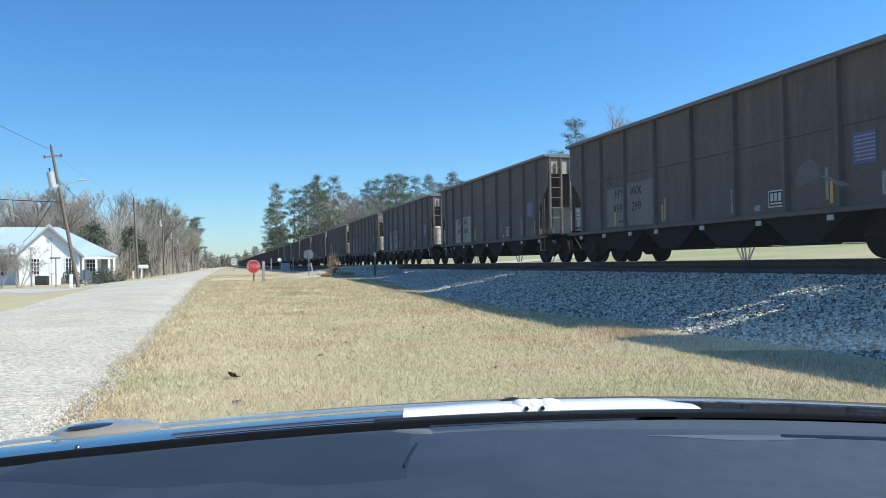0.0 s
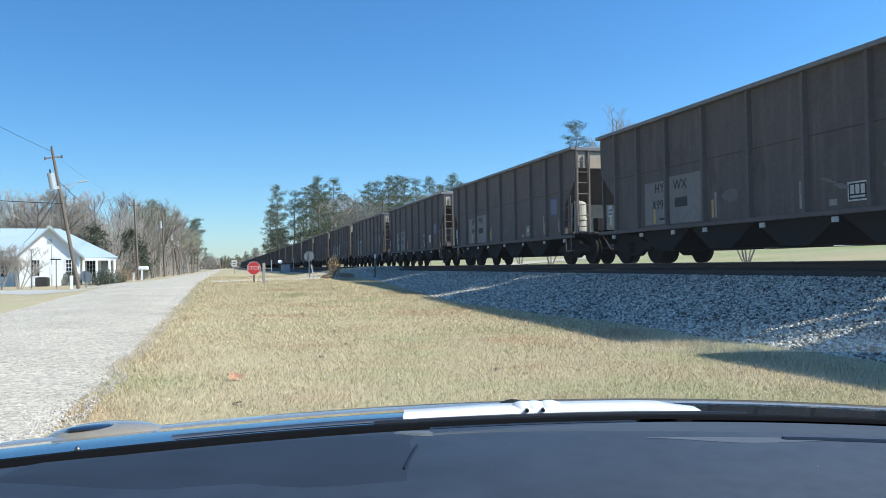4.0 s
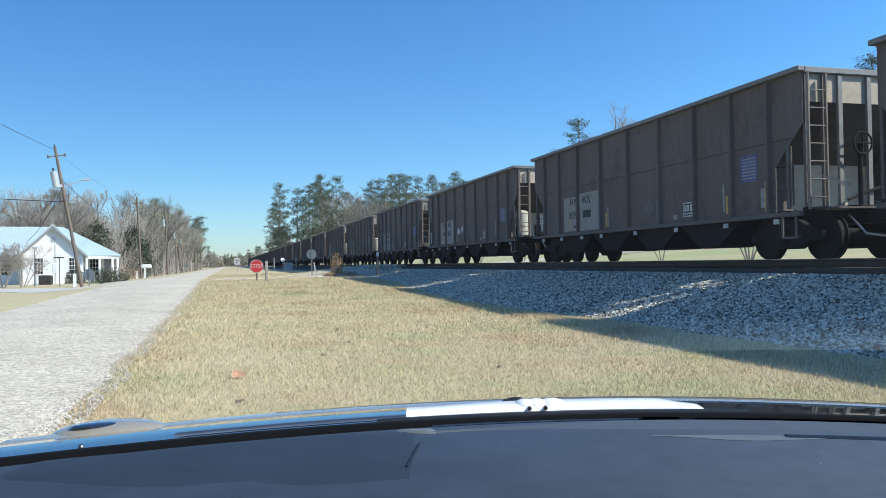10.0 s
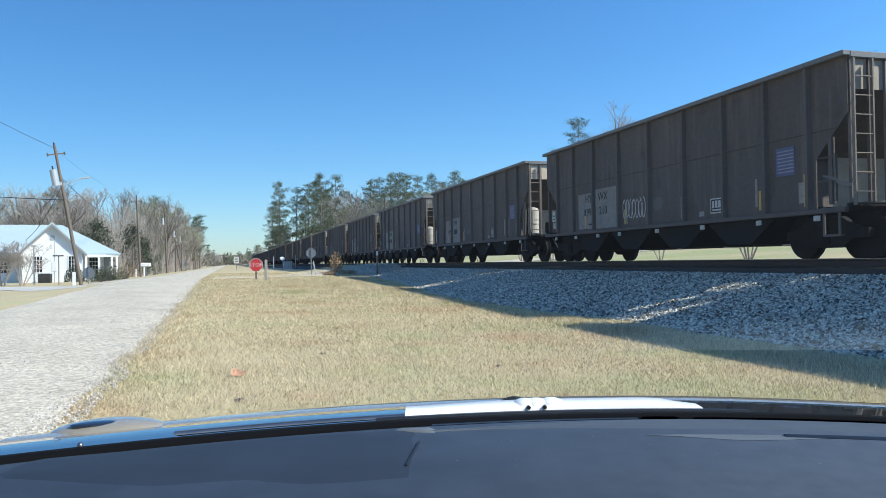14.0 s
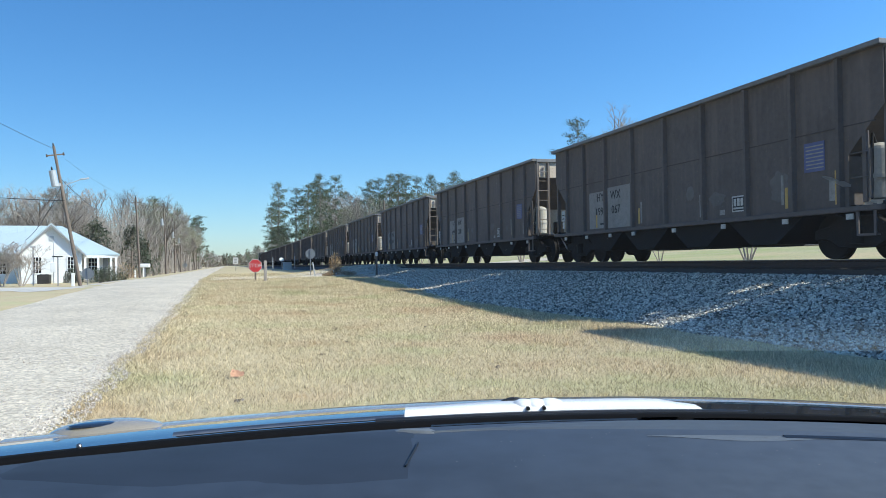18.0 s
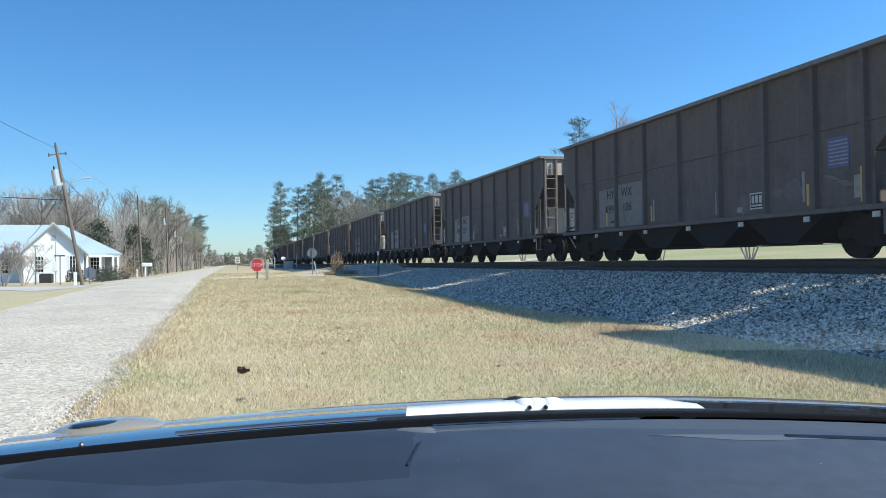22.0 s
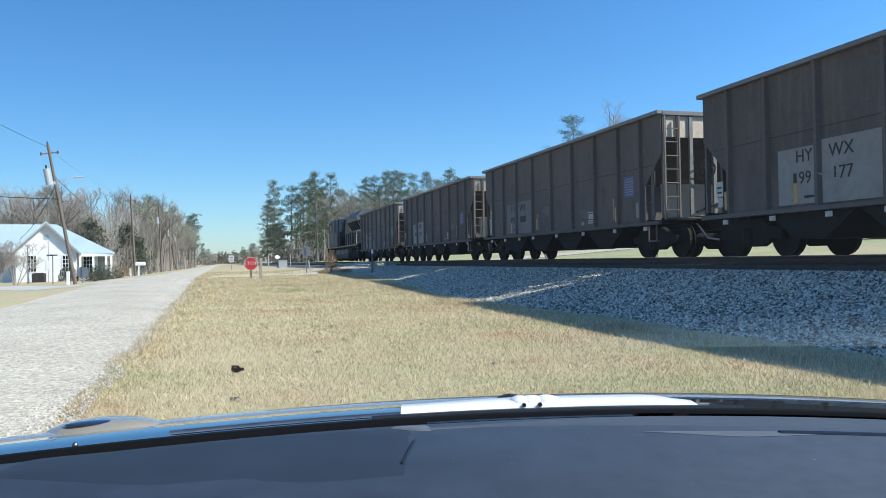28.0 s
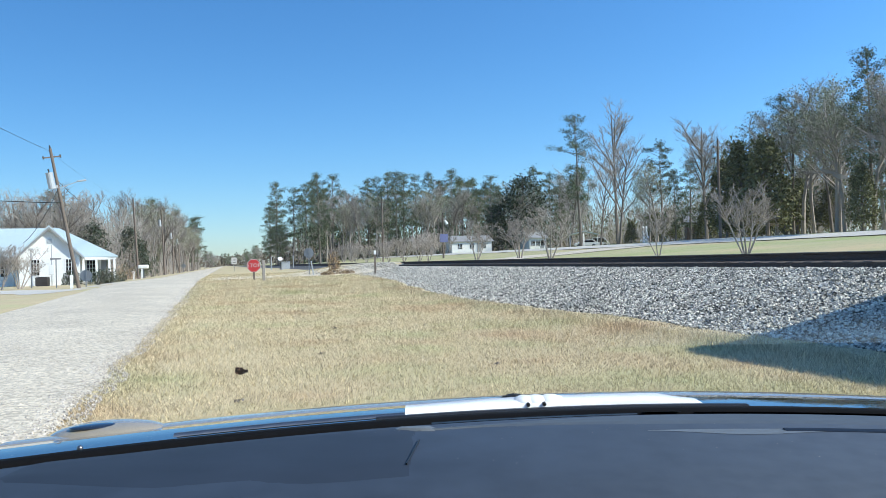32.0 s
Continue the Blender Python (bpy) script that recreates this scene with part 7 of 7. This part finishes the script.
def grass_field(n, xs, y0, y1, power, hgt, material, name, label, lean=0.9):
    """Blades of grass, one thin triangle each; xs gives x from a random number and y."""
    rg = np.random.default_rng(prng.randrange(10 ** 6))
    y = y0 + (y1 - y0) * rg.random(n) ** power
    x = xs(rg, y)
    # height of the ground by a fine grid
    gx, gy = np.arange(-4, 12, 0.25), np.arange(0, 80, 0.5)
    lawn = np.array([[gz(a, b) if bank(a, b) < gz(a, b) - 0.02 else -9.0 for a in gx] for b in gy])
    edge = np.interp(y, gy, [road_edge(b) for b in gy])
    i, j = np.clip(((x + 4) / 0.25), 0, len(gx) - 2), np.clip(y / 0.5, 0, len(gy) - 2)
    ii, jj = i.astype(int), j.astype(int)
    u, v = i - ii, j - jj
    z = (lawn[jj, ii] * (1 - u) + lawn[jj, ii + 1] * u) * (1 - v) + (lawn[jj + 1, ii] * (1 - u) + lawn[jj + 1, ii + 1] * u) * v
    ok = (z > -0.5) & (x > edge + 0.03)
    x, y, z = x[ok], y[ok], z[ok]
    n = len(x)
    a, h = rg.uniform(0, 6.28, n), rg.uniform(hgt[0], hgt[1], n) * (0.75 + 0.5 * rg.random(n))
    # tufts: blades of one clump lean alike
    w = 0.0014 + 0.00024 * y
    lx, ly = rg.normal(0, lean, n) * h, rg.normal(0, lean, n) * h
    dx, dy = np.cos(a) * w, np.sin(a) * w
    V = np.stack((np.stack((x - dx, y - dy, z - 0.01), 1), np.stack((x + dx, y + dy, z - 0.01), 1), np.stack((x + lx, y + ly, z + h), 1)), 1)
    me = bpy.data.meshes.new(name)
    me.vertices.add(3 * n)
    me.vertices.foreach_set("co", V.reshape(-1).astype(np.float32))
    me.loops.add(3 * n)
    me.loops.foreach_set("vertex_index", np.arange(3 * n, dtype=np.int32))
    me.polygons.add(n)
    me.polygons.foreach_set("loop_start", np.arange(0, 3 * n, 3, dtype=np.int32))
    me.update(calc_edges=True)
    me.materials.append(material)
    return tagged(new(name, me), label, "grass", kind="stuff")


across = lambda rg, y: rg.uniform(-1.6, 9.0, len(y))
grass_field(520000, across, 4.5, 42, 1.8, (0.016, 0.050), BLADE, "grass_blades", "short tan dormant grass with thin green blades")
grass_field(130000, across, 28, 76, 1.2, (0.03, 0.08), BLADE, "grass_blades", "short tan dormant grass farther along the verge")
grass_field(30000, lambda rg, y: np.interp(y, [0, 60], [-1.35, -1.35]) + np.abs(rg.normal(0, 0.3, len(y))), 4.5, 54, 1.5, (0.03, 0.09), BLADE, "grass_tufts", "longer tan grass tufts along the road edge")
grass_field(26000, lambda rg, y: 6.9 - 0.03 * (y - 12) - np.abs(rg.normal(0, 0.5, len(y))), 5, 36, 1.3, (0.04, 0.11), BLADE, "grass_tufts", "taller tan weeds along the foot of the ballast bank", 0.5)
for x, y, s in [(0.1, 7.39, 0.05), (1.84, 19.53, 0.05), (1.25, 10.81, 0.03), (1.93, 14.52, 0.04), (3.2, 28.3, 0.05), (0.78, 15.03, 0.03), (1.82, 12.3, 0.02), (3.61, 14.4, 0.03), (3.07, 8.74, 0.04), (6.98, 17.36, 0.05)]:
    r = root("leaf_clump", "small dark clump of dead leaves on the grass", "leaves", "dead leaves on the grass", pose(x, y, gz(x, y)))
    V, F = [], []
    for k in range(18):
        leaf(V, F, Vector((prng.gauss(0, s * 0.5), prng.gauss(0, s * 0.4), prng.uniform(0.01, s * 0.7))), prng.uniform(0.012, 0.026), prng, 0.8)
    part("dead_leaf", ([tuple(v) for v in V], F), BARK, r)


def curled_leaf():
    """A broad lobed autumn leaf, curled like a bowl, with a stalk; it turns over in the wind."""
    r = root("autumn_leaf", "curled red-brown autumn leaf that turns over on the grass", "leaf", "", pose(0.1, 9.6, gz(0.1, 9.6)))
    rim, V, F = 20, [(0, 0, 0.0)], []
    for ring in (0.5, 1.0):
        for k in range(rim):
            a = 2 * math.pi * k / rim
            rad = 0.060 * ring * (1 + ring * (0.16 * math.cos(3 * a + 0.6) + 0.12 * math.sin(7 * a)))
            V.append((1.25 * rad * math.cos(a), rad * math.sin(a), 5.0 * rad * rad + 0.006 * math.sin(3 * a)))
    for k in range(rim):
        F.append((0, 1 + k, 1 + (k + 1) % rim))
        F.append((1 + k, 1 + rim + k, 1 + rim + (k + 1) % rim, 1 + (k + 1) % rim))
    smooth(part("upper_face", (V, F), REDLEAF, r, "bright orange-brown upper face"))
    smooth(part("under_face", ([(x, y, z - 0.0015) for x, y, z in V], [q[::-1] for q in F]), DARKLEAF, r, "dark brown under face"))
    part("stalk", tubem((0.02, 0, 0.0), (0.10, 0.01, 0.02), 0.002, 0.0015, n=6), BARK, r)
    return r


LEAF = curled_leaf()


# ---- motion of all that moves ----
def motions():
    ts = [i * 1.0 for i in range(31)] + [30.25 + 0.25 * i for i in range(8)]
    for n, c in CARS.items():
        y0 = FIRST_EDGE + n * PITCH - HALF
        walk(c, [(t, pose(TRACK_X, y0 - travelled(t), RAIL_Z)) for t in ts])
    lx, ly = 0.1, 9.05
    lz = gz(lx, ly)
    flat, up = pose(lx, ly, lz + 0.035, 38, 0, 10), pose(lx + 0.05, ly, lz + 0.06, -42, 12, 10)
    walk(LEAF, [(0, pose(lx - 0.02, ly, lz + 0.03, -20, 25, 10)), (0.4, flat), (1.0, flat), (10, flat), (19.5, flat), (19.6, pose(lx, ly, lz + 0.05, 0, 6, 10)), (19.8, up), (20.5, up), (32, up)])
    y0 = FIRST_EDGE + 38 * PITCH + 10.98
    walk(LOCO, [(t, pose(TRACK_X, y0 - travelled(t), RAIL_Z)) for t in ts])


motions()
